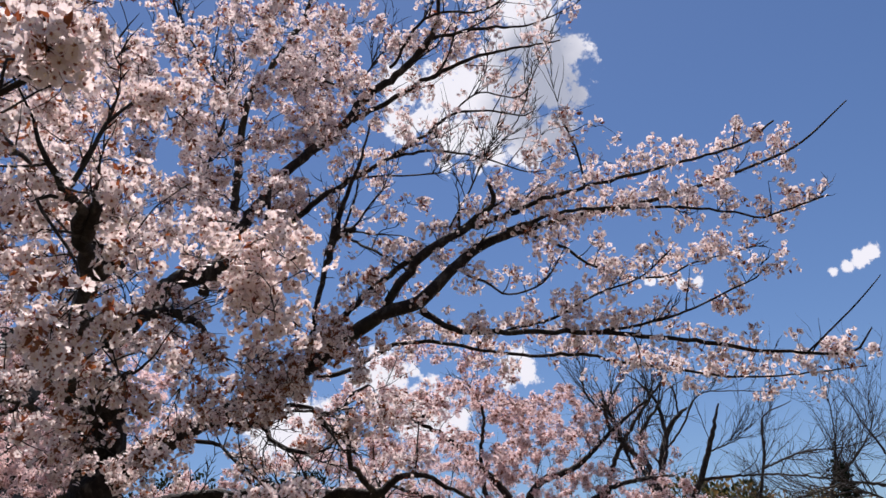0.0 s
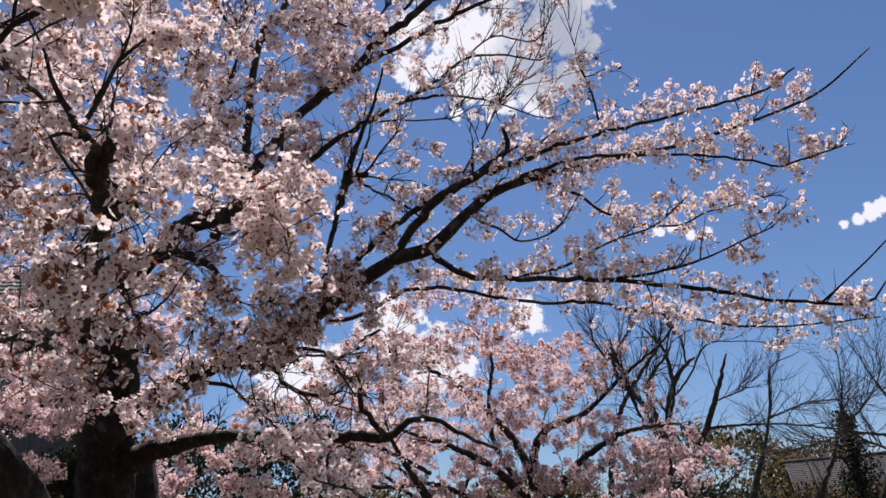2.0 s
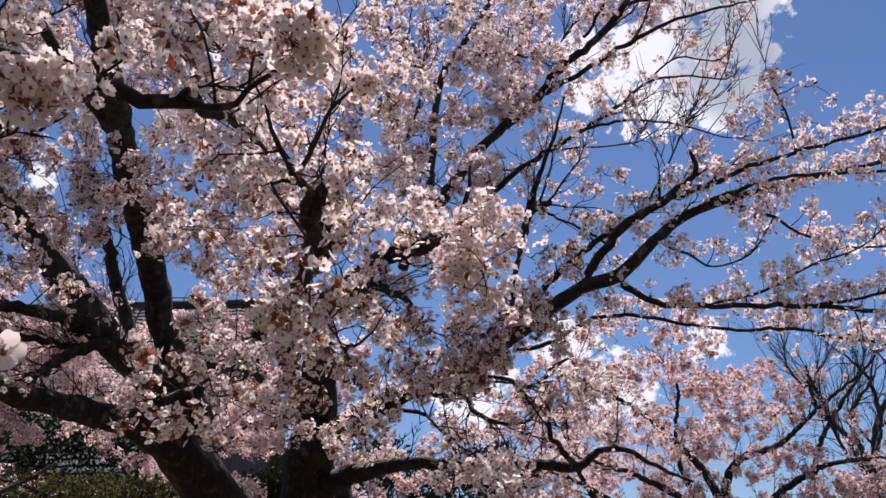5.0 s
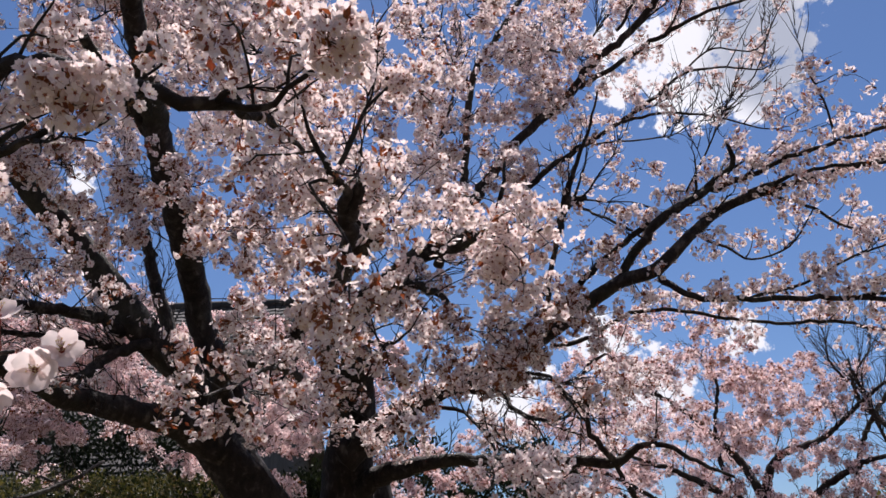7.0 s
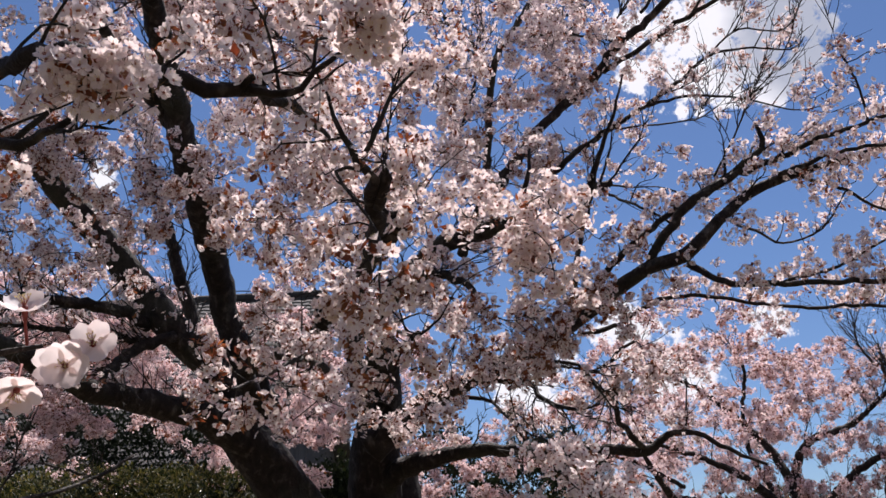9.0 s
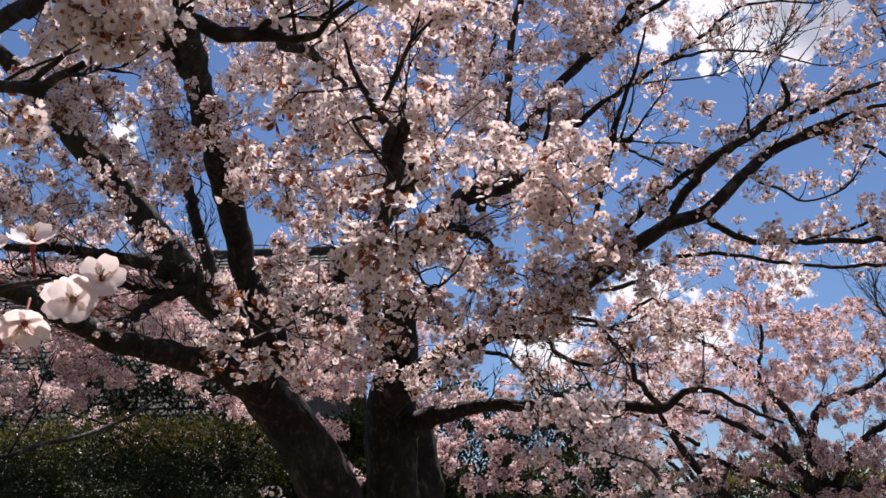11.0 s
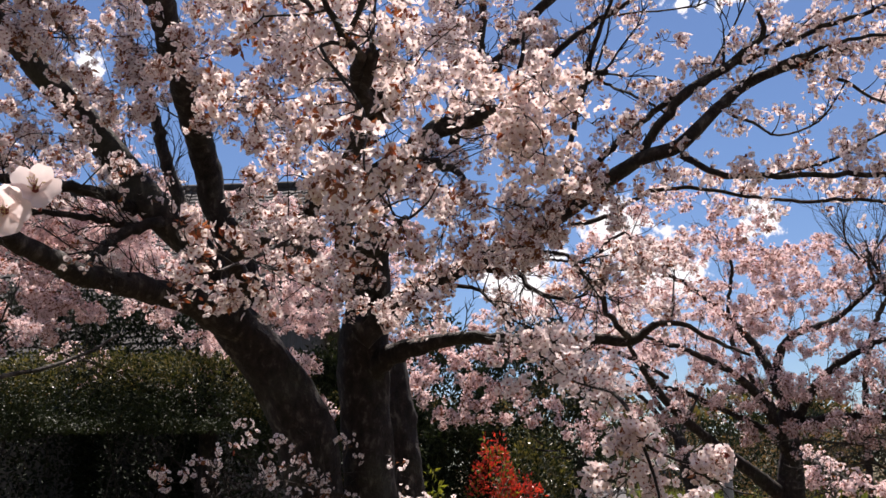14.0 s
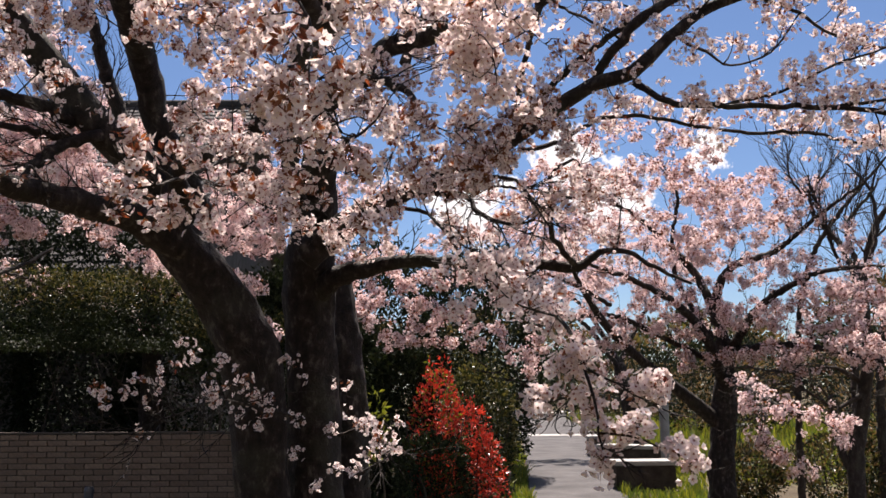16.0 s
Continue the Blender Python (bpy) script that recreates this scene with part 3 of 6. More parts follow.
def grass(name, outline, count, height, mats, seed, label):
    """Blades over a four-cornered plot."""
    rng, batch = np.random.RandomState(seed), Batch()
    a, b, c, d = (np.array(p, float) for p in outline)
    s, t = rng.rand(count, 1), rng.rand(count, 1)
    xy = (a * (1 - s) + b * s) * (1 - t) + (d * (1 - s) + c * s) * t
    h = height * rng.uniform(0.4, 1.1, count) * (0.6 + 0.5 * np.sin(xy[:, 0] * 3.1) * np.cos(xy[:, 1] * 1.7) + 0.2)
    ang = rng.uniform(0, 2 * np.pi, count)
    wide = 0.004 + 0.004 * rng.rand(count) + height * 0.02
    side = np.stack([np.cos(ang) * wide, np.sin(ang) * wide, 0 * ang], 1)
    foot = np.stack([xy[:, 0], xy[:, 1], 0 * ang - 0.01], 1)
    tip = foot + np.stack([rng.normal(size=count) * h * 0.35, rng.normal(size=count) * h * 0.35, h], 1)
    mid = (foot + tip) / 2 + np.stack([0 * h, 0 * h, h * 0.15], 1)
    v = np.stack([foot - side, foot + side, mid + side * 0.8, mid - side * 0.8, tip], 1)
    f = np.array([(0, 1, 2), (0, 2, 3), (3, 2, 4)])
    batch.add(v.reshape(-1, 3), (f[None] + (np.arange(count) * 5)[:, None, None]).reshape(-1, 3), np.repeat(rng.randint(0, len(mats), count), 3))
    return tagged(new(name, batch.mesh(name, mats, False)), label, "grass", kind="stuff")


grass("grass_verge", [(0.35, 10.5), (1.1, 10.5), (2.45, 29.5), (1.4, 29.5)], 8000, 0.30, [GRASS, LIME], 3, "fresh green grass along the footpath")
grass("grass_verge", [(2.4, 11.5), (3.6, 11.5), (6.2, 26), (4.3, 26)], 6000, 0.22, [GRASS, LIME], 4, "low green grass beside the stone seats")
grass("meadow", [(4.4, 15.5), (13, 15.5), (22, 50), (6.6, 50)], 18000, 0.55, [LIME, LIME, GRASS], 5, "tall yellow-green spring meadow in the sun")


# ---- shrubs and hedges ----
def shrub(name, at, size, count, leaf, mats, seed, label, category="shrub", boxy=0.0, stems=9, lit_top_mats=None, inner=0.55, group="", clear=0.0):
    """Stems and a lumpy crown of single leaves, denser towards the outside."""
    rng = np.random.RandomState(seed)
    root = thing(name, at, label, category, group)
    sx, sy, sz = size
    way = unit(rng.normal(size=(count, 3)))
    if boxy:
        way = way / (np.abs(way).max(1, keepdims=True) * boxy + np.linalg.norm(way, axis=1, keepdims=True) * (1 - boxy))
    lump = np.array([noise.noise(Vector(w * 2.3) + Vector((seed, 0, 0))) * 0.22 + noise.noise(Vector(w * 6) + Vector((0, seed, 0))) * 0.10 for w in way])
    rad = rng.uniform(inner, 1.0, count) ** 0.6 + lump
    p = way * rad[:, None] * np.array([sx / 2, sy / 2, sz / 2]) + np.array([0, 0, sz / 2])
    p[:, 2] = np.maximum(p[:, 2], 0.04)
    if clear:
        p[:, 2] = sz * clear + p[:, 2] * (1 - clear)
    batch = Batch()
    pick = rng.randint(0, len(mats), count)
    slots = list(mats)
    # leaves near the top take a paler material that imitates sun on them
    if lit_top_mats:
        slots += lit_top_mats
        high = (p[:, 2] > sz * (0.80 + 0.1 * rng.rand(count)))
        pick = np.where(high, len(mats) + rng.randint(0, len(lit_top_mats), count), pick)
    face = unit(way + 0.9 * rng.normal(size=way.shape) + np.array([0, 0, 0.4]))
    for s in range(len(slots)):
        sel = pick == s
        scatter(batch, LEAF_FAR, p[sel], face[sel], leaf * rng.uniform(0.6, 1.2, sel.sum()), rng, slot=s, along_x=True)
    part("foliage", batch.mesh("foliage", slots, False), root, kind="stuff")
    for _ in range(stems):
        sb = Batch()
        a = rng.uniform(0, 2 * np.pi)
        foot = np.array([math.cos(a) * sx * 0.15, math.sin(a) * sy * 0.15, -0.03])
        way = np.array([math.cos(a) * sx * 0.5, math.sin(a) * sy * 0.5, sz * 0.85])
        tube(sb, shoot(rng, foot, way, np.linalg.norm(way) * 0.8, 0.018, 0.3, 7), 5)
        part("stem", sb.mesh("stem", [BARE_BARK]), root)
    return root


# evergreen hedge behind the brick wall, in four clipped plants; paler olive top leaves paint the sunlight on it
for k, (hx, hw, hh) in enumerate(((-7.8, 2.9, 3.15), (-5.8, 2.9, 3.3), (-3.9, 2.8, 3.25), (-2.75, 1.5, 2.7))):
    shrub("hedge", (hx, 12.75, 0), (hw, 1.7, hh), 15000, 0.06, [EVERGREEN], 20 + k, "dense dark evergreen hedge with glossy leaves behind the wall, top leaves coloured paler as sunlit", "hedge", 0.75, 4, [OLIVE, EVERGREEN], 0.5, "hedge plants", 0.66)
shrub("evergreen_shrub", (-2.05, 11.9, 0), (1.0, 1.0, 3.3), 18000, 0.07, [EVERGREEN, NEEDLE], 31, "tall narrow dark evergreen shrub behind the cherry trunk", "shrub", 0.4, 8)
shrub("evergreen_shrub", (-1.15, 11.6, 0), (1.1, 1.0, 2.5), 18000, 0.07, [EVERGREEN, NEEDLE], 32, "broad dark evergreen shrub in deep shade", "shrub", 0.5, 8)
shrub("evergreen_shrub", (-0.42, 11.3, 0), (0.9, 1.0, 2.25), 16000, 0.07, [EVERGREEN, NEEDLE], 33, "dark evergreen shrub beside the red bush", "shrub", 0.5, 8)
shrub("red_bush", (0.02, 10.7, 0), (0.62, 0.7, 1.98), 2400, 0.055, [RED_LEAF, RED_LEAF, RED_LEAF, LIME], 34, "evergreen bush with bright red young leaves", "bush", 0.0, 10)
shrub("red_bush", (0.30, 10.8, 0), (0.72, 0.7, 1.55), 2600, 0.055, [RED_LEAF, RED_LEAF, RED_LEAF, EVERGREEN], 35, "bush with bright red young leaves and a ragged top", "bush", 0.0, 10)
shrub("red_bush", (0.55, 10.7, 0), (0.50, 0.6, 1.10), 1800, 0.055, [RED_LEAF, RED_LEAF, EVERGREEN], 39, "low bush with bright red young leaves", "bush", 0.1, 8)
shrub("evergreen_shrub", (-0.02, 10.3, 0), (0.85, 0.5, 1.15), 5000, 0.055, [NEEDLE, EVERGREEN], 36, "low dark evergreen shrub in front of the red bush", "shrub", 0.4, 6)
shrub("young_plant", (-0.48, 7.40, 0), (0.34, 0.3, 1.61), 150, 0.06, [LIME], 71, "slender young plant with bright yellow-green leaves beside the trunk", "plant", 0.0, 4, clear=0.62)
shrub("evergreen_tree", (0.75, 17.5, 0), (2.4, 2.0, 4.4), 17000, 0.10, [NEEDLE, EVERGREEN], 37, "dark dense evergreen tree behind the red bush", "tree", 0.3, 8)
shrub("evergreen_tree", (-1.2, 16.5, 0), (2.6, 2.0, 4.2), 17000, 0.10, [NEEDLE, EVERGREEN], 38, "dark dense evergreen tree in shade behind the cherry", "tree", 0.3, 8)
# added row, coloured near-black to supply the darkness under and behind the hedge
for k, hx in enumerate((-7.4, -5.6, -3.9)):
    shrub("evergreen_shrub", (hx, 14.6, 0), (2.4, 1.2, (4.7, 4.5, 3.2)[k]), 16000, 0.09, [NEEDLE], 25 + k, "near-black shrub added to fill the shade behind the hedge", "shrub", 0.7, 8)
for k, (gx, gy, gs, gh) in enumerate(((0.95, 14.2, 1.2, 2.0), (1.05, 19.0, 1.5, 2.3), (1.0, 22.5, 2.0, 2.8), (1.3, 27, 2.4, 3.0), (1.4, 34, 2.8, 3.2))):
    shrub("green_shrub", (gx - 0.35, gy, 0), (gs, gs, gh), 6000, 0.085, [EVERGREEN, OLIVE], 40 + k, "leafy green shrub with sunlit leaves beside the footpath", "shrub", 0.2, 8, group="shrubs along the footpath")
for k, (gx, gy, gs, gh) in enumerate(((5.6, 13.0, 1.4, 1.0), (6.6, 13.4, 1.6, 1.15), (7.6, 12.6, 1.6, 1.2), (4.6, 13.9, 1.0, 0.8), (8.8, 13.5, 2.0, 1.5))):
    shrub("low_shrub", (gx, gy, 0), (gs, gs, gh), 4200, 0.07, [EVERGREEN, EVERGREEN, OLIVE, DRY], 50 + k, "low leafy shrub with glinting green leaves under the trees", "shrub", 0.2, 8, group="low shrubs")
for k, (gx, gy, gs, gh) in enumerate(((9, 30, 4.5, 2.6), (14, 28, 5, 3.0), (19, 30, 6, 3.4), (25, 33, 7, 3.6), (8.6, 44, 4.5, 3.0), (14, 45, 6, 3.6), (11.5, 40, 6, 2.8), (17, 40, 7, 3.2), (24, 46, 9, 3.6))):
    shrub("thorny_thicket", (gx, gy, 0), (gs, gs * 0.7, gh), 5200, 0.16, [DRY, NEEDLE, EVERGREEN], 60 + k, "brown and green overgrown thicket", "shrub", 0.2, 10, group="thickets")
for k in range(5):
    shrub("far_hedge", (9.5 + k * 8.5, 56 + (k % 2) * 2.0, 0), (9.5, 3.0, 4.2 + 0.5 * (k % 3)), 5000, 0.3, [NEEDLE, EVERGREEN], 110 + k, "dark evergreen boundary hedge beyond the meadow", "hedge", 0.6, 8, group="boundary hedge")
for k in range(9):
    shrub("far_tree", (-70 + k * 19, 84 + (k * 37) % 13, 0), (19, 12, 8.5 + (k * 29) % 5), 5200, 0.7, [EVERGREEN, OLIVE, DRY], 80 + k, "distant dark green garden trees", "tree", 0.1, 6, group="distant trees")


# ---- unseen boarded wall that closes the place behind the walker, added to cut sky light ----
def rear_blocker():
    root = thing("wall_rear_blocker", (0, -4.0, 0), "tall unseen dark boarded wall added to block sky light from behind", "wall", kind="structure")
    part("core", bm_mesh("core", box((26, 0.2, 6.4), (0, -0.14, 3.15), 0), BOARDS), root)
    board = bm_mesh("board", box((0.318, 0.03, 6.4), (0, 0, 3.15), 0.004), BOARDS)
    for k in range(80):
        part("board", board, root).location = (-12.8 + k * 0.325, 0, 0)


rear_blocker()


# ---- second row: houses ----
def house(name, at, size, wall_top, ridge, label, rows=20, turn=0.0, windows=(), face=PLASTER):
    """Plastered walls and a gabled roof whose courses of tiles overlap."""
    w, d = size
    root = thing(name, at, label, "house")
    root.rotation_euler[2] = turn
    for wy in (-d / 2, d / 2):
        part("wall", bm_mesh("wall", box((w, 0.18, wall_top), (0, wy, wall_top / 2), 0.01), face), root)
    for sx in (-1, 1):
        bm = bmesh.new()
        ends = [(-d / 2 + 0.09, 0), (d / 2 - 0.09, 0), (d / 2 - 0.09, wall_top), (0, ridge - 0.2), (-d / 2 + 0.09, wall_top)]
        a = [bm.verts.new((sx * (w / 2 - 0.18), y, z)) for y, z in ends]
        b = [bm.verts.new((sx * (w / 2), y, z)) for y, z in ends]
        bm.faces.new(a)
        bm.faces.new(b[::-1])
        for q in range(5):
            bm.faces.new((a[q], a[(q + 1) % 5], b[(q + 1) % 5], b[q]))
        part("gable_wall", bm_mesh("gable_wall", bm, BOARDS), root, "dark boarding")
    eave = 0.6
    run = d / 2 + eave
    rise = ridge - wall_top + 0.25
    slope = math.atan2(rise, run)
    length = math.hypot(rise, run) / rows
    rng = np.random.RandomState(int(w * 10))
    for side in (-1, 1):
        bm = bmesh.new()
        box((w + 1.0, math.hypot(rise, run), 0.1), (0, side * run / 2, ridge - rise / 2 - 0.08), 0, lean=-side * slope, into=bm)
        roof = part("roof", bm_mesh("roof", bm, DARK_TRIM), root)
        count = int((w + 1.0) / 0.30)
        for k in range(rows):
            f = (k + 0.5) / rows
            y, z = side * run * f, ridge - rise * f + 0.03
            verts, faces = [], []
            n = count * 4 + 1
            for i in range(n):
                x = -(w + 1.0) / 2 + (w + 1.0) * i / (n - 1)
                wave = 0.011 * math.cos(i * math.pi / 2)
                for dy, dz in ((-length * 0.62, 0.0), (length * 0.55, 0.04), (length * 0.55, 0.005)):
                    yy, zz = dy, dz + wave
                    verts.append((x, y + side * (yy * math.cos(slope)) , z - yy * math.sin(slope) + zz))
            for i in range(n - 1):
                a, b = i * 3, i * 3 + 3
                faces += [(a, b, b + 1), (a, b + 1, a + 1), (a + 1, b + 1, b + 2), (a + 1, b + 2, a + 2)]
            tb = Batch()
            tb.add(verts, faces)
            part("tile_course", tb.mesh("tile_course", [ROOF_TILE], False), roof)
    bm = bmesh.new()
    cylinder(0.14, w + 1.0, (0, 0, ridge + 0.06), "X", 12, bm)
    part("ridge_cap", bm_mesh("ridge_cap", bm, ROOF_TILE, True), root)
    for wx, wz, ww, wh in windows:
        bm = bmesh.new()
        for ox, oz, bw, bh in ((0, wh / 2, ww + 0.1, 0.07), (0, -wh / 2, ww + 0.1, 0.07), (-ww / 2, 0, 0.06, wh), (ww / 2, 0, 0.06, wh), (0, 0, 0.05, wh)):
            box((bw, 0.08, bh), (wx + ox, -d / 2 - 0.11, wz + oz), 0.005, into=bm)
        fr = part("window", bm_mesh("window", bm, DARK_TRIM), root)
        bm = box((ww, 0.02, wh), (wx, -d / 2 - 0.105, wz), 0)
        part("pane", bm_mesh("pane", bm, GLASS), fr)
    return root


# first house: dark boards instead of plaster paint the shade below the hedge crown
house("house", (-11.2, 23.0, 0), (12.0, 13.8), 3.65, 9.0, "house with a grey tiled roof behind the hedge, its boarded walls coloured dark for shade", 36, 0.0, ((-3, 3.0, 1.7, 1.2), (0.5, 3.0, 1.7, 1.2), (4, 3.0, 1.7, 1.2)), BOARDS)
house("house", (32.5, 40.0, 0), (13, 9), 3.5, 5.1, "pale house with a dark tiled roof beyond the bare trees", 18, -0.5, ((-3, 3.0, 1.6, 1.2), (2, 3.0, 1.6, 1.2)))


def conifer(at, height, seed):
    rng = np.random.RandomState(seed)
    root = thing("conifer", at, "dark ragged conifer among bare trees", "tree")
    tb = Batch()
    tube(tb, spline([(0, 0, -0.1, 0.16), (0.1, 0, height * 0.5, 0.10), (0.0, 0.1, height, 0.02)], 0.3), 8, 0.1)
    part("trunk", tb.mesh("trunk", [BARE_BARK]), root)
    fb, bb = Batch(), Batch()
    for k in range(44):
        z = height * (0.25 + 0.75 * k / 44)
        a = k * 2.4 + rng.normal() * 0.3
        reach = (height - z) * 0.26 * rng.uniform(0.6, 1.3) + 0.22
        tw = shoot(rng, (0, 0, z), (math.cos(a), math.sin(a), 0.1), reach, 0.02, 0.1, 6)
        tube(bb, tw, 4)
        n = 70
        s = rng.rand(n)
        p = tw[0, :3] + (tw[-1, :3] - tw[0, :3]) * s[:, None] + rng.normal(size=(n, 3)) * 0.09
        scatter(fb, LEAF_SHAPE, p, rng.normal(size=(n, 3)) + np.array([0, 0, 0.5]), np.full(n, 0.16), rng, slot=0, along_x=True)
    part("boughs", bb.mesh("boughs", [BARE_BARK]), root)
    part("crown", fb.mesh("crown", [NEEDLE], False), root, kind="stuff")


conifer((20.3, 29.0, 0), 5.6, 7)


# ---- cherry tree, second cherry, bare trees ----
main = Tree("cherry_tree", (-0.75, 6.0, 0), "old cherry tree in full pale pink blossom with dark forked limbs", "tree", BARK, 11)
second = Tree("cherry_tree", (3.7, 12.2, 0), "younger cherry tree in pink blossom beside the footpath", "tree", BARK, 12, 1.4)
rear = Tree("cherry_tree", (-4.3, 14.2, 0), "cherry tree in blossom behind the hedge", "tree", BARK, 13, 1.4)
fork = Tree("forked_tree", (5.0, 11.2, 0), "forked tree with fine bare drooping twigs", "tree", BARE_BARK, 14, 1.4)
bare = Tree("bare_tree", (6.0, 12.6, 0), "leafless tree with several dark stems against the sky", "tree", BARE_BARK, 15)
thicket = Tree("bare_tree", (8.3, 12.6, 0), "leafless many-stemmed tree with grey twigs", "tree", BARE_BARK, 16)

third = Tree("cherry_tree", (4.6, 22.0, 0), "cherry tree in blossom whose crown shades the footpath", "tree", BARK, 17, 1.4)
branch(rear, "trunk", [(-4.3, 14.2, 0.0, 0.2), (-4.35, 14.0, 1.6, 0.17), (-4.2, 13.6, 3.0, 0.14)])
branch(rear, "limb", [(-4.2, 13.6, 3.0, 0.055), (-4.9, 12.6, 3.9, 0.035), (-5.6, 11.2, 4.4, 0.02), (-6.2, 10.0, 4.4, 0.015)], bloom=1.0)
branch(rear, "limb", [(-4.2, 13.6, 3.0, 0.055), (-4.0, 12.8, 4.4, 0.035), (-4.4, 11.8, 5.3, 0.02), (-4.8, 11.0, 5.9, 0.015)], bloom=1.0)
branch(rear, "limb", [(-4.2, 13.6, 2.8, 0.055), (-3.2, 12.8, 3.5, 0.035), (-2.4, 12.0, 3.9, 0.02), (-1.8, 11.2, 4.2, 0.015)], bloom=1.0)
branch(rear, "limb", [(-4.25, 13.7, 2.5, 0.05), (-5.2, 12.4, 3.0, 0.032), (-5.8, 11.0, 3.2, 0.016), (-6.2, 9.8, 3.1, 0.012)], bloom=1.0)
branch(main, "trunk", [(-0.94, 5.92, 0.07, 0.280), (-0.98, 5.97, 0.54, 0.219), (-1.01, 5.98, 0.97, 0.184), (-1.06, 5.96, 1.45, 0.191), (-1.12, 5.89, 1.87, 0.195), (-1.28, 5.78, 2.21, 0.168), (-1.47, 5.64, 2.47, 0.152), (-1.60, 5.56, 2.65, 0.135)])
branch(main, "trunk", [(-0.70, 6.06, 0.03, 0.285), (-0.72, 6.17, 0.51, 0.213), (-0.73, 6.23, 0.94, 0.190), (-0.76, 6.26, 1.44, 0.182), (-0.78, 6.20, 1.95, 0.173), (-0.78, 6.11, 2.39, 0.164), (-0.72, 5.96, 2.74, 0.143), (-0.65, 5.59, 3.05, 0.111)])
branch(main, "trunk", [(-0.52, 6.50, 0.05, 0.182), (-0.55, 6.65, 0.89, 0.146), (-0.57, 6.69, 1.43, 0.134), (-0.60, 6.68, 1.90, 0.122), (-0.66, 6.73, 2.47, 0.078)])
branch(main, "limb", [(-1.45, 5.58, 2.46, 0.124), (-1.64, 5.39, 2.58, 0.115), (-1.79, 5.12, 2.62, 0.097), (-1.93, 4.84, 2.62, 0.084), (-2.03, 4.57, 2.63, 0.074), (-2.10, 4.29, 2.67, 0.065), (-2.15, 4.01, 2.70, 0.057), (-2.23, 3.71, 2.71, 0.046), (-2.34, 3.36, 2.75, 0.031)], bloom=0.7)
branch(main, "limb", [(-1.48, 5.67, 2.51, 0.126), (-1.66, 5.54, 2.88, 0.126), (-1.91, 5.38, 3.14, 0.130), (-2.15, 5.29, 3.45, 0.121), (-2.34, 5.10, 3.72, 0.110), (-2.51, 4.91, 3.92, 0.092), (-2.64, 4.74, 4.10, 0.077), (-2.82, 4.51, 4.30, 0.059), (-3.03, 4.23, 4.49, 0.037)], bloom=0.7)
branch(main, "limb", [(-1.41, 5.77, 2.67, 0.110), (-1.55, 5.65, 3.02, 0.110), (-1.65, 5.54, 3.29, 0.106), (-1.66, 5.35, 3.52, 0.108), (-1.63, 4.92, 3.75, 0.099), (-1.62, 4.61, 3.92, 0.095), (-1.58, 4.30, 4.06, 0.089), (-1.53, 4.00, 4.17, 0.079), (-1.48, 3.64, 4.33, 0.064), (-1.39, 3.26, 4.49, 0.042)], bloom=0.7)
branch(main, "limb", [(-1.62, 4.52, 3.98, 0.049), (-1.67, 4.25, 4.07, 0.047), (-1.71, 3.94, 4.13, 0.040), (-1.73, 3.63, 4.18, 0.029)], bloom=0.7)
branch(main, "limb", [(-1.99, 6.35, 3.12, 0.071), (-2.13, 6.30, 3.49, 0.064), (-2.24, 6.27, 3.79, 0.060), (-2.33, 6.20, 4.17, 0.048), (-2.43, 6.07, 4.61, 0.035)], bloom=0.7)
branch(main, "limb", [(-2.05, 5.32, 3.16, 0.051), (-2.12, 5.16, 3.20, 0.046), (-2.28, 4.97, 3.21, 0.042), (-2.44, 4.77, 3.19, 0.034), (-2.63, 4.55, 3.13, 0.023)], bloom=0.7)
branch(main, "limb", [(-1.92, 5.40, 3.07, 0.036), (-2.10, 5.21, 3.06, 0.027), (-2.28, 5.02, 3.05, 0.023), (-2.45, 4.82, 3.03, 0.017), (-2.59, 4.62, 3.01, 0.012)], bloom=0.7)
branch(main, "limb", [(-1.87, 5.30, 3.08, 0.043), (-2.03, 5.15, 2.98, 0.042), (-2.08, 4.95, 2.80, 0.037), (-2.07, 4.76, 2.66, 0.036)], bloom=0.7)
branch(main, "limb", [(-1.39, 5.45, 2.68, 0.077), (-1.40, 5.21, 2.82, 0.070), (-1.22, 5.03, 2.89, 0.065), (-1.02, 4.88, 2.85, 0.056), (-0.83, 4.68, 2.96, 0.045), (-0.60, 4.37, 3.07, 0.033)], bloom=0.7)
branch(main, "twig", [(-2.37, 3.30, 2.68, 0.015), (-1.93, 2.94, 2.17, 0.013), (-1.46, 2.57, 1.87, 0.010), (-1.27, 2.47, 1.84, 0.008), (-1.22, 2.61, 1.89, 0.009), (-1.16, 2.75, 1.93, 0.008), (-1.12, 2.87, 1.98, 0.007), (-1.08, 2.99, 2.05, 0.006)])
branch(main, "limb", [(-2.23, 3.72, 2.71, 0.055), (-1.92, 2.62, 2.84, 0.043), (-1.34, 2.13, 2.81, 0.034), (-0.92, 1.80, 2.71, 0.025), (-0.76, 1.72, 2.68, 0.023), (-0.68, 1.71, 2.65, 0.023), (-0.60, 1.70, 2.62, 0.021), (-0.47, 1.73, 2.57, 0.020), (-0.40, 1.75, 2.58, 0.019), (-0.37, 1.86, 2.62, 0.016), (-0.34, 2.01, 2.67, 0.012), (-0.33, 2.27, 2.74, 0.007)], bloom=0.5)
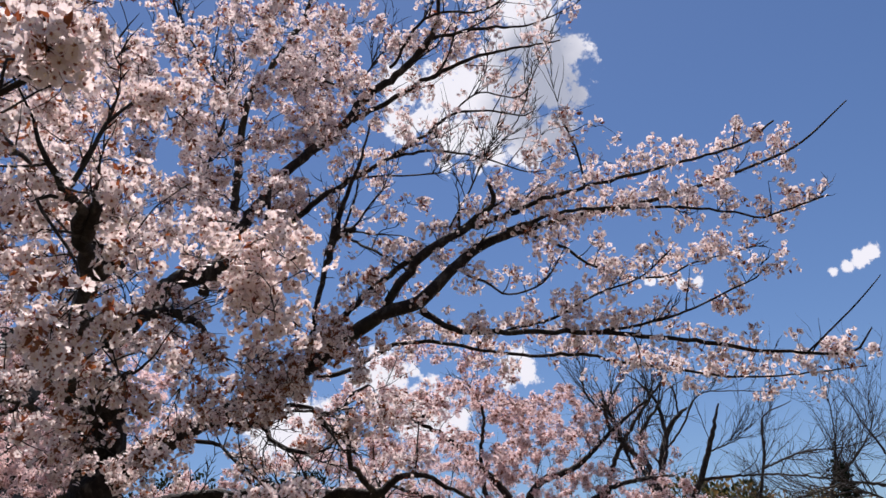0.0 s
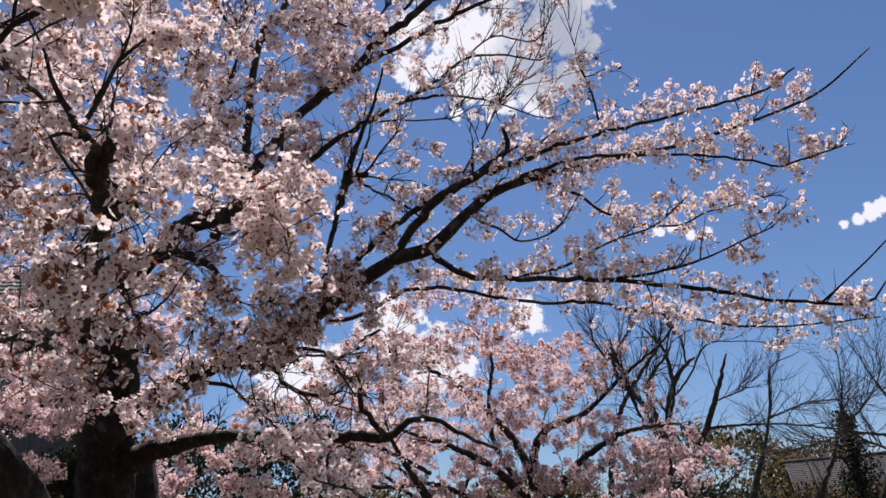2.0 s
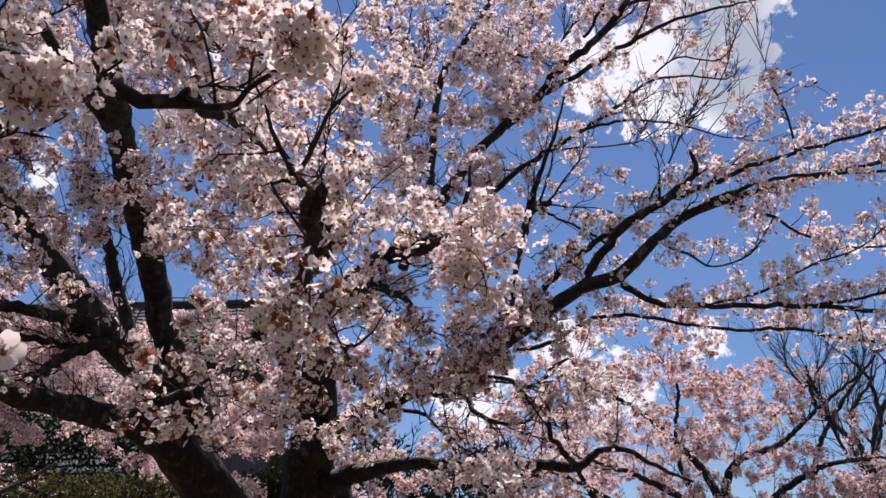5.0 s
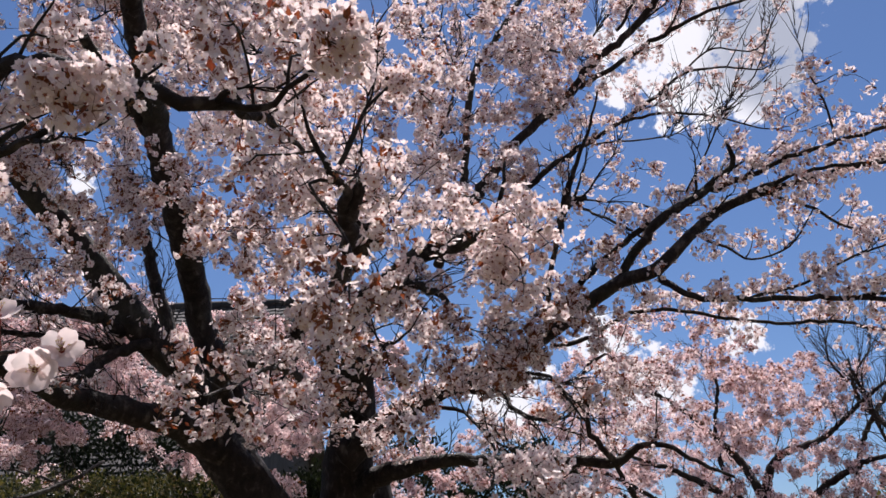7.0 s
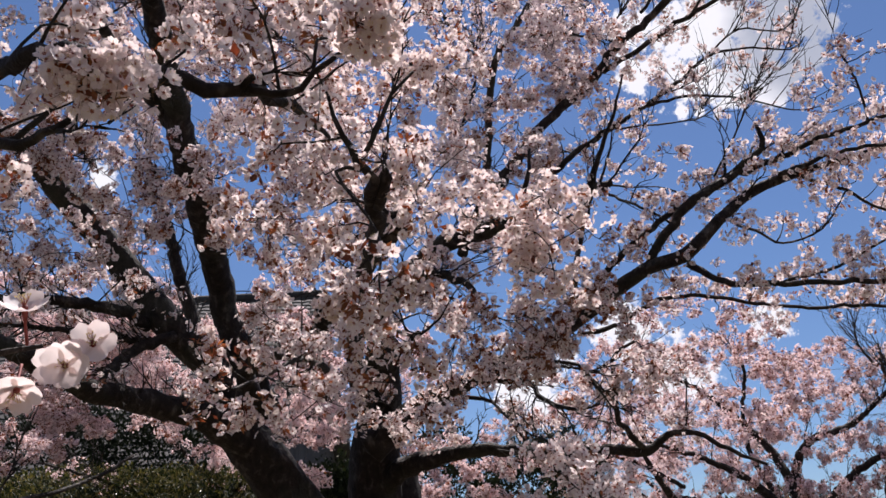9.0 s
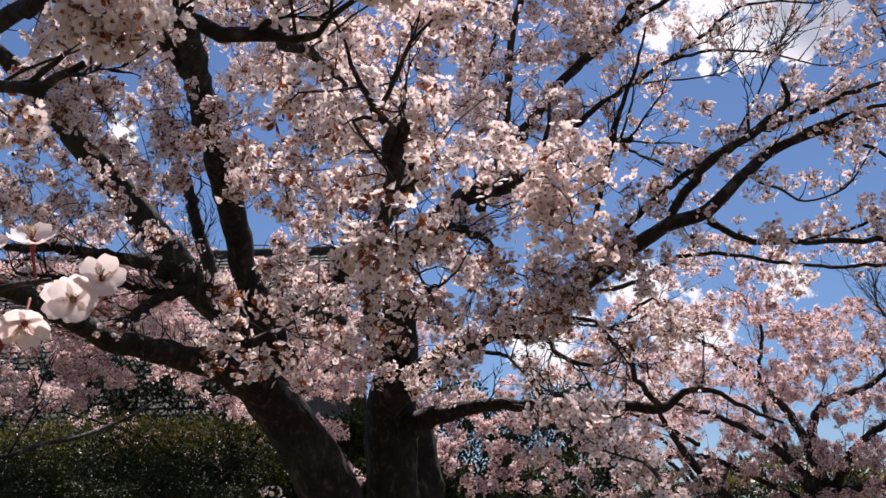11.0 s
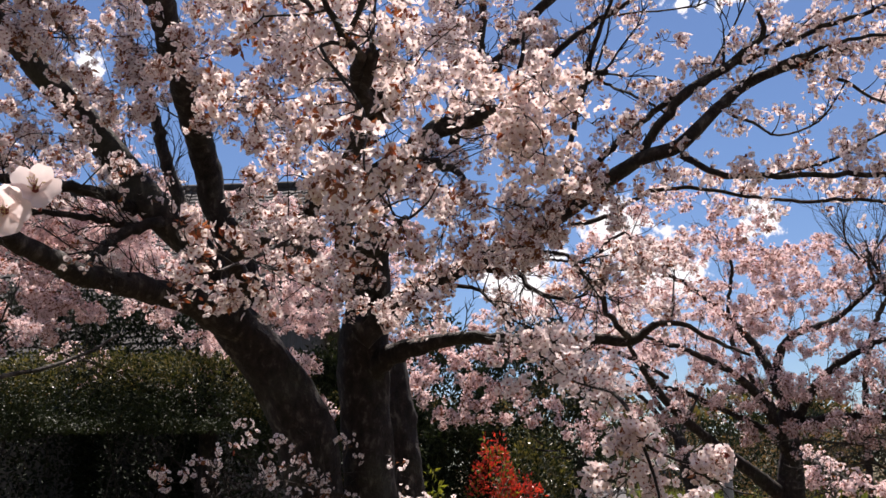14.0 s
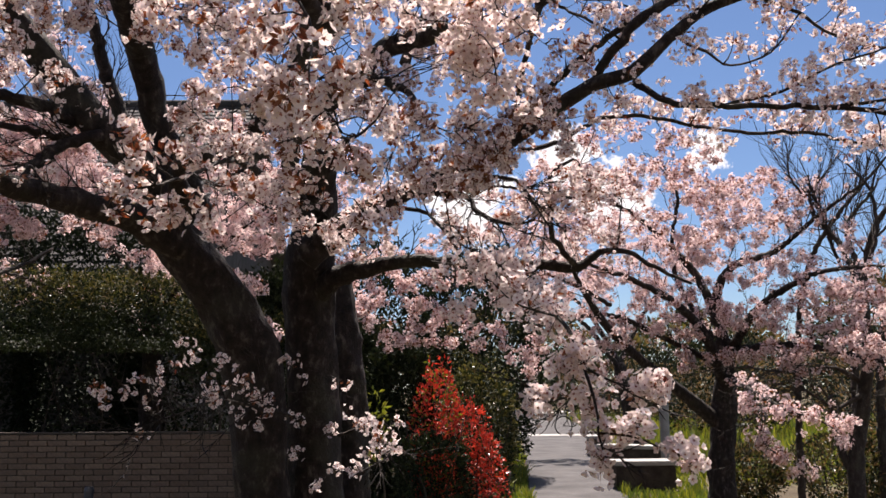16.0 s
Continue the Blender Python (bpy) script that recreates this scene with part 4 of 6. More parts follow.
branch(main, "limb", [(-0.39, 1.75, 2.58, 0.011), (-0.31, 1.78, 2.58, 0.010), (-0.25, 1.72, 2.59, 0.008), (-0.17, 1.67, 2.61, 0.006), (-0.13, 1.64, 2.63, 0.003)], bloom=0.5)
branch(main, "stub", [(-0.40, 1.75, 2.58, 0.012), (-0.39, 1.74, 2.59, 0.011), (-0.37, 1.74, 2.60, 0.007), (-0.35, 1.74, 2.58, 0.005)])
branch(main, "limb", [(-1.34, 2.13, 2.81, 0.022), (-1.02, 1.79, 2.52, 0.017), (-0.91, 1.73, 2.49, 0.016), (-0.81, 1.69, 2.46, 0.014), (-0.75, 1.67, 2.46, 0.012), (-0.69, 1.64, 2.47, 0.009), (-0.62, 1.58, 2.48, 0.005)], bloom=0.4)
branch(main, "limb", [(-0.86, 1.72, 2.48, 0.009), (-0.82, 1.73, 2.51, 0.008), (-0.77, 1.73, 2.56, 0.006), (-0.73, 1.73, 2.60, 0.003)], bloom=0.4)
branch(main, "limb", [(-0.78, 5.75, 2.65, 0.080), (-0.77, 5.30, 2.90, 0.065), (-0.59, 4.30, 2.93, 0.050), (-0.35, 3.20, 2.77, 0.038), (-0.27, 2.75, 2.68, 0.032), (-0.26, 2.60, 2.69, 0.028), (-0.25, 2.50, 2.71, 0.020), (-0.28, 2.42, 2.75, 0.015), (-0.31, 2.36, 2.79, 0.010), (-0.34, 2.30, 2.88, 0.006)], bloom=0.7)
branch(main, "stub", [(-0.26, 2.64, 2.69, 0.022), (-0.23, 2.54, 2.71, 0.024), (-0.21, 2.50, 2.73, 0.025)])
branch(main, "limb", [(-0.30, 2.90, 2.71, 0.034), (-0.23, 2.85, 2.69, 0.036), (-0.21, 2.80, 2.72, 0.026), (-0.23, 2.80, 2.74, 0.016)], bloom=0.5)
branch(main, "limb", [(-0.27, 2.43, 2.75, 0.010), (-0.22, 2.40, 2.83, 0.008), (-0.18, 2.40, 2.93, 0.007), (-0.12, 2.40, 3.00, 0.005)], bloom=0.5)
branch(main, "limb", [(-0.56, 4.87, 3.17, 0.062), (-0.25, 4.59, 3.15, 0.038), (-0.07, 4.43, 3.03, 0.022), (0.01, 4.37, 2.90, 0.016)], bloom=0.7)
branch(main, "stub", [(-0.60, 5.18, 3.17, 0.072), (-0.24, 4.83, 3.38, 0.071), (0.01, 4.53, 3.35, 0.061), (0.14, 4.43, 3.34, 0.054), (0.22, 4.38, 3.33, 0.048)])
branch(main, "limb", [(0.19, 4.43, 3.34, 0.028), (0.23, 4.39, 3.43, 0.023), (0.26, 4.33, 3.55, 0.014), (0.28, 4.36, 3.72, 0.010)], bloom=0.7)
branch(main, "limb", [(-0.76, 5.79, 2.44, 0.135), (-0.46, 5.75, 2.66, 0.105), (-0.17, 5.65, 2.79, 0.071), (0.12, 5.54, 2.90, 0.064), (0.45, 5.39, 3.04, 0.066), (0.67, 5.19, 3.14, 0.057), (0.92, 4.97, 3.25, 0.050), (1.10, 4.83, 3.27, 0.047), (1.29, 4.78, 3.44, 0.038), (1.52, 4.81, 3.62, 0.037), (1.83, 4.78, 3.71, 0.025), (2.17, 4.73, 3.78, 0.020), (2.52, 4.67, 3.83, 0.016), (2.85, 4.57, 3.90, 0.013), (3.18, 4.45, 3.99, 0.011), (3.41, 4.36, 4.08, 0.009), (3.65, 4.19, 4.27, 0.005)], bloom=1.5, tip=0.78)
branch(main, "limb", [(0.93, 4.96, 3.27, 0.032), (1.01, 4.90, 3.41, 0.032), (1.19, 4.79, 3.58, 0.034), (1.47, 4.78, 3.72, 0.025), (1.64, 4.71, 3.75, 0.020), (1.81, 4.68, 3.83, 0.017), (2.17, 4.56, 3.89, 0.013), (2.47, 4.51, 3.95, 0.012), (2.80, 4.42, 4.01, 0.010), (3.04, 4.36, 4.07, 0.009), (3.16, 4.23, 4.14, 0.007)], bloom=1.5)
branch(main, "limb", [(0.50, 5.37, 3.10, 0.031), (0.68, 5.20, 3.28, 0.027), (0.85, 5.13, 3.43, 0.023), (1.00, 4.96, 3.52, 0.023), (1.19, 4.89, 3.61, 0.026), (1.39, 4.80, 3.72, 0.025), (1.55, 4.71, 3.82, 0.021), (1.52, 4.65, 3.94, 0.012)], bloom=1.5)
branch(main, "limb", [(1.63, 4.75, 3.67, 0.020), (1.95, 4.61, 3.73, 0.013), (2.25, 4.50, 3.70, 0.012), (2.53, 4.38, 3.65, 0.010), (2.80, 4.26, 3.56, 0.008), (2.93, 4.21, 3.51, 0.008), (3.05, 4.11, 3.52, 0.007), (3.20, 3.99, 3.54, 0.005)], bloom=1.5)
branch(main, "limb", [(1.11, 4.84, 3.22, 0.028), (1.22, 4.75, 3.10, 0.022), (1.39, 4.68, 3.03, 0.020), (1.67, 4.55, 2.99, 0.018), (1.95, 4.46, 2.95, 0.017), (2.22, 4.36, 2.89, 0.015), (2.47, 4.26, 2.82, 0.014), (2.68, 4.15, 2.74, 0.012), (2.82, 4.08, 2.71, 0.011), (2.97, 3.98, 2.66, 0.009), (3.07, 3.90, 2.67, 0.008), (3.12, 3.84, 2.75, 0.005)], bloom=1.5)
branch(main, "limb", [(2.88, 4.04, 2.69, 0.008), (2.99, 3.93, 2.79, 0.006), (3.08, 3.83, 2.88, 0.005), (3.16, 3.73, 2.98, 0.003)], bloom=0.2)
branch(main, "limb", [(0.54, 5.40, 3.01, 0.021), (0.76, 5.47, 3.06, 0.019), (1.05, 5.49, 3.22, 0.018), (1.33, 5.44, 3.21, 0.016), (1.64, 5.39, 3.13, 0.014), (1.91, 5.32, 3.08, 0.014), (2.13, 5.25, 3.06, 0.014), (2.39, 5.17, 2.98, 0.012), (2.69, 5.05, 2.89, 0.011), (2.97, 4.92, 2.80, 0.009), (3.24, 4.76, 2.76, 0.007), (3.57, 4.53, 2.74, 0.005)], bloom=1.5)
branch(main, "limb", [(1.76, 4.82, 3.69, 0.013), (2.02, 4.87, 3.61, 0.012), (2.14, 4.86, 3.51, 0.010), (2.37, 4.91, 3.44, 0.009), (2.61, 4.81, 3.40, 0.007), (2.72, 4.73, 3.44, 0.007), (2.89, 4.63, 3.46, 0.005), (3.06, 4.52, 3.47, 0.003)], bloom=1.5)
branch(main, "limb", [(1.49, 4.70, 3.03, 0.011), (1.76, 4.71, 3.10, 0.011), (1.88, 4.66, 3.13, 0.009), (2.09, 4.65, 3.24, 0.008), (2.29, 4.54, 3.28, 0.006), (2.46, 4.41, 3.41, 0.005)], bloom=1.5)
branch(main, "limb", [(1.98, 4.45, 2.95, 0.011), (2.22, 4.34, 2.96, 0.009), (2.35, 4.27, 2.98, 0.008), (2.50, 4.17, 3.02, 0.006), (2.60, 4.10, 3.06, 0.006), (2.69, 4.03, 3.09, 0.005), (2.74, 3.98, 3.14, 0.003)], bloom=1.5)
branch(main, "limb", [(2.09, 4.60, 3.89, 0.010), (2.05, 4.53, 4.05, 0.008), (1.97, 4.47, 4.21, 0.007), (1.94, 4.44, 4.27, 0.003)], bloom=1.5)
branch(main, "limb", [(1.31, 4.82, 3.72, 0.008), (1.44, 4.79, 3.94, 0.007), (1.51, 4.70, 4.08, 0.005), (1.56, 4.62, 4.19, 0.003)], bloom=0.2)
branch(main, "limb", [(1.36, 4.81, 3.44, 0.013), (1.51, 4.90, 3.41, 0.010), (1.67, 4.98, 3.36, 0.008), (1.86, 4.90, 3.40, 0.007), (1.98, 4.79, 3.57, 0.005)], bloom=1.5)
branch(main, "limb", [(0.13, 5.29, 3.68, 0.036), (0.40, 5.46, 4.02, 0.026), (0.59, 5.48, 4.21, 0.025), (0.82, 5.49, 4.37, 0.023), (1.04, 5.40, 4.47, 0.018), (1.32, 5.37, 4.65, 0.015), (1.50, 5.26, 4.76, 0.012), (1.75, 5.28, 4.81, 0.009), (2.01, 5.23, 4.75, 0.006), (2.08, 5.17, 4.80, 0.003)], bloom=0.75)
branch(main, "limb", [(1.08, 5.39, 4.49, 0.014), (1.38, 5.32, 4.51, 0.011), (1.73, 5.36, 4.48, 0.008), (1.99, 5.33, 4.37, 0.006), (2.19, 5.27, 4.36, 0.003)], bloom=0.75)
branch(main, "limb", [(0.89, 5.47, 4.39, 0.009), (1.12, 5.44, 4.38, 0.008), (1.40, 5.39, 4.38, 0.006), (1.53, 5.33, 4.43, 0.005)], bloom=0.75)
branch(main, "limb", [(0.02, 5.34, 3.81, 0.048), (0.26, 5.39, 4.19, 0.044), (0.44, 5.38, 4.41, 0.040), (0.74, 5.34, 4.66, 0.040), (0.93, 5.20, 4.84, 0.035), (1.11, 5.10, 4.95, 0.032), (1.29, 4.97, 5.08, 0.030), (1.36, 4.86, 5.21, 0.021), (1.37, 4.68, 5.42, 0.015)], bloom=0.75)
branch(main, "limb", [(0.83, 5.30, 4.71, 0.024), (1.11, 5.18, 4.83, 0.023), (1.36, 5.06, 4.93, 0.020), (1.65, 4.93, 5.01, 0.015), (1.90, 4.84, 5.02, 0.011), (2.14, 4.74, 5.02, 0.006)], bloom=0.75)
branch(main, "limb", [(1.32, 4.93, 5.12, 0.018), (1.64, 4.83, 5.15, 0.014), (1.92, 4.75, 5.13, 0.009), (2.16, 4.62, 5.17, 0.006), (2.28, 4.52, 5.22, 0.003)], bloom=0.75)
branch(main, "limb", [(1.07, 5.08, 4.99, 0.014), (1.29, 4.77, 5.18, 0.012), (1.59, 4.61, 5.12, 0.010), (1.85, 4.44, 5.21, 0.007)], bloom=0.75)
branch(main, "limb", [(1.50, 5.25, 4.77, 0.009), (1.68, 5.14, 4.86, 0.008), (1.94, 5.09, 4.81, 0.006), (2.05, 4.94, 4.98, 0.005), (2.12, 4.85, 5.06, 0.003)], bloom=0.75)
branch(main, "limb", [(1.73, 5.36, 4.48, 0.006), (1.88, 5.24, 4.61, 0.006), (1.98, 5.10, 4.78, 0.005), (1.99, 5.02, 4.90, 0.003)], bloom=0.75)
branch(main, "limb", [(0.51, 5.42, 3.11, 0.022), (0.57, 5.46, 3.48, 0.021), (0.63, 5.47, 3.71, 0.023), (0.69, 5.48, 3.95, 0.035), (0.75, 5.40, 4.11, 0.021), (0.81, 5.31, 4.27, 0.016), (0.87, 5.23, 4.41, 0.012), (0.92, 5.12, 4.58, 0.007)], bloom=0.75)
branch(main, "stub", [(0.68, 5.49, 3.93, 0.037), (0.75, 5.46, 3.97, 0.037), (0.83, 5.44, 3.99, 0.026)])
branch(main, "limb", [(0.76, 5.46, 3.96, 0.012), (0.88, 5.30, 3.80, 0.011), (1.00, 5.13, 3.65, 0.011), (1.06, 4.96, 3.51, 0.009)], bloom=0.75)
branch(main, "limb", [(-0.17, 6.37, 3.90, 0.050), (0.00, 6.41, 4.36, 0.045), (0.06, 6.34, 4.74, 0.038), (0.09, 6.18, 5.04, 0.035), (0.16, 6.00, 5.33, 0.033), (0.32, 5.89, 5.51, 0.030), (0.50, 5.72, 5.73, 0.024), (0.64, 5.53, 5.97, 0.017)], bloom=0.75)
branch(main, "limb", [(0.13, 6.07, 5.22, 0.021), (-0.09, 5.94, 5.42, 0.017), (-0.29, 5.75, 5.68, 0.014), (-0.40, 5.55, 5.92, 0.009)], bloom=0.75)
branch(main, "limb", [(-0.19, 5.93, 4.41, 0.015), (-0.10, 5.80, 4.69, 0.013), (0.00, 5.64, 4.96, 0.010), (-0.01, 5.48, 5.21, 0.006)], bloom=0.75)
branch(main, "limb", [(0.19, 5.96, 5.40, 0.017), (0.55, 5.67, 5.28, 0.013), (0.85, 5.50, 5.13, 0.010), (1.08, 5.37, 5.28, 0.006)], bloom=0.75)
branch(main, "limb", [(-0.77, 6.12, 2.23, 0.105), (-0.56, 5.98, 2.34, 0.092), (-0.34, 5.90, 2.39, 0.069), (-0.16, 5.80, 2.41, 0.053), (0.12, 5.81, 2.40, 0.046), (0.40, 5.81, 2.38, 0.044), (0.70, 5.78, 2.37, 0.043), (0.92, 5.76, 2.36, 0.039), (1.05, 5.72, 2.43, 0.027), (1.21, 5.69, 2.45, 0.021), (1.38, 5.67, 2.34, 0.016), (1.58, 5.63, 2.24, 0.011)], bloom=0.7)
branch(main, "limb", [(0.92, 5.76, 2.36, 0.025), (0.77, 5.65, 2.52, 0.023), (0.74, 5.52, 2.70, 0.019), (0.73, 5.38, 2.86, 0.015), (0.84, 5.25, 2.91, 0.010)], bloom=0.7)
branch(main, "limb", [(-0.06, 5.44, 2.75, 0.030), (0.23, 5.45, 2.74, 0.022), (0.31, 5.37, 2.62, 0.018), (0.47, 5.27, 2.54, 0.013), (0.61, 5.25, 2.56, 0.008)], bloom=0.7)
branch(main, "limb", [(-0.19, 5.36, 2.65, 0.016), (-0.04, 5.27, 2.62, 0.015), (0.07, 5.09, 2.51, 0.011), (0.18, 4.81, 2.31, 0.007)], bloom=0.7)
branch(main, "limb", [(0.37, 5.42, 2.85, 0.015), (0.52, 5.31, 2.80, 0.013), (0.60, 5.23, 2.66, 0.011), (0.68, 5.15, 2.51, 0.006)], bloom=0.7)
branch(main, "limb", [(-0.59, 4.07, 2.65, 0.018), (-0.36, 3.50, 2.56, 0.011), (-0.21, 3.24, 2.46, 0.008), (-0.11, 3.04, 2.46, 0.005)], bloom=0.7)
branch(main, "limb", [(-0.81, 4.65, 2.69, 0.023), (-0.75, 3.85, 2.55, 0.014), (-0.75, 3.36, 2.38, 0.009), (-0.80, 3.06, 2.26, 0.006)], bloom=0.7)
branch(main, "limb", [(0.40, 5.81, 2.38, 0.025), (0.42, 4.83, 2.14, 0.016), (0.44, 4.03, 1.98, 0.011), (0.45, 3.49, 1.83, 0.007)], bloom=0.7)
branch(main, "limb", [(-0.57, 6.08, 1.34, 0.015), (-0.41, 5.90, 1.38, 0.012), (-0.21, 5.51, 1.27, 0.008), (-0.44, 5.27, 1.14, 0.005)], bloom=0.7)
branch(main, "limb", [(-0.78, 5.85, 1.46, 0.018), (-0.99, 5.51, 1.53, 0.012), (-1.10, 5.18, 1.57, 0.008), (-1.27, 4.93, 1.50, 0.006), (-1.41, 4.77, 1.44, 0.003)], bloom=0.7)
branch(main, "limb", [(0.49, 3.40, 1.87, 0.009), (0.53, 3.20, 1.76, 0.008), (0.55, 3.20, 1.69, 0.007), (0.57, 3.15, 1.59, 0.006), (0.57, 3.10, 1.49, 0.005), (0.59, 3.10, 1.42, 0.003)], bloom=0.2)
branch(main, "limb", [(0.55, 3.20, 1.69, 0.006), (0.65, 3.20, 1.64, 0.005), (0.74, 3.20, 1.62, 0.003)], bloom=0.2)
branch(main, "limb", [(0.54, 3.18, 1.62, 0.005), (0.47, 3.20, 1.59, 0.004), (0.40, 3.20, 1.58, 0.003)], bloom=0.2)
branch(main, "limb", [(0.57, 3.10, 1.49, 0.005), (0.68, 3.10, 1.48, 0.005), (0.75, 3.10, 1.45, 0.004), (0.83, 3.10, 1.42, 0.003)], bloom=0.2)
branch(second, "trunk", [(3.66, 12.21, 0.09, 0.191), (3.70, 12.25, 0.51, 0.179), (3.75, 12.27, 1.01, 0.167), (3.78, 12.27, 1.38, 0.167), (3.82, 12.26, 1.82, 0.142), (3.81, 12.25, 2.26, 0.111)])
branch(second, "limb", [(3.72, 12.28, 1.14, 0.135), (3.41, 12.17, 1.39, 0.117), (3.03, 11.97, 1.66, 0.091), (2.46, 11.58, 2.06, 0.073), (2.07, 11.13, 2.35, 0.063), (1.81, 10.74, 2.62, 0.050), (1.59, 10.34, 2.87, 0.032), (1.47, 10.12, 3.10, 0.019)], bloom=1.0)
branch(second, "limb", [(3.84, 12.25, 1.52, 0.103), (3.46, 11.83, 2.24, 0.084), (3.03, 11.51, 2.65, 0.059), (2.48, 11.20, 2.90, 0.043), (1.91, 11.08, 3.10, 0.028), (1.26, 10.74, 3.26, 0.017)], bloom=1.0)
branch(second, "limb", [(3.83, 12.25, 1.97, 0.095), (4.09, 11.93, 2.54, 0.070), (4.38, 11.47, 2.85, 0.053), (4.73, 11.09, 3.02, 0.037), (5.20, 10.65, 3.02, 0.022)], bloom=1.0)
branch(second, "limb", [(3.82, 12.25, 2.12, 0.095), (3.78, 12.31, 2.88, 0.080), (4.00, 12.20, 3.24, 0.064), (4.47, 12.01, 3.40, 0.048), (4.98, 11.73, 3.84, 0.032), (5.40, 11.48, 4.16, 0.020)], bloom=1.0)
branch(second, "limb", [(3.81, 12.25, 2.26, 0.095), (3.63, 12.55, 3.06, 0.073), (3.25, 12.78, 3.65, 0.058), (2.79, 12.81, 4.07, 0.041), (2.24, 12.85, 4.37, 0.029)], bloom=1.0)
branch(second, "limb", [(3.94, 12.22, 2.11, 0.071), (4.35, 11.33, 2.14, 0.049), (4.63, 10.57, 2.01, 0.035), (5.01, 9.95, 1.83, 0.024)], bloom=1.0)
branch(second, "limb", [(3.66, 12.31, 1.97, 0.063), (2.98, 11.96, 2.25, 0.046), (2.26, 11.59, 2.52, 0.036), (1.57, 11.20, 2.49, 0.028), (0.86, 10.86, 2.60, 0.017)], bloom=1.0)
branch(second, "limb", [(3.71, 12.38, 2.27, 0.056), (3.29, 12.44, 3.05, 0.044), (3.22, 12.36, 3.66, 0.036), (3.29, 12.25, 4.19, 0.028), (3.14, 12.20, 4.57, 0.016)], bloom=1.0)
branch(second, "limb", [(3.82, 12.16, 1.75, 0.047), (3.31, 9.80, 1.60, 0.028), (3.24, 8.70, 1.42, 0.018), (3.42, 8.50, 1.35, 0.012), (3.61, 8.50, 1.25, 0.006)], bloom=0.4)
branch(second, "limb", [(3.24, 8.90, 1.47, 0.012), (2.89, 8.40, 1.23, 0.010), (3.01, 8.40, 1.06, 0.008), (3.21, 8.30, 0.92, 0.004)], bloom=0.4)
branch(second, "limb", [(2.64, 12.79, 4.35, 0.041), (1.79, 12.53, 4.26, 0.032), (0.83, 12.20, 4.35, 0.023), (-0.09, 12.04, 4.24, 0.015)], bloom=1.0)
branch(second, "limb", [(2.11, 11.10, 2.62, 0.035), (1.39, 10.77, 2.93, 0.027), (0.58, 10.43, 2.95, 0.019), (-0.25, 10.25, 2.81, 0.013)], bloom=1.0)
branch(third, "trunk", [(4.6, 22.0, 0.0, 0.2), (4.5, 22.0, 1.2, 0.17), (4.3, 22.0, 2.2, 0.15)])
branch(third, "limb", [(4.3, 22.0, 2.1, 0.09), (3.4, 21.8, 3.2, 0.06), (2.2, 21.6, 3.9, 0.035), (0.9, 21.5, 4.2, 0.015)], bloom=0.6)
branch(third, "limb", [(4.3, 22.0, 2.2, 0.09), (3.6, 22.6, 3.6, 0.06), (2.6, 23.0, 4.3, 0.035), (1.4, 23.2, 4.6, 0.015)], bloom=0.6)
branch(third, "limb", [(4.3, 22.0, 2.2, 0.09), (5.0, 22.4, 3.4, 0.06), (5.6, 22.6, 4.2, 0.035)], bloom=0.6)
branch(bare, "trunk", [(5.95, 12.40, 2.04, 0.056), (6.14, 12.26, 2.77, 0.052), (6.31, 12.14, 3.13, 0.047), (6.49, 11.97, 3.64, 0.038), (6.63, 11.80, 4.13, 0.013)])
branch(bare, "limb", [(6.31, 12.14, 3.13, 0.033), (6.62, 11.75, 3.11, 0.023), (6.98, 11.20, 3.02, 0.018), (7.32, 10.76, 2.89, 0.016), (7.86, 10.02, 2.65, 0.011)])
branch(bare, "limb", [(6.46, 12.01, 3.50, 0.017), (6.70, 11.87, 3.57, 0.012), (6.86, 11.77, 3.63, 0.007)])
branch(bare, "trunk", [(5.87, 12.99, 2.09, 0.059), (5.98, 12.89, 2.86, 0.056), (6.07, 12.77, 3.49, 0.054), (6.17, 12.66, 3.88, 0.044), (6.34, 12.52, 4.14, 0.032), (6.47, 12.44, 4.23, 0.013)])
branch(bare, "limb", [(6.11, 12.73, 3.64, 0.024), (6.36, 12.55, 3.93, 0.020), (6.62, 12.33, 4.38, 0.015), (7.01, 12.11, 4.38, 0.010), (7.75, 11.70, 4.23, 0.005)])
branch(bare, "limb", [(6.34, 12.52, 4.14, 0.020), (6.30, 12.46, 4.51, 0.017), (6.09, 12.47, 4.87, 0.012), (5.79, 12.58, 5.00, 0.008)])
branch(bare, "limb", [(6.06, 12.78, 3.41, 0.022), (5.80, 12.80, 4.01, 0.017), (5.99, 12.62, 4.48, 0.012), (6.09, 12.47, 4.87, 0.008)])
branch(bare, "trunk", [(4.82, 12.33, 2.12, 0.043), (4.98, 12.18, 3.21, 0.036), (5.25, 11.98, 3.78, 0.032), (5.50, 11.80, 4.13, 0.023), (5.81, 11.56, 4.54, 0.014), (5.96, 11.43, 4.75, 0.007)])
branch(bare, "limb", [(5.25, 11.85, 3.22, 0.027), (5.07, 11.84, 3.76, 0.031), (4.95, 11.81, 4.12, 0.027), (4.84, 11.86, 4.09, 0.012)])
branch(bare, "limb", [(4.86, 11.86, 4.09, 0.022), (4.68, 11.86, 4.38, 0.016), (4.65, 11.83, 4.56, 0.011)])
branch(bare, "limb", [(4.86, 11.86, 4.09, 0.018), (5.08, 11.71, 4.37, 0.013), (5.24, 11.57, 4.64, 0.007)])
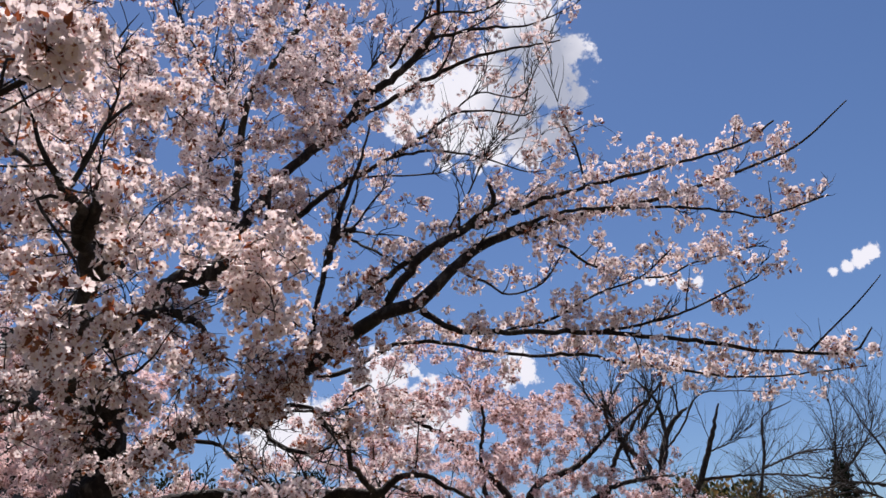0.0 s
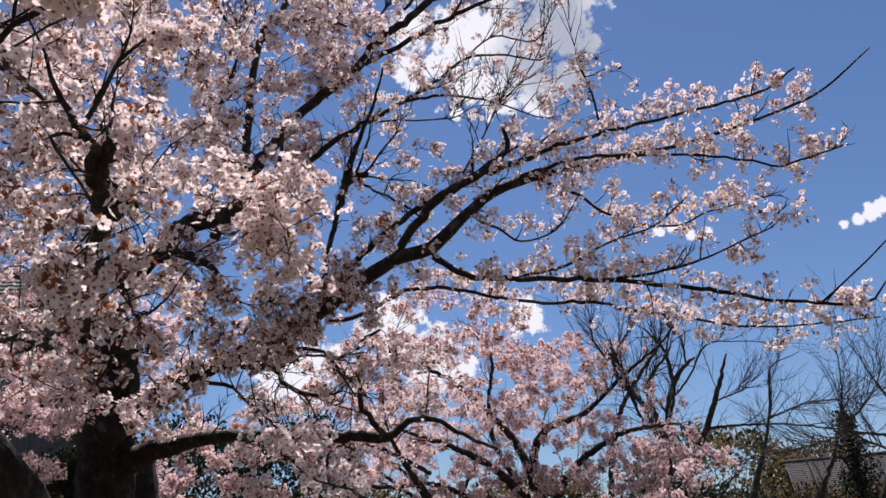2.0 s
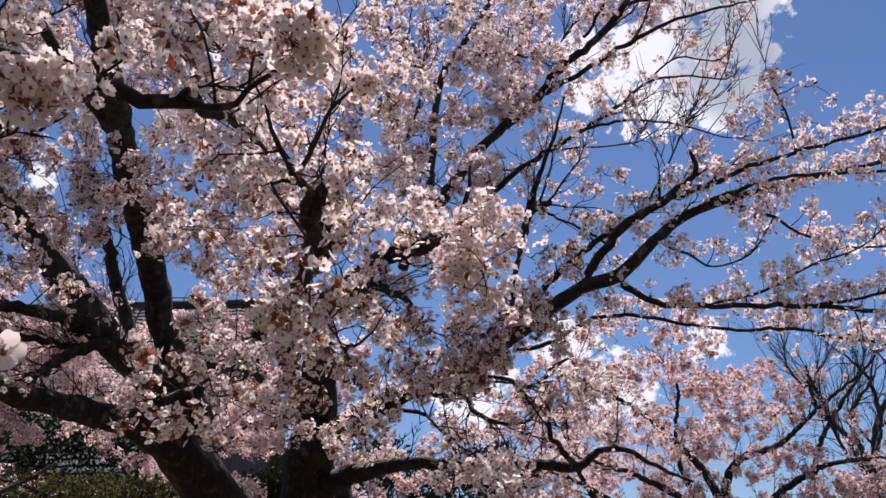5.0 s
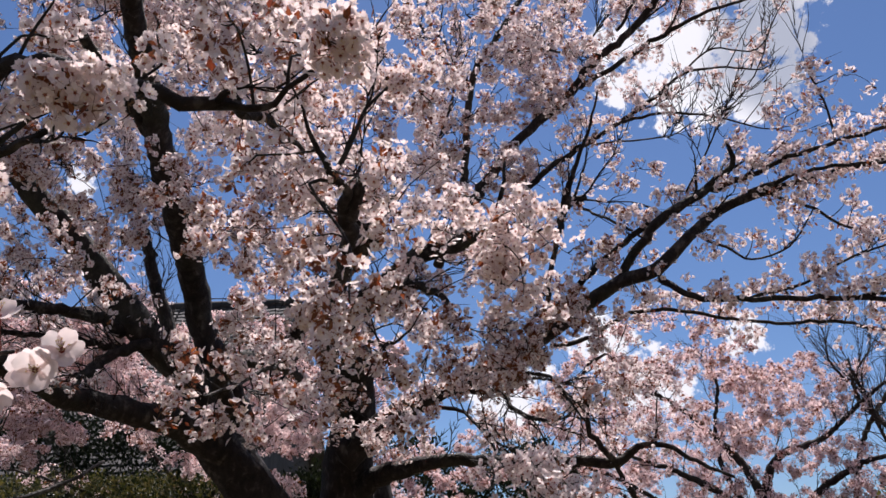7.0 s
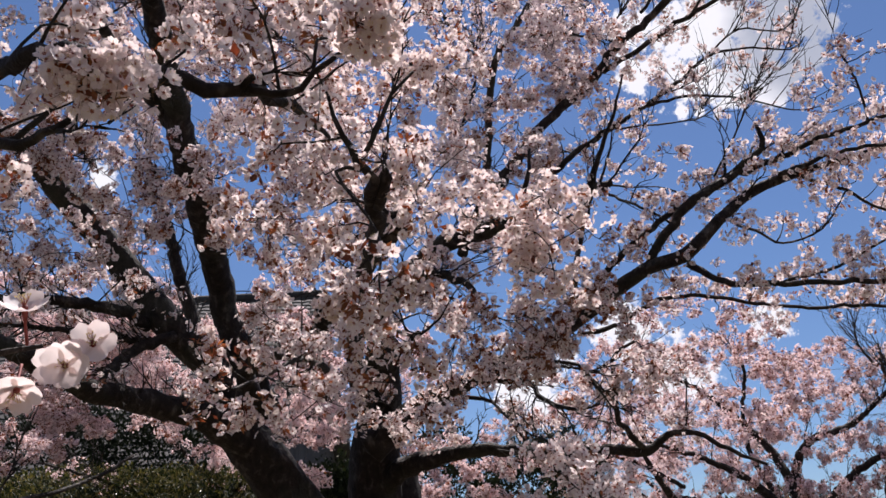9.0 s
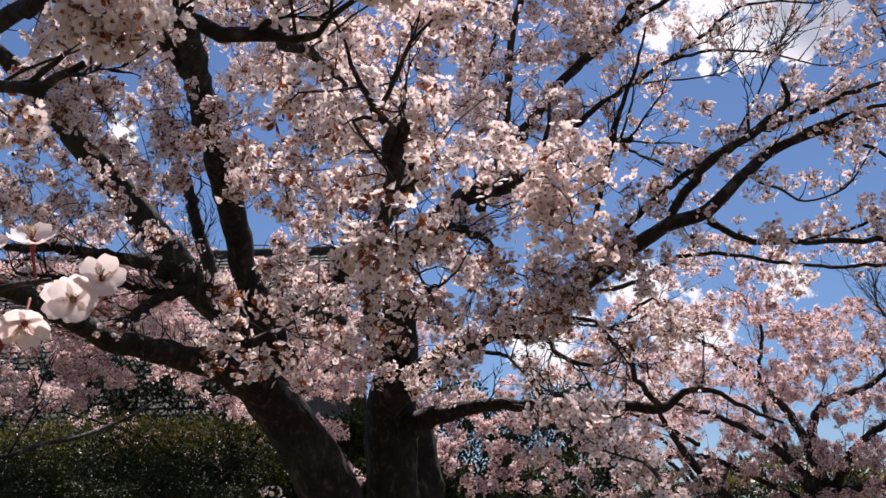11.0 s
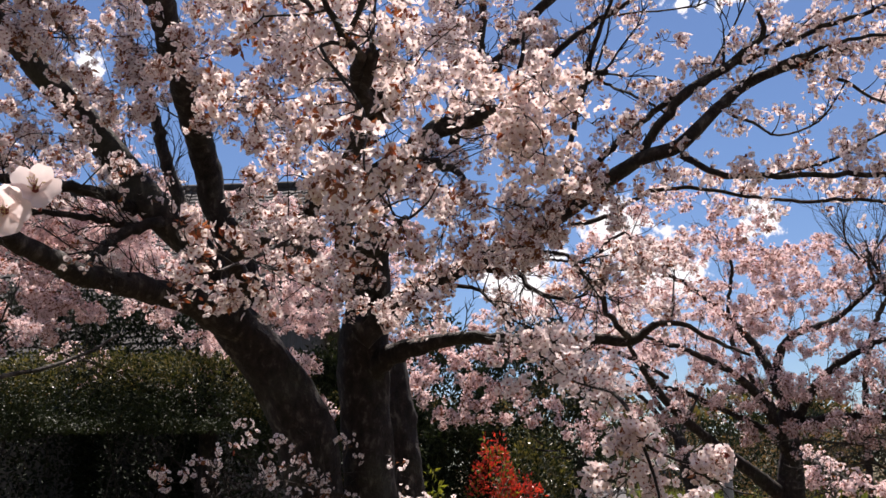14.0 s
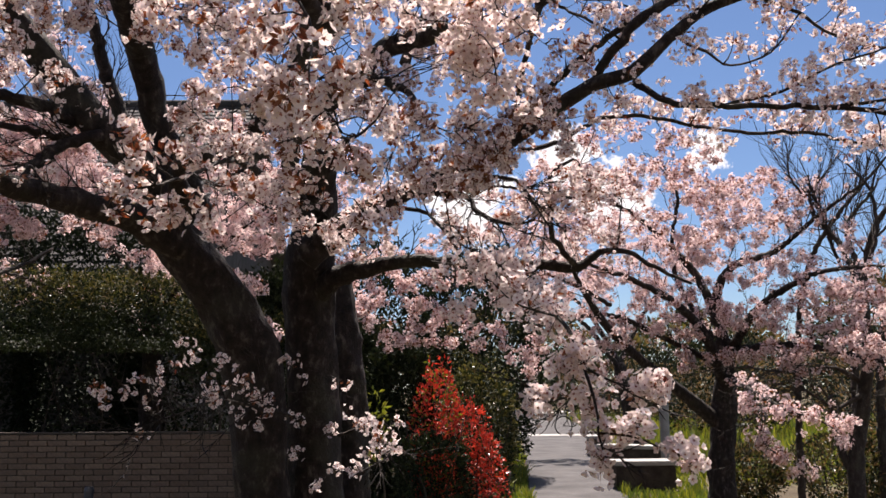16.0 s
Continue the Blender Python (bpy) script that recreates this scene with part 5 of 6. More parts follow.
branch(thicket, "trunk", [(7.47, 13.31, 1.99, 0.068), (7.73, 13.11, 2.95, 0.031), (7.86, 12.94, 3.60, 0.021), (7.90, 12.83, 4.10, 0.013), (8.27, 12.56, 4.29, 0.005)])
branch(thicket, "limb", [(7.82, 13.01, 3.35, 0.021), (8.33, 12.66, 3.52, 0.016), (8.86, 12.30, 3.51, 0.010), (9.38, 11.89, 3.66, 0.005)])
branch(thicket, "trunk", [(8.28, 12.83, 1.90, 0.057), (8.56, 12.60, 2.75, 0.026), (8.72, 12.41, 3.46, 0.016), (8.73, 12.28, 4.12, 0.008)])
branch(thicket, "limb", [(8.59, 12.56, 2.99, 0.021), (8.98, 12.23, 3.41, 0.016), (9.19, 12.00, 3.86, 0.010), (9.14, 11.95, 4.28, 0.005)])
branch(thicket, "trunk", [(8.39, 11.56, 1.81, 0.054), (8.74, 11.23, 2.86, 0.029), (8.63, 11.25, 3.32, 0.017), (8.45, 11.31, 3.74, 0.010), (8.36, 11.31, 4.07, 0.005)])
branch(thicket, "limb", [(8.42, 10.85, 2.74, 0.028), (7.65, 10.79, 2.81, 0.018), (7.07, 10.95, 2.69, 0.013), (6.42, 11.11, 2.61, 0.009)])
branch(thicket, "limb", [(8.13, 10.47, 2.43, 0.027), (7.51, 10.41, 2.66, 0.018), (7.01, 10.52, 2.57, 0.012)])
branch(fork, "trunk", [(4.97, 11.20, 0.21, 0.105), (4.99, 11.24, 0.66, 0.100), (5.07, 11.24, 1.12, 0.087), (5.14, 11.22, 1.52, 0.082), (5.20, 11.19, 1.93, 0.073), (5.29, 11.33, 2.62, 0.051), (5.32, 11.47, 3.14, 0.038)])
branch(fork, "limb", [(4.97, 11.25, 0.59, 0.068), (4.87, 11.31, 0.85, 0.059), (4.82, 11.35, 1.12, 0.036), (4.88, 11.55, 1.52, 0.019)], bloom=0.25)
branch(fork, "limb", [(5.16, 11.21, 1.66, 0.053), (4.75, 11.17, 1.86, 0.030), (4.26, 11.16, 1.80, 0.022), (3.72, 11.14, 1.87, 0.014)], bloom=0.25)
branch(fork, "limb", [(5.18, 11.20, 1.59, 0.046), (4.78, 11.16, 1.39, 0.026), (4.37, 11.12, 1.59, 0.018), (3.94, 11.06, 1.53, 0.011)], bloom=0.25)
branch(fork, "limb", [(5.17, 11.20, 1.93, 0.046), (5.31, 10.91, 2.05, 0.034), (5.59, 10.54, 2.16, 0.022)], bloom=0.25)
branch(fork, "limb", [(5.26, 11.33, 2.76, 0.054), (5.23, 11.70, 3.39, 0.044), (5.00, 11.94, 3.88, 0.036), (5.00, 12.04, 4.44, 0.021)], bloom=0.25)
branch(fork, "limb", [(5.25, 11.32, 2.90, 0.046), (5.59, 11.52, 3.50, 0.036), (5.61, 11.61, 4.11, 0.028), (5.44, 11.82, 4.54, 0.016)], bloom=0.25)
branch(fork, "limb", [(5.32, 11.48, 3.07, 0.047), (5.29, 11.63, 3.67, 0.036), (5.67, 11.57, 4.18, 0.020)], bloom=0.25)
blossom_masses(main, [(0.26, 3.14, 2.78, 0.12, 0.8, 0.04), (0.31, 3.12, 2.83, 0.09, 0.8, 0.04), (0.20, 3.19, 2.64, 0.11, 0.8, 0.04), (0.16, 3.25, 2.78, 0.10, 0.8, 0.04), (-0.01, 3.56, 3.08, 0.17, 0.8, 0.04), (-0.19, 3.34, 3.06, 0.13, 0.8, 0.04), (-0.27, 3.50, 2.92, 0.12, 0.8, 0.04), (-0.18, 2.13, 2.29, 0.07, 1.5, 0.82), (-0.26, 2.33, 2.30, 0.06, 1.2, 0.57)])
blossom_masses(main, [(-0.45, 2.87, 2.49, 0.11, 1.0, 0.47), (-0.82, 4.08, 3.12, 0.19, 1.0, 0.57), (-0.98, 4.15, 2.82, 0.15, 1.0, 0.97), (-0.52, 3.47, 3.16, 0.13, 1.2, 0.47), (-0.80, 3.97, 3.38, 0.17, 0.9, 0.57), (-1.20, 4.33, 3.35, 0.20, 1.0, 0.87), (-1.04, 4.30, 3.27, 0.14, 1.0, 0.87), (-1.56, 4.29, 3.66, 0.18, 1.0, 0.67), (-1.72, 4.29, 3.51, 0.18, 0.9, 0.67)])
blossom_masses(main, [(-1.81, 3.71, 3.59, 0.21, 0.9, 0.87), (-1.91, 3.50, 3.41, 0.16, 0.9, 0.77), (-1.91, 3.63, 3.64, 0.17, 0.9, 0.77), (-2.04, 4.40, 3.45, 0.11, 0.9, 0.47), (-1.37, 4.32, 3.73, 0.14, 0.9, 0.57), (-0.54, 2.49, 2.81, 0.09, 1.1, 0.87), (-0.85, 3.03, 2.31, 0.11, 1.0, 0.82), (-0.93, 3.02, 2.23, 0.07, 1.0, 0.77), (-0.98, 3.16, 2.45, 0.07, 0.9, 1.07), (-0.79, 3.18, 2.21, 0.09, 1.0, 0.72), (-0.72, 3.50, 2.29, 0.11, 0.8, 0.72)])
blossom_masses(main, [(-0.55, 3.63, 2.35, 0.11, 0.7, 0.72), (-0.33, 3.27, 2.27, 0.07, 1.0, 0.72), (-0.33, 3.11, 2.47, 0.10, 1.2, 0.52), (-0.21, 3.27, 2.34, 0.11, 0.9, 0.77), (-0.23, 3.14, 2.41, 0.08, 0.9, 0.77), (-0.09, 3.72, 2.61, 0.12, 1.0, 0.72), (0.01, 4.10, 2.77, 0.11, 1.0, 0.87), (0.16, 4.64, 2.67, 0.12, 1.0, 1.27), (-0.03, 4.35, 2.62, 0.11, 1.0, 1.17), (0.34, 4.73, 2.73, 0.10, 0.8, 1.27), (-0.18, 3.90, 2.25, 0.12, 0.8, 0.77)])
blossom_masses(main, [(0.08, 4.46, 3.53, 0.19, 1.0, 0.67), (0.28, 4.89, 4.00, 0.16, 0.9, 0.57), (-0.43, 3.92, 3.63, 0.16, 0.9, 0.67), (-0.52, 3.31, 3.45, 0.14, 0.9, 0.47), (-0.17, 4.01, 3.93, 0.20, 0.7, 0.47), (-0.05, 3.81, 3.89, 0.16, 0.7, 0.47)])
blossom_masses(main, [(-0.08, 5.00, 4.22, 0.17, 0.8, 0.57), (-0.34, 3.83, 3.80, 0.15, 0.8, 0.57), (0.61, 5.39, 4.72, 0.19, 0.8, 0.67), (0.21, 5.66, 4.69, 0.20, 0.8, 0.57), (-1.95, 4.51, 4.27, 0.14, 0.8, 0.47), (-2.26, 4.15, 3.18, 0.15, 0.8, 0.67), (-2.31, 4.20, 3.56, 0.13, 0.8, 0.57), (-2.26, 4.57, 3.34, 0.12, 0.8, 0.67), (-0.66, 3.06, 3.41, 0.09, 0.7, 0.57), (-0.59, 3.54, 3.43, 0.12, 0.8, 0.67), (-0.22, 4.70, 3.93, 0.16, 0.7, 0.67)])
blossom_masses(main, [(0.82, 4.80, 3.35, 0.11, 0.9, 1.27), (0.68, 5.00, 3.13, 0.13, 0.7, 0.97), (0.40, 4.65, 3.00, 0.10, 0.9, 0.47), (-0.94, 4.82, 2.73, 0.12, 0.5, 0.77), (-0.71, 5.07, 2.75, 0.14, 0.5, 0.77), (-0.29, 4.62, 3.05, 0.13, 0.7, 0.67), (-0.11, 4.59, 3.19, 0.12, 0.6, 0.57)])
blossom_masses(main, [(0.43, 5.58, 2.55, 0.17, 0.8, 0.57), (0.16, 5.58, 2.60, 0.15, 0.7, 0.57), (0.77, 5.32, 2.63, 0.16, 0.9, 0.52), (0.90, 5.27, 2.78, 0.16, 0.9, 0.52), (0.57, 5.53, 2.71, 0.12, 0.7, 0.57), (1.23, 6.01, 2.94, 0.17, 0.8, 0.52), (1.17, 5.68, 2.55, 0.14, 0.7, 0.47)])
blossom_masses(main, [(-2.27, 3.68, 3.08, 0.22, 0.8, 0.67), (-2.19, 3.32, 3.38, 0.24, 0.8, 0.67), (-1.98, 3.13, 2.29, 0.18, 0.7, 0.67)])
blossom_masses(main, [(-0.14, 1.59, 2.64, 0.05, 2.2, 0.10), (-0.12, 1.63, 2.59, 0.05, 2.2, 0.10), (-0.09, 1.61, 2.63, 0.03, 2.0, 0.10), (-0.41, 1.82, 2.84, 0.06, 1.6, 0.25), (-0.32, 1.87, 2.81, 0.07, 1.6, 0.25), (-0.53, 1.72, 2.74, 0.05, 1.6, 0.30), (-0.56, 1.52, 2.44, 0.04, 2.0, 0.25)])
blossom_masses(main, [(0.60, 5.19, 4.61, 0.15, 0.9, 0.30), (0.81, 5.06, 4.78, 0.13, 0.9, 0.30), (1.05, 5.30, 4.74, 0.10, 0.9, 0.20), (1.26, 5.16, 4.88, 0.10, 0.9, 0.20), (1.47, 5.04, 4.98, 0.09, 0.9, 0.20), (1.69, 5.02, 4.93, 0.08, 0.9, 0.20), (1.48, 5.38, 4.64, 0.06, 0.8, 0.30), (1.73, 5.29, 4.68, 0.07, 0.8, 0.30), (1.60, 5.45, 4.46, 0.05, 0.8, 0.30), (0.56, 5.59, 4.30, 0.15, 0.9, 0.30), (0.76, 5.46, 4.52, 0.12, 0.9, 0.30), (0.99, 5.54, 4.32, 0.08, 0.8, 0.30), (0.39, 5.55, 3.95, 0.17, 0.9, 0.40), (2.00, 4.49, 4.23, 0.05, 1.0, 0.30), (2.15, 4.44, 4.20, 0.03, 1.0, 0.30), (2.31, 4.51, 4.17, 0.05, 1.0, 0.30), (2.90, 4.37, 4.04, 0.03, 1.0, 0.30), (3.04, 4.25, 4.10, 0.03, 1.0, 0.30)])
blossom_masses(main, [(-0.13, 1.59, 2.60, 0.05, 2.2, 0.40), (-0.58, 3.23, 3.37, 0.16, 1.0, 0.40), (-0.30, 2.96, 3.51, 0.15, 1.0, 0.40), (-0.08, 3.16, 3.44, 0.13, 1.2, 0.30), (-0.24, 3.14, 3.44, 0.11, 1.0, 0.30), (-0.29, 4.01, 4.47, 0.17, 0.8, 0.40), (-0.13, 4.45, 4.58, 0.18, 0.8, 0.40), (0.20, 4.48, 4.89, 0.22, 0.9, 0.40)])
blossom_masses(main, [(0.30, 5.04, 4.80, 0.20, 0.8, 0.40), (0.72, 4.81, 5.09, 0.22, 0.9, 0.30), (0.59, 5.09, 5.06, 0.19, 0.8, 0.20), (0.91, 5.33, 5.02, 0.18, 0.8, 0.20), (1.21, 5.16, 5.19, 0.18, 0.9, 0.20), (1.50, 5.06, 5.23, 0.18, 0.9, 0.20), (1.68, 4.94, 5.33, 0.14, 0.9, 0.20), (1.22, 5.41, 4.81, 0.11, 0.7, 0.20), (0.63, 5.34, 4.66, 0.17, 0.8, 0.20), (0.34, 5.55, 4.73, 0.18, 0.8, 0.40), (0.88, 4.93, 5.23, 0.15, 0.8, 0.20)])
blossom_masses(main, [(-0.67, 3.52, 3.21, 0.14, 0.6, 0.60), (-0.47, 3.26, 2.89, 0.11, 0.6, 0.70), (-0.64, 3.43, 2.92, 0.11, 0.6, 0.70), (0.38, 5.27, 5.50, 0.20, 0.8, 0.40), (-0.07, 5.60, 5.02, 0.18, 0.7, 0.40), (-0.20, 5.05, 4.36, 0.18, 0.8, 0.40), (0.27, 5.66, 4.53, 0.16, 0.8, 0.40), (-0.01, 5.93, 4.86, 0.17, 0.7, 0.40), (0.44, 5.40, 4.15, 0.15, 0.8, 0.20), (-0.25, 1.77, 2.76, 0.06, 1.2, 0.50)])
blossom_masses(main, [(1.85, 4.60, 4.05, 0.11, 1.3, 0.40), (2.06, 4.61, 4.12, 0.05, 1.0, 0.30), (1.58, 4.67, 3.88, 0.07, 0.9, 0.30), (1.23, 4.84, 3.72, 0.08, 0.9, 0.70), (1.06, 4.90, 3.66, 0.07, 0.9, 0.30), (1.24, 4.81, 3.51, 0.05, 0.8, 0.20), (1.00, 5.11, 3.69, 0.05, 0.8, 0.60), (0.87, 5.41, 4.06, 0.06, 0.8, 0.30), (2.07, 4.83, 3.66, 0.06, 1.0, 0.20), (2.22, 4.80, 3.59, 0.07, 1.0, 0.10), (0.75, 5.22, 5.21, 0.16, 0.8, 0.30)])
blossom_masses(main, [(-0.73, 2.98, 3.30, 0.17, 0.9, 0.40), (-0.53, 2.18, 3.11, 0.15, 0.9, 0.40), (-0.77, 3.17, 2.91, 0.17, 0.5, 0.70), (-0.29, 2.46, 3.51, 0.17, 0.8, 0.40)])
blossom_masses(main, [(-1.64, 4.80, 1.64, 0.03, 0.8, 0.40), (-1.56, 4.83, 1.62, 0.04, 0.8, 0.30), (-1.44, 4.87, 1.68, 0.04, 0.8, 0.20), (-1.34, 4.90, 1.71, 0.04, 0.8, 0.10), (-1.22, 4.94, 1.83, 0.04, 0.8, 0.00), (-1.17, 4.95, 1.81, 0.03, 0.8, 0.00), (-1.13, 4.97, 1.69, 0.04, 0.8, 0.00), (-1.09, 4.97, 1.77, 0.03, 0.8, 0.00), (-1.37, 4.89, 1.60, 0.03, 0.8, 0.20), (-1.49, 4.86, 1.59, 0.03, 0.8, 0.40), (-1.07, 5.39, 1.50, 0.02, 0.8, 0.00), (-0.82, 5.75, 1.79, 0.04, 0.7, 0.00), (-0.72, 5.76, 1.74, 0.04, 0.7, 0.00), (-0.55, 5.89, 1.69, 0.04, 0.7, 0.00), (-0.79, 5.75, 1.44, 0.05, 0.7, 0.00), (-0.75, 5.65, 1.27, 0.04, 0.7, 0.00), (-0.53, 5.47, 1.16, 0.05, 0.8, 0.00), (-0.42, 5.48, 1.19, 0.04, 0.8, 0.00), (-0.35, 5.49, 1.26, 0.04, 0.8, 0.00), (-0.21, 5.51, 1.27, 0.02, 0.8, 0.00), (-0.62, 5.45, 1.07, 0.04, 0.8, 0.00)])
blossom_masses(main, [(0.54, 3.20, 1.71, 0.089, 2.0, 0.03), (0.49, 3.20, 1.68, 0.054, 2.0, 0.00), (0.41, 3.20, 1.58, 0.069, 2.0, 0.00), (0.54, 3.20, 1.58, 0.062, 2.0, 0.00), (0.75, 3.20, 1.64, 0.085, 2.0, 0.05), (0.67, 3.20, 1.60, 0.050, 1.4, 0.00), (0.68, 3.10, 1.51, 0.056, 2.0, 0.00), (0.61, 3.10, 1.50, 0.050, 2.0, 0.00), (0.55, 3.10, 1.49, 0.045, 2.0, 0.00), (0.59, 3.10, 1.41, 0.056, 2.0, 0.00), (0.82, 3.10, 1.42, 0.067, 2.0, 0.00), (0.85, 3.10, 1.38, 0.041, 2.0, 0.00), (0.48, 3.40, 1.85, 0.086, 1.4, 0.05), (0.27, 3.40, 1.99, 0.094, 1.4, 0.05), (0.21, 3.50, 1.88, 0.072, 1.2, 0.10), (0.33, 3.50, 2.09, 0.084, 1.3, 0.15), (0.17, 3.50, 2.06, 0.072, 1.2, 0.10)])
blossom_masses(main, [(0.14, 4.56, 2.82, 0.14, 1.2, 0.30), (0.28, 4.54, 2.87, 0.13, 1.2, 0.50), (0.38, 4.78, 2.74, 0.13, 1.2, 0.90), (0.15, 4.80, 2.71, 0.13, 1.2, 0.60), (0.23, 4.48, 3.08, 0.11, 1.0, 0.20)])
blossom_masses(second, [(-0.66, 9.87, 2.40, 0.36, 0.85, 0.67), (-0.25, 10.08, 2.47, 0.37, 0.85, 0.67), (0.19, 10.30, 2.43, 0.32, 0.68, 0.59), (0.62, 10.30, 2.17, 0.32, 0.68, 0.59), (1.01, 10.48, 1.93, 0.32, 0.77, 0.59), (-0.42, 9.90, 2.16, 0.24, 0.85, 0.59), (0.72, 10.62, 2.98, 0.40, 0.77, 0.75), (1.26, 10.78, 2.99, 0.40, 0.77, 0.75), (0.34, 11.17, 3.47, 0.35, 0.68, 0.75), (0.92, 11.51, 3.67, 0.43, 0.65, 0.75)])
blossom_masses(second, [(1.77, 12.29, 4.44, 0.47, 0.86, 0.91), (2.33, 12.42, 4.39, 0.44, 0.86, 0.91), (2.90, 12.47, 4.56, 0.45, 0.86, 0.91), (3.36, 12.19, 4.33, 0.40, 0.79, 0.91), (3.79, 12.11, 4.15, 0.44, 0.86, 0.91), (4.26, 12.11, 4.39, 0.41, 0.79, 0.91), (4.60, 11.87, 3.95, 0.40, 0.72, 0.91), (2.60, 12.68, 3.88, 0.41, 0.58, 0.75), (2.07, 12.40, 3.67, 0.47, 0.72, 0.59), (4.00, 12.12, 3.77, 0.48, 0.86, 0.59), (3.58, 12.29, 3.49, 0.44, 0.94, 0.59)])
blossom_masses(second, [(2.71, 11.51, 3.30, 0.40, 0.85, 0.59), (2.18, 11.45, 3.01, 0.40, 0.85, 0.59), (2.70, 11.58, 2.73, 0.44, 0.94, 0.59), (3.33, 12.02, 2.92, 0.39, 0.85, 0.59), (3.59, 11.98, 2.55, 0.42, 0.94, 0.59), (3.99, 11.65, 2.52, 0.46, 0.94, 0.59), (4.43, 11.49, 2.50, 0.42, 0.94, 0.59), (4.72, 11.13, 2.75, 0.45, 1.02, 0.59), (5.04, 10.76, 2.77, 0.44, 1.02, 0.59), (5.40, 10.61, 2.56, 0.44, 0.85, 0.59), (4.14, 11.96, 3.13, 0.43, 0.85, 0.59), (4.52, 11.60, 3.16, 0.39, 0.85, 0.59)])
blossom_masses(second, [(4.55, 10.81, 2.18, 0.40, 1.02, 0.59), (4.76, 10.29, 2.03, 0.38, 1.02, 0.59), (4.28, 11.35, 2.07, 0.34, 0.85, 0.59), (3.91, 11.70, 2.06, 0.34, 0.85, 0.91), (3.13, 11.92, 2.40, 0.42, 0.85, 0.59), (2.55, 11.64, 2.38, 0.37, 0.85, 0.59), (2.00, 11.35, 2.22, 0.35, 0.77, 0.59), (1.57, 11.18, 2.63, 0.38, 0.77, 0.59), (3.32, 11.89, 1.96, 0.30, 0.77, 0.91), (1.43, 11.23, 2.22, 0.35, 0.68, 0.59), (5.01, 9.95, 1.89, 0.34, 0.85, 0.59), (2.09, 11.15, 1.81, 0.28, 0.51, 0.59)])
blossom_masses(second, [(2.88, 8.60, 1.49, 0.13, 1.20, 0.35), (3.18, 8.60, 1.44, 0.14, 1.20, 0.35), (3.37, 8.50, 1.38, 0.14, 1.20, 0.35), (3.56, 8.50, 1.29, 0.13, 1.20, 0.35), (2.89, 8.40, 1.20, 0.14, 1.20, 0.35), (2.98, 8.40, 1.07, 0.13, 1.20, 0.35), (3.09, 8.30, 1.00, 0.13, 1.20, 0.35), (3.21, 8.30, 0.92, 0.12, 1.20, 0.35), (3.67, 8.40, 1.31, 0.09, 1.20, 0.35), (3.61, 8.40, 1.13, 0.11, 1.20, 0.35)])
blossom_masses(fork, [(4.99, 11.85, 4.32, 0.29, 0.5, 0.40), (5.23, 11.65, 3.68, 0.32, 0.5, 0.30), (5.44, 11.39, 3.34, 0.31, 0.5, 0.30), (4.73, 11.96, 4.27, 0.29, 0.6, 0.40)])
blossom_masses(rear, [(-5.30, 9.62, 3.72, 0.49, 0.5, 0.92), (-5.12, 10.13, 3.96, 0.43, 0.5, 0.92), (-4.98, 10.74, 4.53, 0.46, 0.9, 0.37), (-5.39, 10.51, 4.62, 0.46, 0.9, 0.37), (-5.78, 10.22, 4.84, 0.46, 0.8, 0.47), (-4.97, 10.65, 4.87, 0.38, 0.8, 0.37), (-5.18, 9.34, 3.05, 0.40, 0.5, 1.02), (-4.93, 9.92, 3.19, 0.35, 0.5, 1.02), (-4.73, 10.43, 3.46, 0.36, 0.5, 0.82), (-3.99, 10.85, 3.52, 0.36, 0.5, 1.02), (-4.36, 11.15, 4.01, 0.38, 0.4, 0.82), (-3.77, 11.36, 4.04, 0.38, 0.4, 0.82)])
blossom_masses(rear, [(-5.43, 10.69, 5.43, 0.39, 0.8, 0.37), (-5.96, 10.42, 5.36, 0.39, 0.8, 0.47), (-4.73, 11.08, 5.93, 0.32, 0.5, 0.37), (-2.96, 11.74, 5.52, 0.40, 0.6, 0.57), (-2.47, 11.23, 3.97, 0.44, 0.8, 0.47), (-2.18, 11.29, 3.40, 0.36, 0.9, 0.47), (-2.34, 11.12, 2.90, 0.35, 0.9, 0.37), (-2.06, 11.35, 4.28, 0.37, 0.8, 0.47), (-3.15, 11.49, 4.35, 0.38, 0.7, 0.47), (-1.98, 11.65, 4.82, 0.38, 0.7, 0.47), (-5.70, 9.56, 3.98, 0.43, 0.9, 0.57), (-5.80, 9.14, 3.39, 0.55, 0.5, 0.92), (-6.23, 9.43, 4.49, 0.58, 0.9, 0.47), (-1.97, 11.04, 2.35, 0.25, 0.6, 0.37)])
blossom_masses(main, [(-0.60, 1.52, 2.49, 0.08, 2.4, 0.10), (-0.65, 1.50, 2.51, 0.04, 2.2, 0.20), (-0.55, 1.53, 2.51, 0.05, 2.4, 0.05), (-0.53, 1.58, 2.48, 0.03, 2.2, 0.10), (-1.00, 1.94, 2.52, 0.07, 1.0, 0.40)])
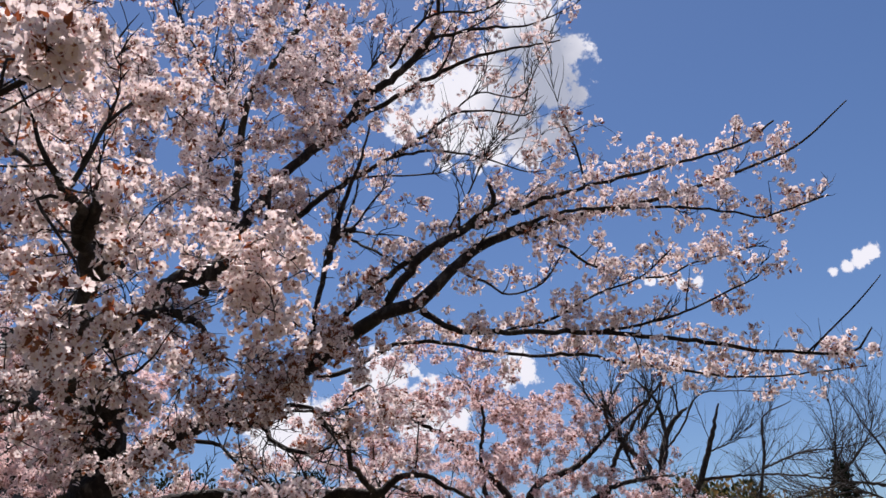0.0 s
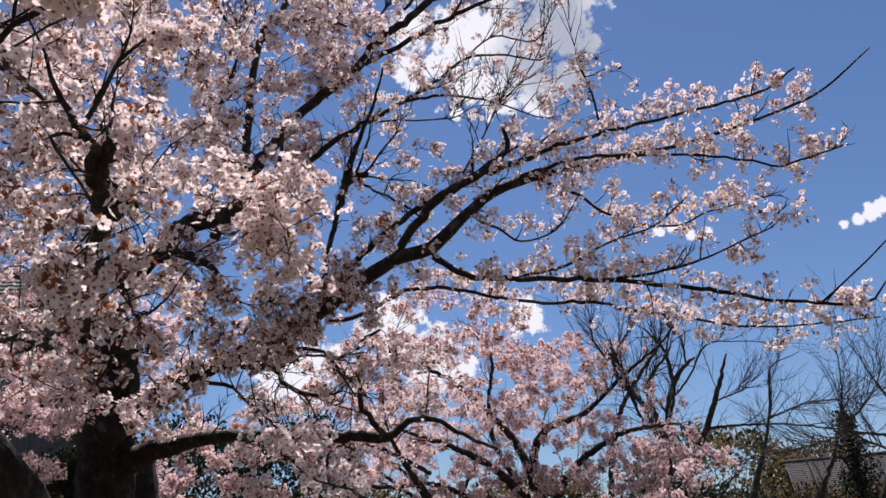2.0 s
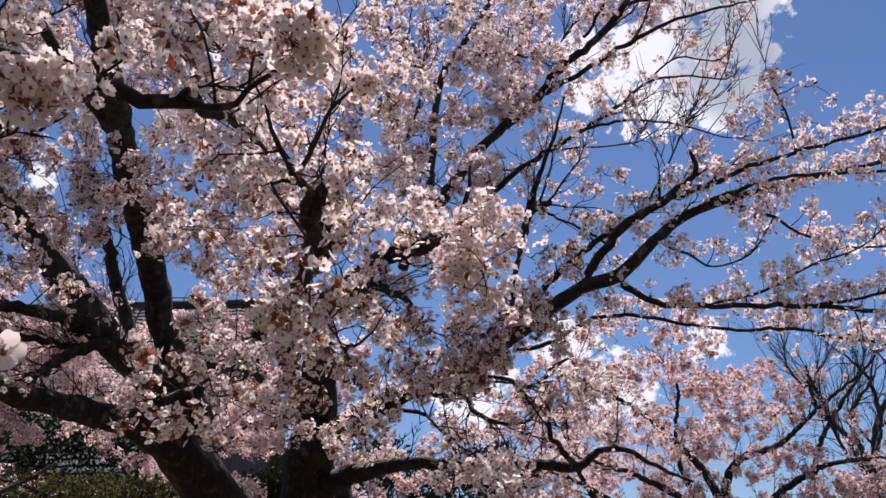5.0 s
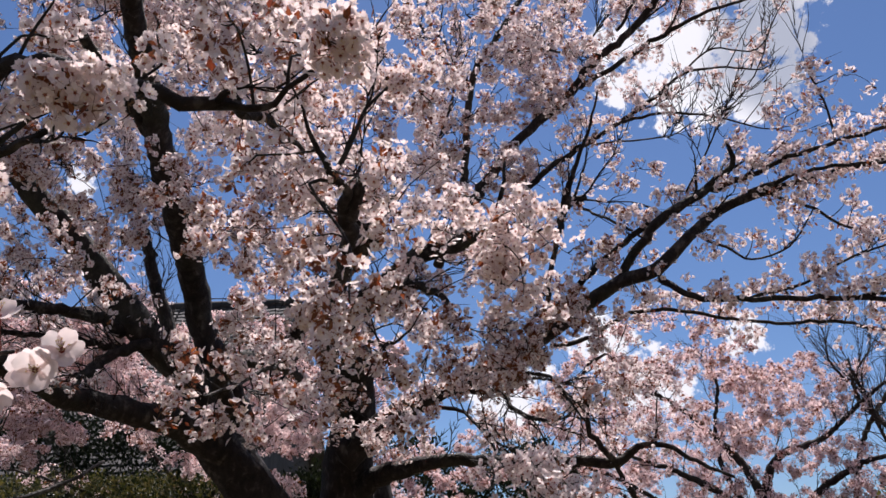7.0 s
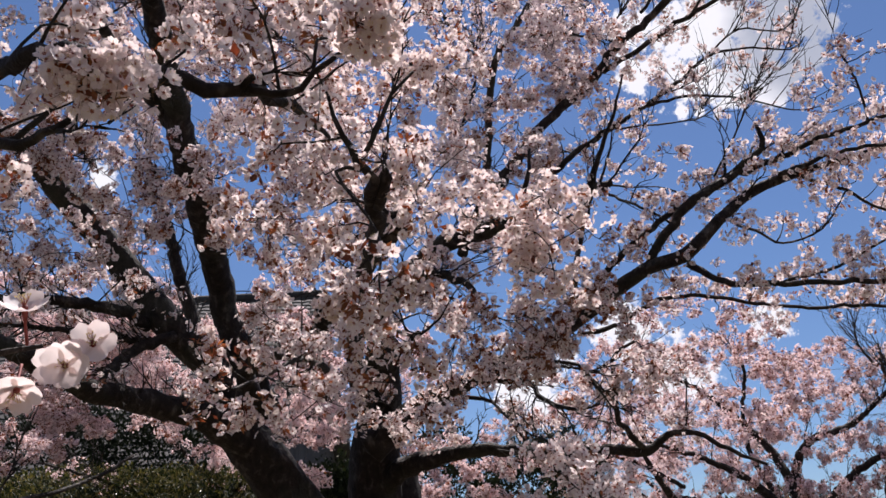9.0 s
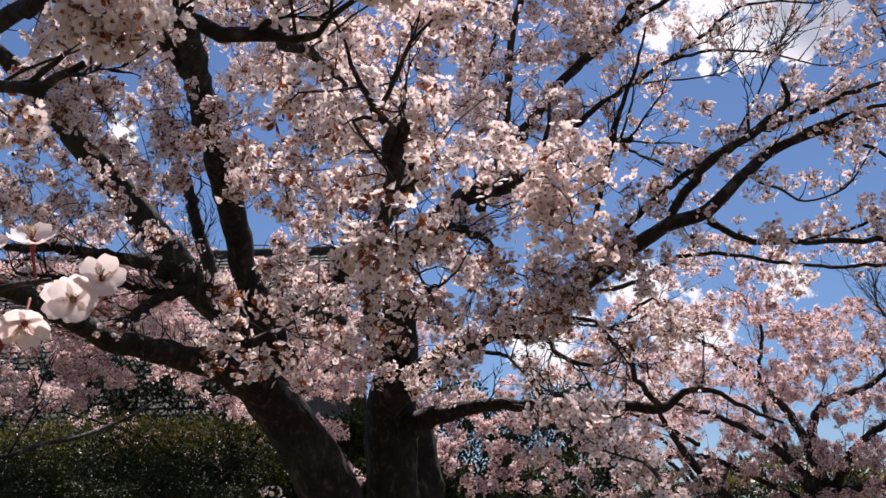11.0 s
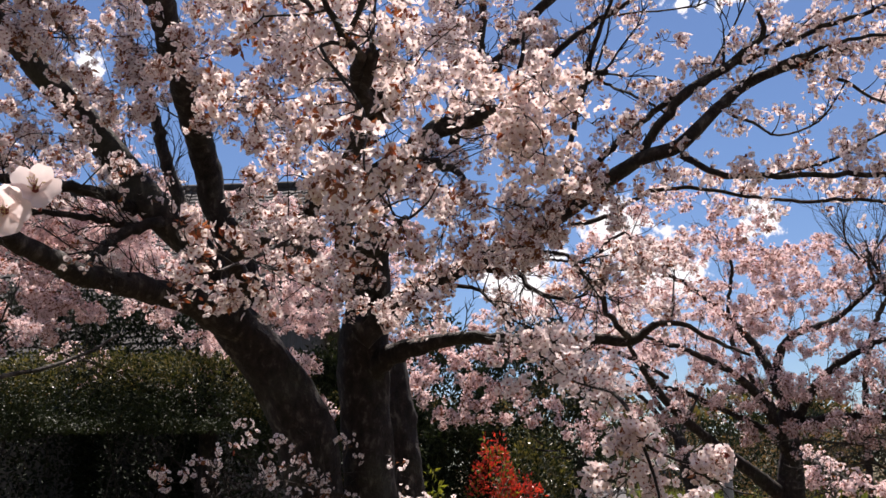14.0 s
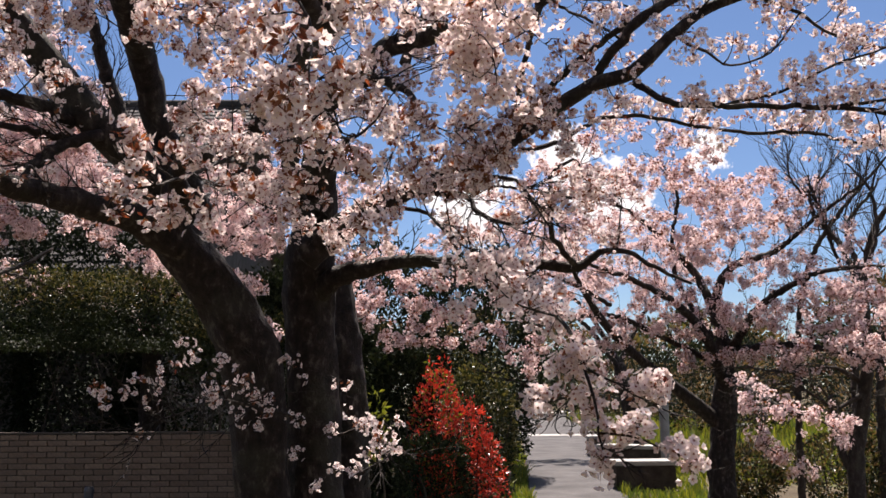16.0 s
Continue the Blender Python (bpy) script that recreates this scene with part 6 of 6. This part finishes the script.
blossom_masses(second, [(-0.78, 9.84, 2.61, 0.27, 0.77, 0.67), (-0.49, 10.04, 2.75, 0.28, 0.77, 0.59), (-0.13, 10.16, 2.76, 0.28, 0.77, 0.59), (0.22, 10.25, 2.87, 0.28, 0.77, 0.59), (-0.52, 10.39, 3.15, 0.29, 0.68, 0.59), (-0.07, 10.60, 3.24, 0.30, 0.68, 0.59), (-0.82, 10.19, 2.99, 0.28, 0.68, 0.59), (-0.19, 10.11, 2.23, 0.22, 0.77, 0.59), (0.12, 10.32, 2.11, 0.22, 0.68, 0.59), (4.92, 10.19, 2.33, 0.35, 0.85, 0.59), (4.78, 10.69, 2.44, 0.32, 0.85, 0.59), (4.31, 10.92, 1.92, 0.26, 0.85, 0.59)])
blossom_masses(second, [(1.63, 9.23, 4.17, 0.27, 0.58, 0.91), (2.00, 9.25, 4.25, 0.27, 0.58, 0.91), (2.35, 9.21, 4.11, 0.27, 0.58, 0.91), (2.75, 9.36, 3.98, 0.28, 0.58, 0.91), (1.62, 9.32, 3.83, 0.27, 0.58, 0.91), (2.10, 9.35, 3.78, 0.27, 0.58, 0.91), (2.62, 9.45, 3.73, 0.28, 0.58, 0.91), (3.14, 9.52, 3.69, 0.28, 0.58, 0.91), (1.25, 9.35, 3.43, 0.30, 0.68, 0.75), (1.72, 9.41, 3.34, 0.30, 0.68, 0.75), (2.20, 9.43, 3.32, 0.30, 0.68, 0.75), (1.03, 9.29, 3.84, 0.24, 0.50, 0.91), (1.12, 9.42, 3.11, 0.30, 0.68, 0.75), (0.73, 9.38, 3.52, 0.27, 0.59, 0.75), (2.88, 9.68, 3.30, 0.32, 0.68, 0.75), (3.51, 10.00, 3.40, 0.30, 0.68, 0.75)])
blossom_masses(main, [(-0.84, 1.98, 2.91, 0.09, 0.9, 0.40), (-1.45, 4.04, 3.59, 0.16, 0.9, 0.60), (-1.65, 3.68, 3.41, 0.16, 0.9, 0.60), (-1.23, 4.14, 3.54, 0.15, 0.9, 0.60), (-1.83, 4.07, 3.12, 0.15, 0.6, 0.70), (-1.04, 3.82, 3.61, 0.14, 0.9, 0.40), (-1.69, 4.37, 3.41, 0.16, 0.7, 0.90), (-1.08, 3.28, 3.69, 0.12, 0.9, 0.40), (-0.73, 3.25, 3.71, 0.12, 0.9, 0.40), (-1.11, 4.35, 3.42, 0.15, 0.7, 0.80), (-0.85, 4.02, 3.56, 0.13, 0.8, 0.40), (-1.89, 4.70, 3.25, 0.13, 0.5, 0.60), (-0.68, 3.96, 3.74, 0.13, 0.8, 0.40)])
blossom_masses(main, [(-3.02, 5.50, 4.22, 0.21, 0.9, 0.75), (-2.93, 5.68, 3.93, 0.21, 0.9, 0.75), (-2.88, 5.99, 3.84, 0.19, 0.9, 0.75), (-3.14, 5.90, 3.70, 0.22, 0.9, 0.75), (-3.04, 6.23, 3.60, 0.18, 0.8, 0.75), (-2.48, 5.45, 4.41, 0.20, 0.9, 0.75), (-2.51, 6.06, 4.11, 0.17, 0.8, 0.65), (-2.67, 5.74, 4.11, 0.19, 0.9, 0.75), (-2.79, 5.07, 4.31, 0.20, 0.9, 0.65), (-2.69, 5.35, 4.37, 0.20, 0.9, 0.65), (-2.35, 5.97, 4.45, 0.19, 0.8, 0.65), (-3.12, 5.35, 3.85, 0.24, 0.9, 0.65)])
blossom_masses(main, [(0.34, 2.96, 2.74, 0.10, 0.8, 0.04), (0.26, 3.01, 2.63, 0.10, 0.8, 0.04), (0.35, 3.03, 2.55, 0.07, 0.8, 0.04), (0.22, 2.93, 2.83, 0.10, 0.8, 0.04), (0.09, 2.91, 2.88, 0.10, 0.8, 0.04), (0.16, 2.97, 2.73, 0.09, 0.8, 0.04), (0.41, 2.97, 2.69, 0.06, 0.8, 0.04), (0.02, 2.95, 2.77, 0.08, 0.8, 0.04), (0.61, 4.65, 3.00, 0.13, 1.1, 1.15), (0.78, 4.85, 2.97, 0.12, 1.1, 1.15), (0.47, 4.70, 2.87, 0.13, 1.1, 1.15), (1.09, 5.06, 3.45, 0.07, 1.0, 1.15), (1.07, 5.30, 3.94, 0.09, 0.8, 0.65), (1.16, 5.21, 4.07, 0.09, 0.8, 0.65)])
blossom_masses(main, [(-0.47, 5.11, 2.51, 0.12, 0.9, 0.30), (-0.29, 5.12, 2.58, 0.12, 0.9, 0.50), (-0.10, 5.11, 2.68, 0.12, 0.9, 0.60), (-0.35, 5.15, 2.39, 0.10, 0.9, 0.30), (-0.58, 5.01, 2.43, 0.12, 0.9, 0.20), (0.07, 5.08, 2.81, 0.11, 0.9, 0.70), (-0.77, 5.07, 2.50, 0.11, 0.8, 0.20), (-0.20, 5.25, 2.47, 0.09, 0.8, 0.20)])
blossom_masses(main, [(0.22, 3.03, 2.78, 0.09, 0.9, 0.04), (0.29, 3.07, 2.68, 0.08, 0.9, 0.04), (0.18, 3.08, 2.66, 0.09, 0.9, 0.04), (0.27, 3.01, 2.83, 0.06, 0.9, 0.04), (0.11, 3.15, 2.76, 0.09, 0.9, 0.05), (0.31, 3.20, 2.59, 0.07, 0.9, 0.10), (0.20, 3.31, 2.60, 0.07, 0.9, 0.30), (-0.26, 2.96, 2.90, 0.08, 0.9, 0.05), (-0.29, 2.70, 2.46, 0.07, 1.0, 0.60)])
blossom_masses(main, [(-0.14, 2.50, 2.69, 0.076, 1.5, 0.05), (-0.11, 2.55, 2.61, 0.074, 1.3, 0.10), (-0.35, 2.70, 2.78, 0.068, 1.0, 0.30), (-0.40, 2.75, 2.69, 0.080, 1.0, 0.40), (-0.23, 2.60, 2.44, 0.086, 1.3, 0.90), (-0.35, 2.80, 2.45, 0.082, 1.1, 0.50), (-0.17, 2.55, 2.84, 0.058, 1.1, 0.20), (-0.40, 2.60, 2.82, 0.066, 1.0, 0.40), (-0.47, 2.60, 2.96, 0.069, 1.0, 0.30)])
blossom_masses(main, [(0.37, 4.60, 2.78, 0.117, 0.7, 2.20), (0.23, 4.40, 2.64, 0.095, 0.7, 2.00), (0.13, 4.30, 2.58, 0.082, 0.7, 1.80), (0.47, 4.70, 2.88, 0.077, 0.6, 2.20)])
crown_fill(third, (4.6, 22.5, 4.8), (2.6, 1.0, 0.8), 30, 0.34, 0.75, 0.5)
crown_fill(main, (-1.25, 5.4, 3.6), (1.5, 0.6, 1.0), 22, 0.15, 0.7, 0.25)
crown_fill(main, (-0.15, 5.5, 4.7), (1.1, 0.6, 1.0), 16, 0.16, 0.7, 0.25)
crown_fill(main, (-0.5, 5.1, 2.85), (1.0, 0.6, 0.45), 9, 0.13, 0.7, 0.6)
# overhead sprays, mostly out of view, added to shade the near and left flowers
crown_fill(main, (-1.2, 2.95, 4.6), (1.2, 0.6, 0.4), 30, 0.2, 1.1, 0.3)
crown_fill(main, (-2.0, 4.9, 5.25), (1.3, 0.9, 0.5), 34, 0.2, 1.0, 0.4)
# unseen upper crown, added to darken the lower left by its shadow
crown_fill(main, (-2.1, 6.6, 7.1), (1.5, 1.3, 0.45), 36, 0.26, 1.0, 0.3)
crown_fill(main, (-2.4, 8.0, 6.7), (1.8, 1.0, 0.5), 26, 0.26, 1.0, 0.3)
# further sprays that fill sky gaps and were added to shade limbs and trunk
crown_fill(main, (-2.2, 6.1, 5.5), (1.2, 0.8, 0.7), 20, 0.2, 0.9, 0.2)
crown_fill(main, (-1.3, 7.1, 4.8), (1.0, 0.6, 0.6), 16, 0.19, 0.9, 0.5)
crown_fill(third, (2.4, 22.2, 4.1), (2.4, 1.3, 0.6), 26, 0.36, 0.8, 0.3)
crown_fill(rear, (-3.3, 12.3, 3.9), (0.9, 0.4, 0.9), 14, 0.28, 0.8, 0.3)
crown_fill(rear, (-4.48, 10.80, 4.42), (0.75, 0.4, 0.4), 16, 0.2, 0.7, 0.5)
crown_fill(rear, (-5.0, 9.9, 3.3), (1.5, 0.6, 0.5), 12, 0.2, 0.7, 0.8)
crown_fill(rear, (-5.07, 10.60, 4.22), (1.2, 0.4, 0.85), 34, 0.22, 0.75, 0.7)
crown_fill(rear, (-4.13, 11.40, 5.00), (1.0, 0.4, 0.6), 14, 0.22, 0.75, 0.5)
crown_fill(second, (3.0, 12.7, 3.9), (2.6, 0.6, 0.8), 26, 0.24, 0.65, 0.6)
crown_fill(main, (0.0, 5.9, 5.6), (1.0, 0.5, 0.6), 18, 0.16, 0.8, 0.4)
crown_fill(rear, (-6.3, 11.0, 4.3), (1.5, 0.8, 1.0), 13, 0.32, 0.7, 0.7)
crown_fill(rear, (-4.6, 11.6, 4.5), (2.4, 1.0, 1.1), 22, 0.32, 0.75, 0.5)
crown_fill(rear, (-2.2, 11.6, 4.3), (1.6, 0.8, 1.0), 26, 0.32, 0.8, 0.2)
fine_twigs(bare, 115, 1.0)
fine_twigs(thicket, 150, 1.1)
fine_twigs(fork, 110, 0.9, 0.35)
fine_twigs(rear, 170, 0.9, 0.1)
fine_twigs(second, 130, 0.6, 0.1)
fine_twigs(main, 60, 0.3, 0.1)
fine_twigs(main, 130, 0.45, 0.15, inside=0.75)
fine_twigs(main, 90, 0.5, 0.15, left=-1.0)
fine_twigs(main, 46, 0.7, 0.05, high=3.9)


# ---- flowers close to the camera, on the tip of an overhanging branch ----
def petal_mesh(seed):
    rng, batch = np.random.RandomState(seed), Batch()
    for k in range(5):
        a = k * 2 * math.pi / 5 + rng.normal() * 0.06
        c, s = math.cos(a), math.sin(a)
        cup = rng.uniform(0.25, 0.45)
        rows = []
        for i in range(6):
            u = i / 5
            wide = 0.44 * math.sin(math.pi * (0.10 + 0.72 * u)) ** 0.9
            for j in range(5):
                q = j / 2 - 1
                x = 0.05 + 0.95 * u - (0.10 * (1 - abs(q)) + 0.10 * q * q) * (u ** 4)
                y = q * wide
                z = cup * u ** 1.5 + 0.10 * q * q * u + 0.03 * math.sin(7 * u + 3 * q + k)
                rows.append((x * c - y * s, x * s + y * c, z))
        f = []
        for i in range(5):
            for j in range(4):
                p = i * 5 + j
                f += [(p, p + 5, p + 6), (p, p + 6, p + 1)]
        batch.add(np.array(rows) * 0.018, f, 0)
    for k in range(22):
        a, tilt = rng.uniform(0, 6.28), rng.uniform(0.1, 0.6)
        d = np.array([math.cos(a) * tilt, math.sin(a) * tilt, 1.0]) * 0.018 * rng.uniform(0.35, 0.6)
        tube(batch, np.array([(0, 0, 0.001, 0.0002), (*d, 0.0002)]), 3, slot=1)
        tube(batch, np.array([(*(d * 0.97), 0.0006), (*(d * 1.07), 0.0006)]), 4, slot=4)
    tube(batch, spline([(0, 0, 0.002, 0.0025), (0, 0, -0.006, 0.0022), (0, 0, -0.012, 0.0009), (0.001, 0, -0.03, 0.0007)], 0.003), 6, slot=1)
    return batch.mesh("flower", BLOSSOM_SLOTS)


near_twig = spline([(-2.35, 3.55, 2.95, 0.02), (-1.95, 2.6, 2.8, 0.015), (-1.45, 1.6, 2.4, 0.012), (-0.65, 0.90, 1.80, 0.006), (-0.454, 0.841, 1.747, 0.0045), (-0.330, 0.819, 1.770, 0.0038), (-0.284, 0.821, 1.804, 0.003), (-0.241, 0.836, 1.817, 0.0016)], 0.02)
nb = Batch()
tube(nb, near_twig, 8, 0.1)
near_branch = part("branch", nb.mesh("branch", [BARK]), main.root, "slender flowering branch tip")
near_branch.matrix_parent_inverse = Matrix.Translation(-Vector(main.base))
SHAPES = [petal_mesh(90 + k) for k in range(4)]
rng = np.random.RandomState(5)
for k, (fx, fy, fz) in enumerate(((-0.250, 0.822, 1.841), (-0.279, 0.817, 1.834), (-0.205, 0.839, 1.817), (-0.219, 0.830, 1.800), (-0.246, 0.819, 1.782), (-0.264, 0.828, 1.776), (-0.290, 0.810, 1.821), (-0.237, 0.855, 1.807),
                                      (-0.309, 0.810, 1.793), (-0.314, 0.808, 1.747), (-0.298, 0.813, 1.895), (-0.316, 0.825, 1.902))):
    at = Vector((fx, fy, fz))
    hub = Vector(near_twig[int(np.linalg.norm(near_twig[:, :3] - np.array(at), axis=1).argmin()), :3])
    way = ((at - hub).normalized() * 0.45 + Vector((0.35, -0.85, 0.15)) + Vector(rng.normal(size=3)) * 0.4).normalized()
    fl = new("flower", SHAPES[k % 4])
    fl.parent = near_branch
    fl.matrix_basis = Matrix.Translation(at) @ way.to_track_quat("Z", "Y").to_matrix().to_4x4()
    tagged(fl, "open white-pink cherry flower with red centre")


# ---- garden furniture along the path ----
def stone_seat(at, size, turn, label):
    root = thing("stone_seat", at, label, "bench")
    root.rotation_euler[2] = turn
    w, d, h = size
    # pale concrete on the top puts the sunlight into its colour
    part("seat_slab", bm_mesh("seat_slab", box((w + 0.08, d + 0.06, 0.07), (0, 0, h - 0.035), 0.012), CONCRETE), root, "top slab coloured pale to show the sun on it")
    part("base", bm_mesh("base", box((w, d, h - 0.07), (0, 0, (h - 0.07) / 2), 0.02), STONE), root, "dark stone base")


stone_seat((3.3, 15.2, 0), (0.95, 0.5, 0.47), 0.05, "low dark stone seat with a pale top slab")
stone_seat((3.95, 18.6, 0), (1.5, 0.45, 0.5), -0.5, "long dark stone seat with a pale top slab")
stone_seat((3.75, 22.2, 0), (0.45, 0.45, 0.5), 0.0, "small square stone block at the path's edge")
stone_seat((9.6, 30.0, 0), (1.5, 0.4, 0.45), 0.1, "pale garden bench standing in the meadow")


# darker version of the post metal, with the shade by the wall in its colour
SHADED_METAL = surface("shaded_metal", [(0.3, (0.03, 0.034, 0.04)), (0.7, (0.06, 0.065, 0.075))], 8, 0.5, 90, 0.0005)


def post(at, radius, height, label, metal=None):
    metal = metal or POST_METAL
    root = thing("post", at, label, "post")
    part("shaft", bm_mesh("shaft", cylinder(radius, height, (0, 0, height / 2), sides=24), metal, False), root)
    part("cap", bm_mesh("cap", cylinder(radius * 1.12, 0.05, (0, 0, height + 0.025), sides=24, taper=0.7), metal), root)
    part("foot", bm_mesh("foot", cylinder(radius * 1.5, 0.04, (0, 0, 0.015), sides=24), CONCRETE), root)


post((4.05, 16.7, 0), 0.085, 1.9, "grey round post beside the stone seats")
post((-4.1, 11.15, 0), 0.055, 0.46, "short metal post in front of the brick wall, coloured dark for shade", SHADED_METAL)


def bicycle(at, turn):
    root = thing("bicycle", at, "dark parked bicycle at the end of the path", "bicycle")
    root.rotation_euler[2] = turn
    for x in (-0.52, 0.52):
        tb = Batch()
        ring = np.array([(x + 0.32 * math.cos(a), 0, 0.34 + 0.32 * math.sin(a), 0.024) for a in np.linspace(0, 2 * math.pi, 33)])
        tube(tb, ring, 6)
        wheel = part("wheel", tb.mesh("tyre", [RUBBER]), root)
        sp = Batch()
        for a in np.linspace(0, math.pi, 8, endpoint=False):
            d = np.array([math.cos(a), 0, math.sin(a)]) * 0.3
            c = np.array([x, 0, 0.34])
            tube(sp, np.array([(*(c - d), 0.002), (*(c + d), 0.002)]), 3)
        part("spokes", sp.mesh("spokes", [DARK_TRIM]), wheel)
    fb = Batch()
    for a, b in (((-0.52, 0.34), (-0.12, 0.3)), ((-0.12, 0.3), (0.38, 0.72)), ((-0.12, 0.3), (-0.24, 0.82)), ((-0.22, 0.74), (0.36, 0.78)), ((-0.52, 0.34), (-0.22, 0.74)), ((0.52, 0.34), (0.34, 0.95))):
        tube(fb, np.array([(a[0], 0, a[1], 0.016), (b[0], 0, b[1], 0.016)]), 8)
    part("frame", fb.mesh("frame", [DARK_TRIM]), root)
    part("saddle", bm_mesh("saddle", box((0.26, 0.14, 0.06), (-0.25, 0, 0.86), 0.025), RUBBER), root)
    hb = Batch()
    tube(hb, np.array([(0.28, -0.28, 0.98, 0.012), (0.34, 0, 0.96, 0.012), (0.28, 0.28, 0.98, 0.012)]), 8)
    part("handlebar", hb.mesh("handlebar", [DARK_TRIM]), root)
    part("basket", bm_mesh("basket", box((0.28, 0.34, 0.24), (0.58, 0, 0.85), 0.03), DARK_TRIM), root)


bicycle((4.75, 32.3, 0.0), 0.25)


def car(at, turn):
    root = thing("car", at, "dark parked car on the road behind the gardens", "car")
    root.rotation_euler[2] = turn
    outline = [(-2.0, 0.35), (-2.05, 0.75), (-1.9, 1.0), (-1.35, 1.45), (0.4, 1.5), (1.05, 1.02), (1.9, 0.86), (2.05, 0.6), (2.0, 0.32)]
    bm = bmesh.new()
    left = [bm.verts.new((x, -0.82 + (0.14 if z > 1.1 else 0), z)) for x, z in outline]
    right = [bm.verts.new((x, 0.82 - (0.14 if z > 1.1 else 0), z)) for x, z in outline]
    bm.faces.new(left)
    bm.faces.new(right[::-1])
    for i in range(len(outline)):
        j = (i + 1) % len(outline)
        bm.faces.new((left[i], right[i], right[j], left[j]))
    bmesh.ops.bevel(bm, geom=list(bm.edges), offset=0.05, segments=2, affect="EDGES")
    part("body", bm_mesh("body", bm, CAR_PAINT, True), root)
    bm = bmesh.new()
    for y in (-0.775, 0.775):
        vs = [bm.verts.new((x, y, z)) for x, z in ((-1.45, 1.02), (-1.2, 1.38), (0.3, 1.4), (0.8, 1.04))]
        bm.faces.new(vs)
    part("side_window", bm_mesh("side_window", bm, GLASS), root)
    for x in (-1.25, 1.25):
        for y in (-0.76, 0.76):
            wheel = part("wheel", bm_mesh("tyre", cylinder(0.32, 0.2, (x, y, 0.32), "Y", 28), RUBBER, True), root)
            part("rim", bm_mesh("rim", cylinder(0.2, 0.215, (x, y, 0.32), "Y", 20), POST_METAL), wheel)


car((12.3, 63.2, 0.02), 0.1)


# ---- brick garden wall, brick by brick ----
def brick_wall():
    root = thing("wall_garden", (-4.6, 11.75, 0), "low garden wall of brown bricks in running bond", "wall", kind="structure")
    x0, x1, top = -9.0, -2.35, 1.09
    core = box((x1 - x0 - 0.02, 0.2, top - 0.012), ((x0 + x1) / 2 + 4.6, 0, (top - 0.012) / 2 - 0.01), 0)
    part("core", bm_mesh("core", core, MORTAR), root, "dark recessed mortar")
    cap = box((x1 - x0, 0.235, 0.02), ((x0 + x1) / 2 + 4.6, 0.0, top + 0.012), 0.004)
    part("coping", bm_mesh("coping", cap, MORTAR), root, "thin weathered coping")
    pitch, course = 0.237, 0.0705
    shapes = []
    for k in range(3):
        shapes.append(bm_mesh("brick", box((pitch - 0.012 - 0.001 * k, 0.06, course - 0.012), (0, 0, 0), 0.004), BRICK))
    half = bm_mesh("half_brick", box((pitch / 2 - 0.012, 0.06, course - 0.012), (0, 0, 0), 0.004), BRICK)
    rest = Batch()
    r = np.random.RandomState(77)
    rows = int(top / course)
    for j in range(rows):
        z = top - course * (j + 0.5)
        x = x1 - (pitch / 2 if j % 2 else 0) - pitch / 2
        if j % 2:
            ob = part("brick", half, root)
            ob.location = (x1 - pitch / 4 + 4.6, -0.082, z)
        k = 0
        while x - pitch / 2 > x0:
            if j < 13 and x > -6.9:
                ob = part("brick", shapes[r.randint(3)], root)
                ob.location = (x + 4.6 + r.normal() * 0.001, -0.082 + r.normal() * 0.0015, z)
            else:
                a, b = pitch / 2 - 0.006, course / 2 - 0.006
                c = np.array([(sx * a, sy * 0.03, sz * b) for sx in (-1, 1) for sy in (-1, 1) for sz in (-1, 1)])
                q = [(0, 1, 3, 2), (4, 6, 7, 5), (0, 4, 5, 1), (2, 3, 7, 6), (1, 5, 7, 3), (0, 2, 6, 4)]
                rest.add(c + np.array([x + 4.6, -0.082, z]), [t for w, e, u, i in q for t in ((w, e, u), (w, u, i))])
            x -= pitch
            k += 1
    if rest.v:
        part("brick_rest", rest.mesh("brick_rest", [BRICK], False), root, kind="stuff")


brick_wall()
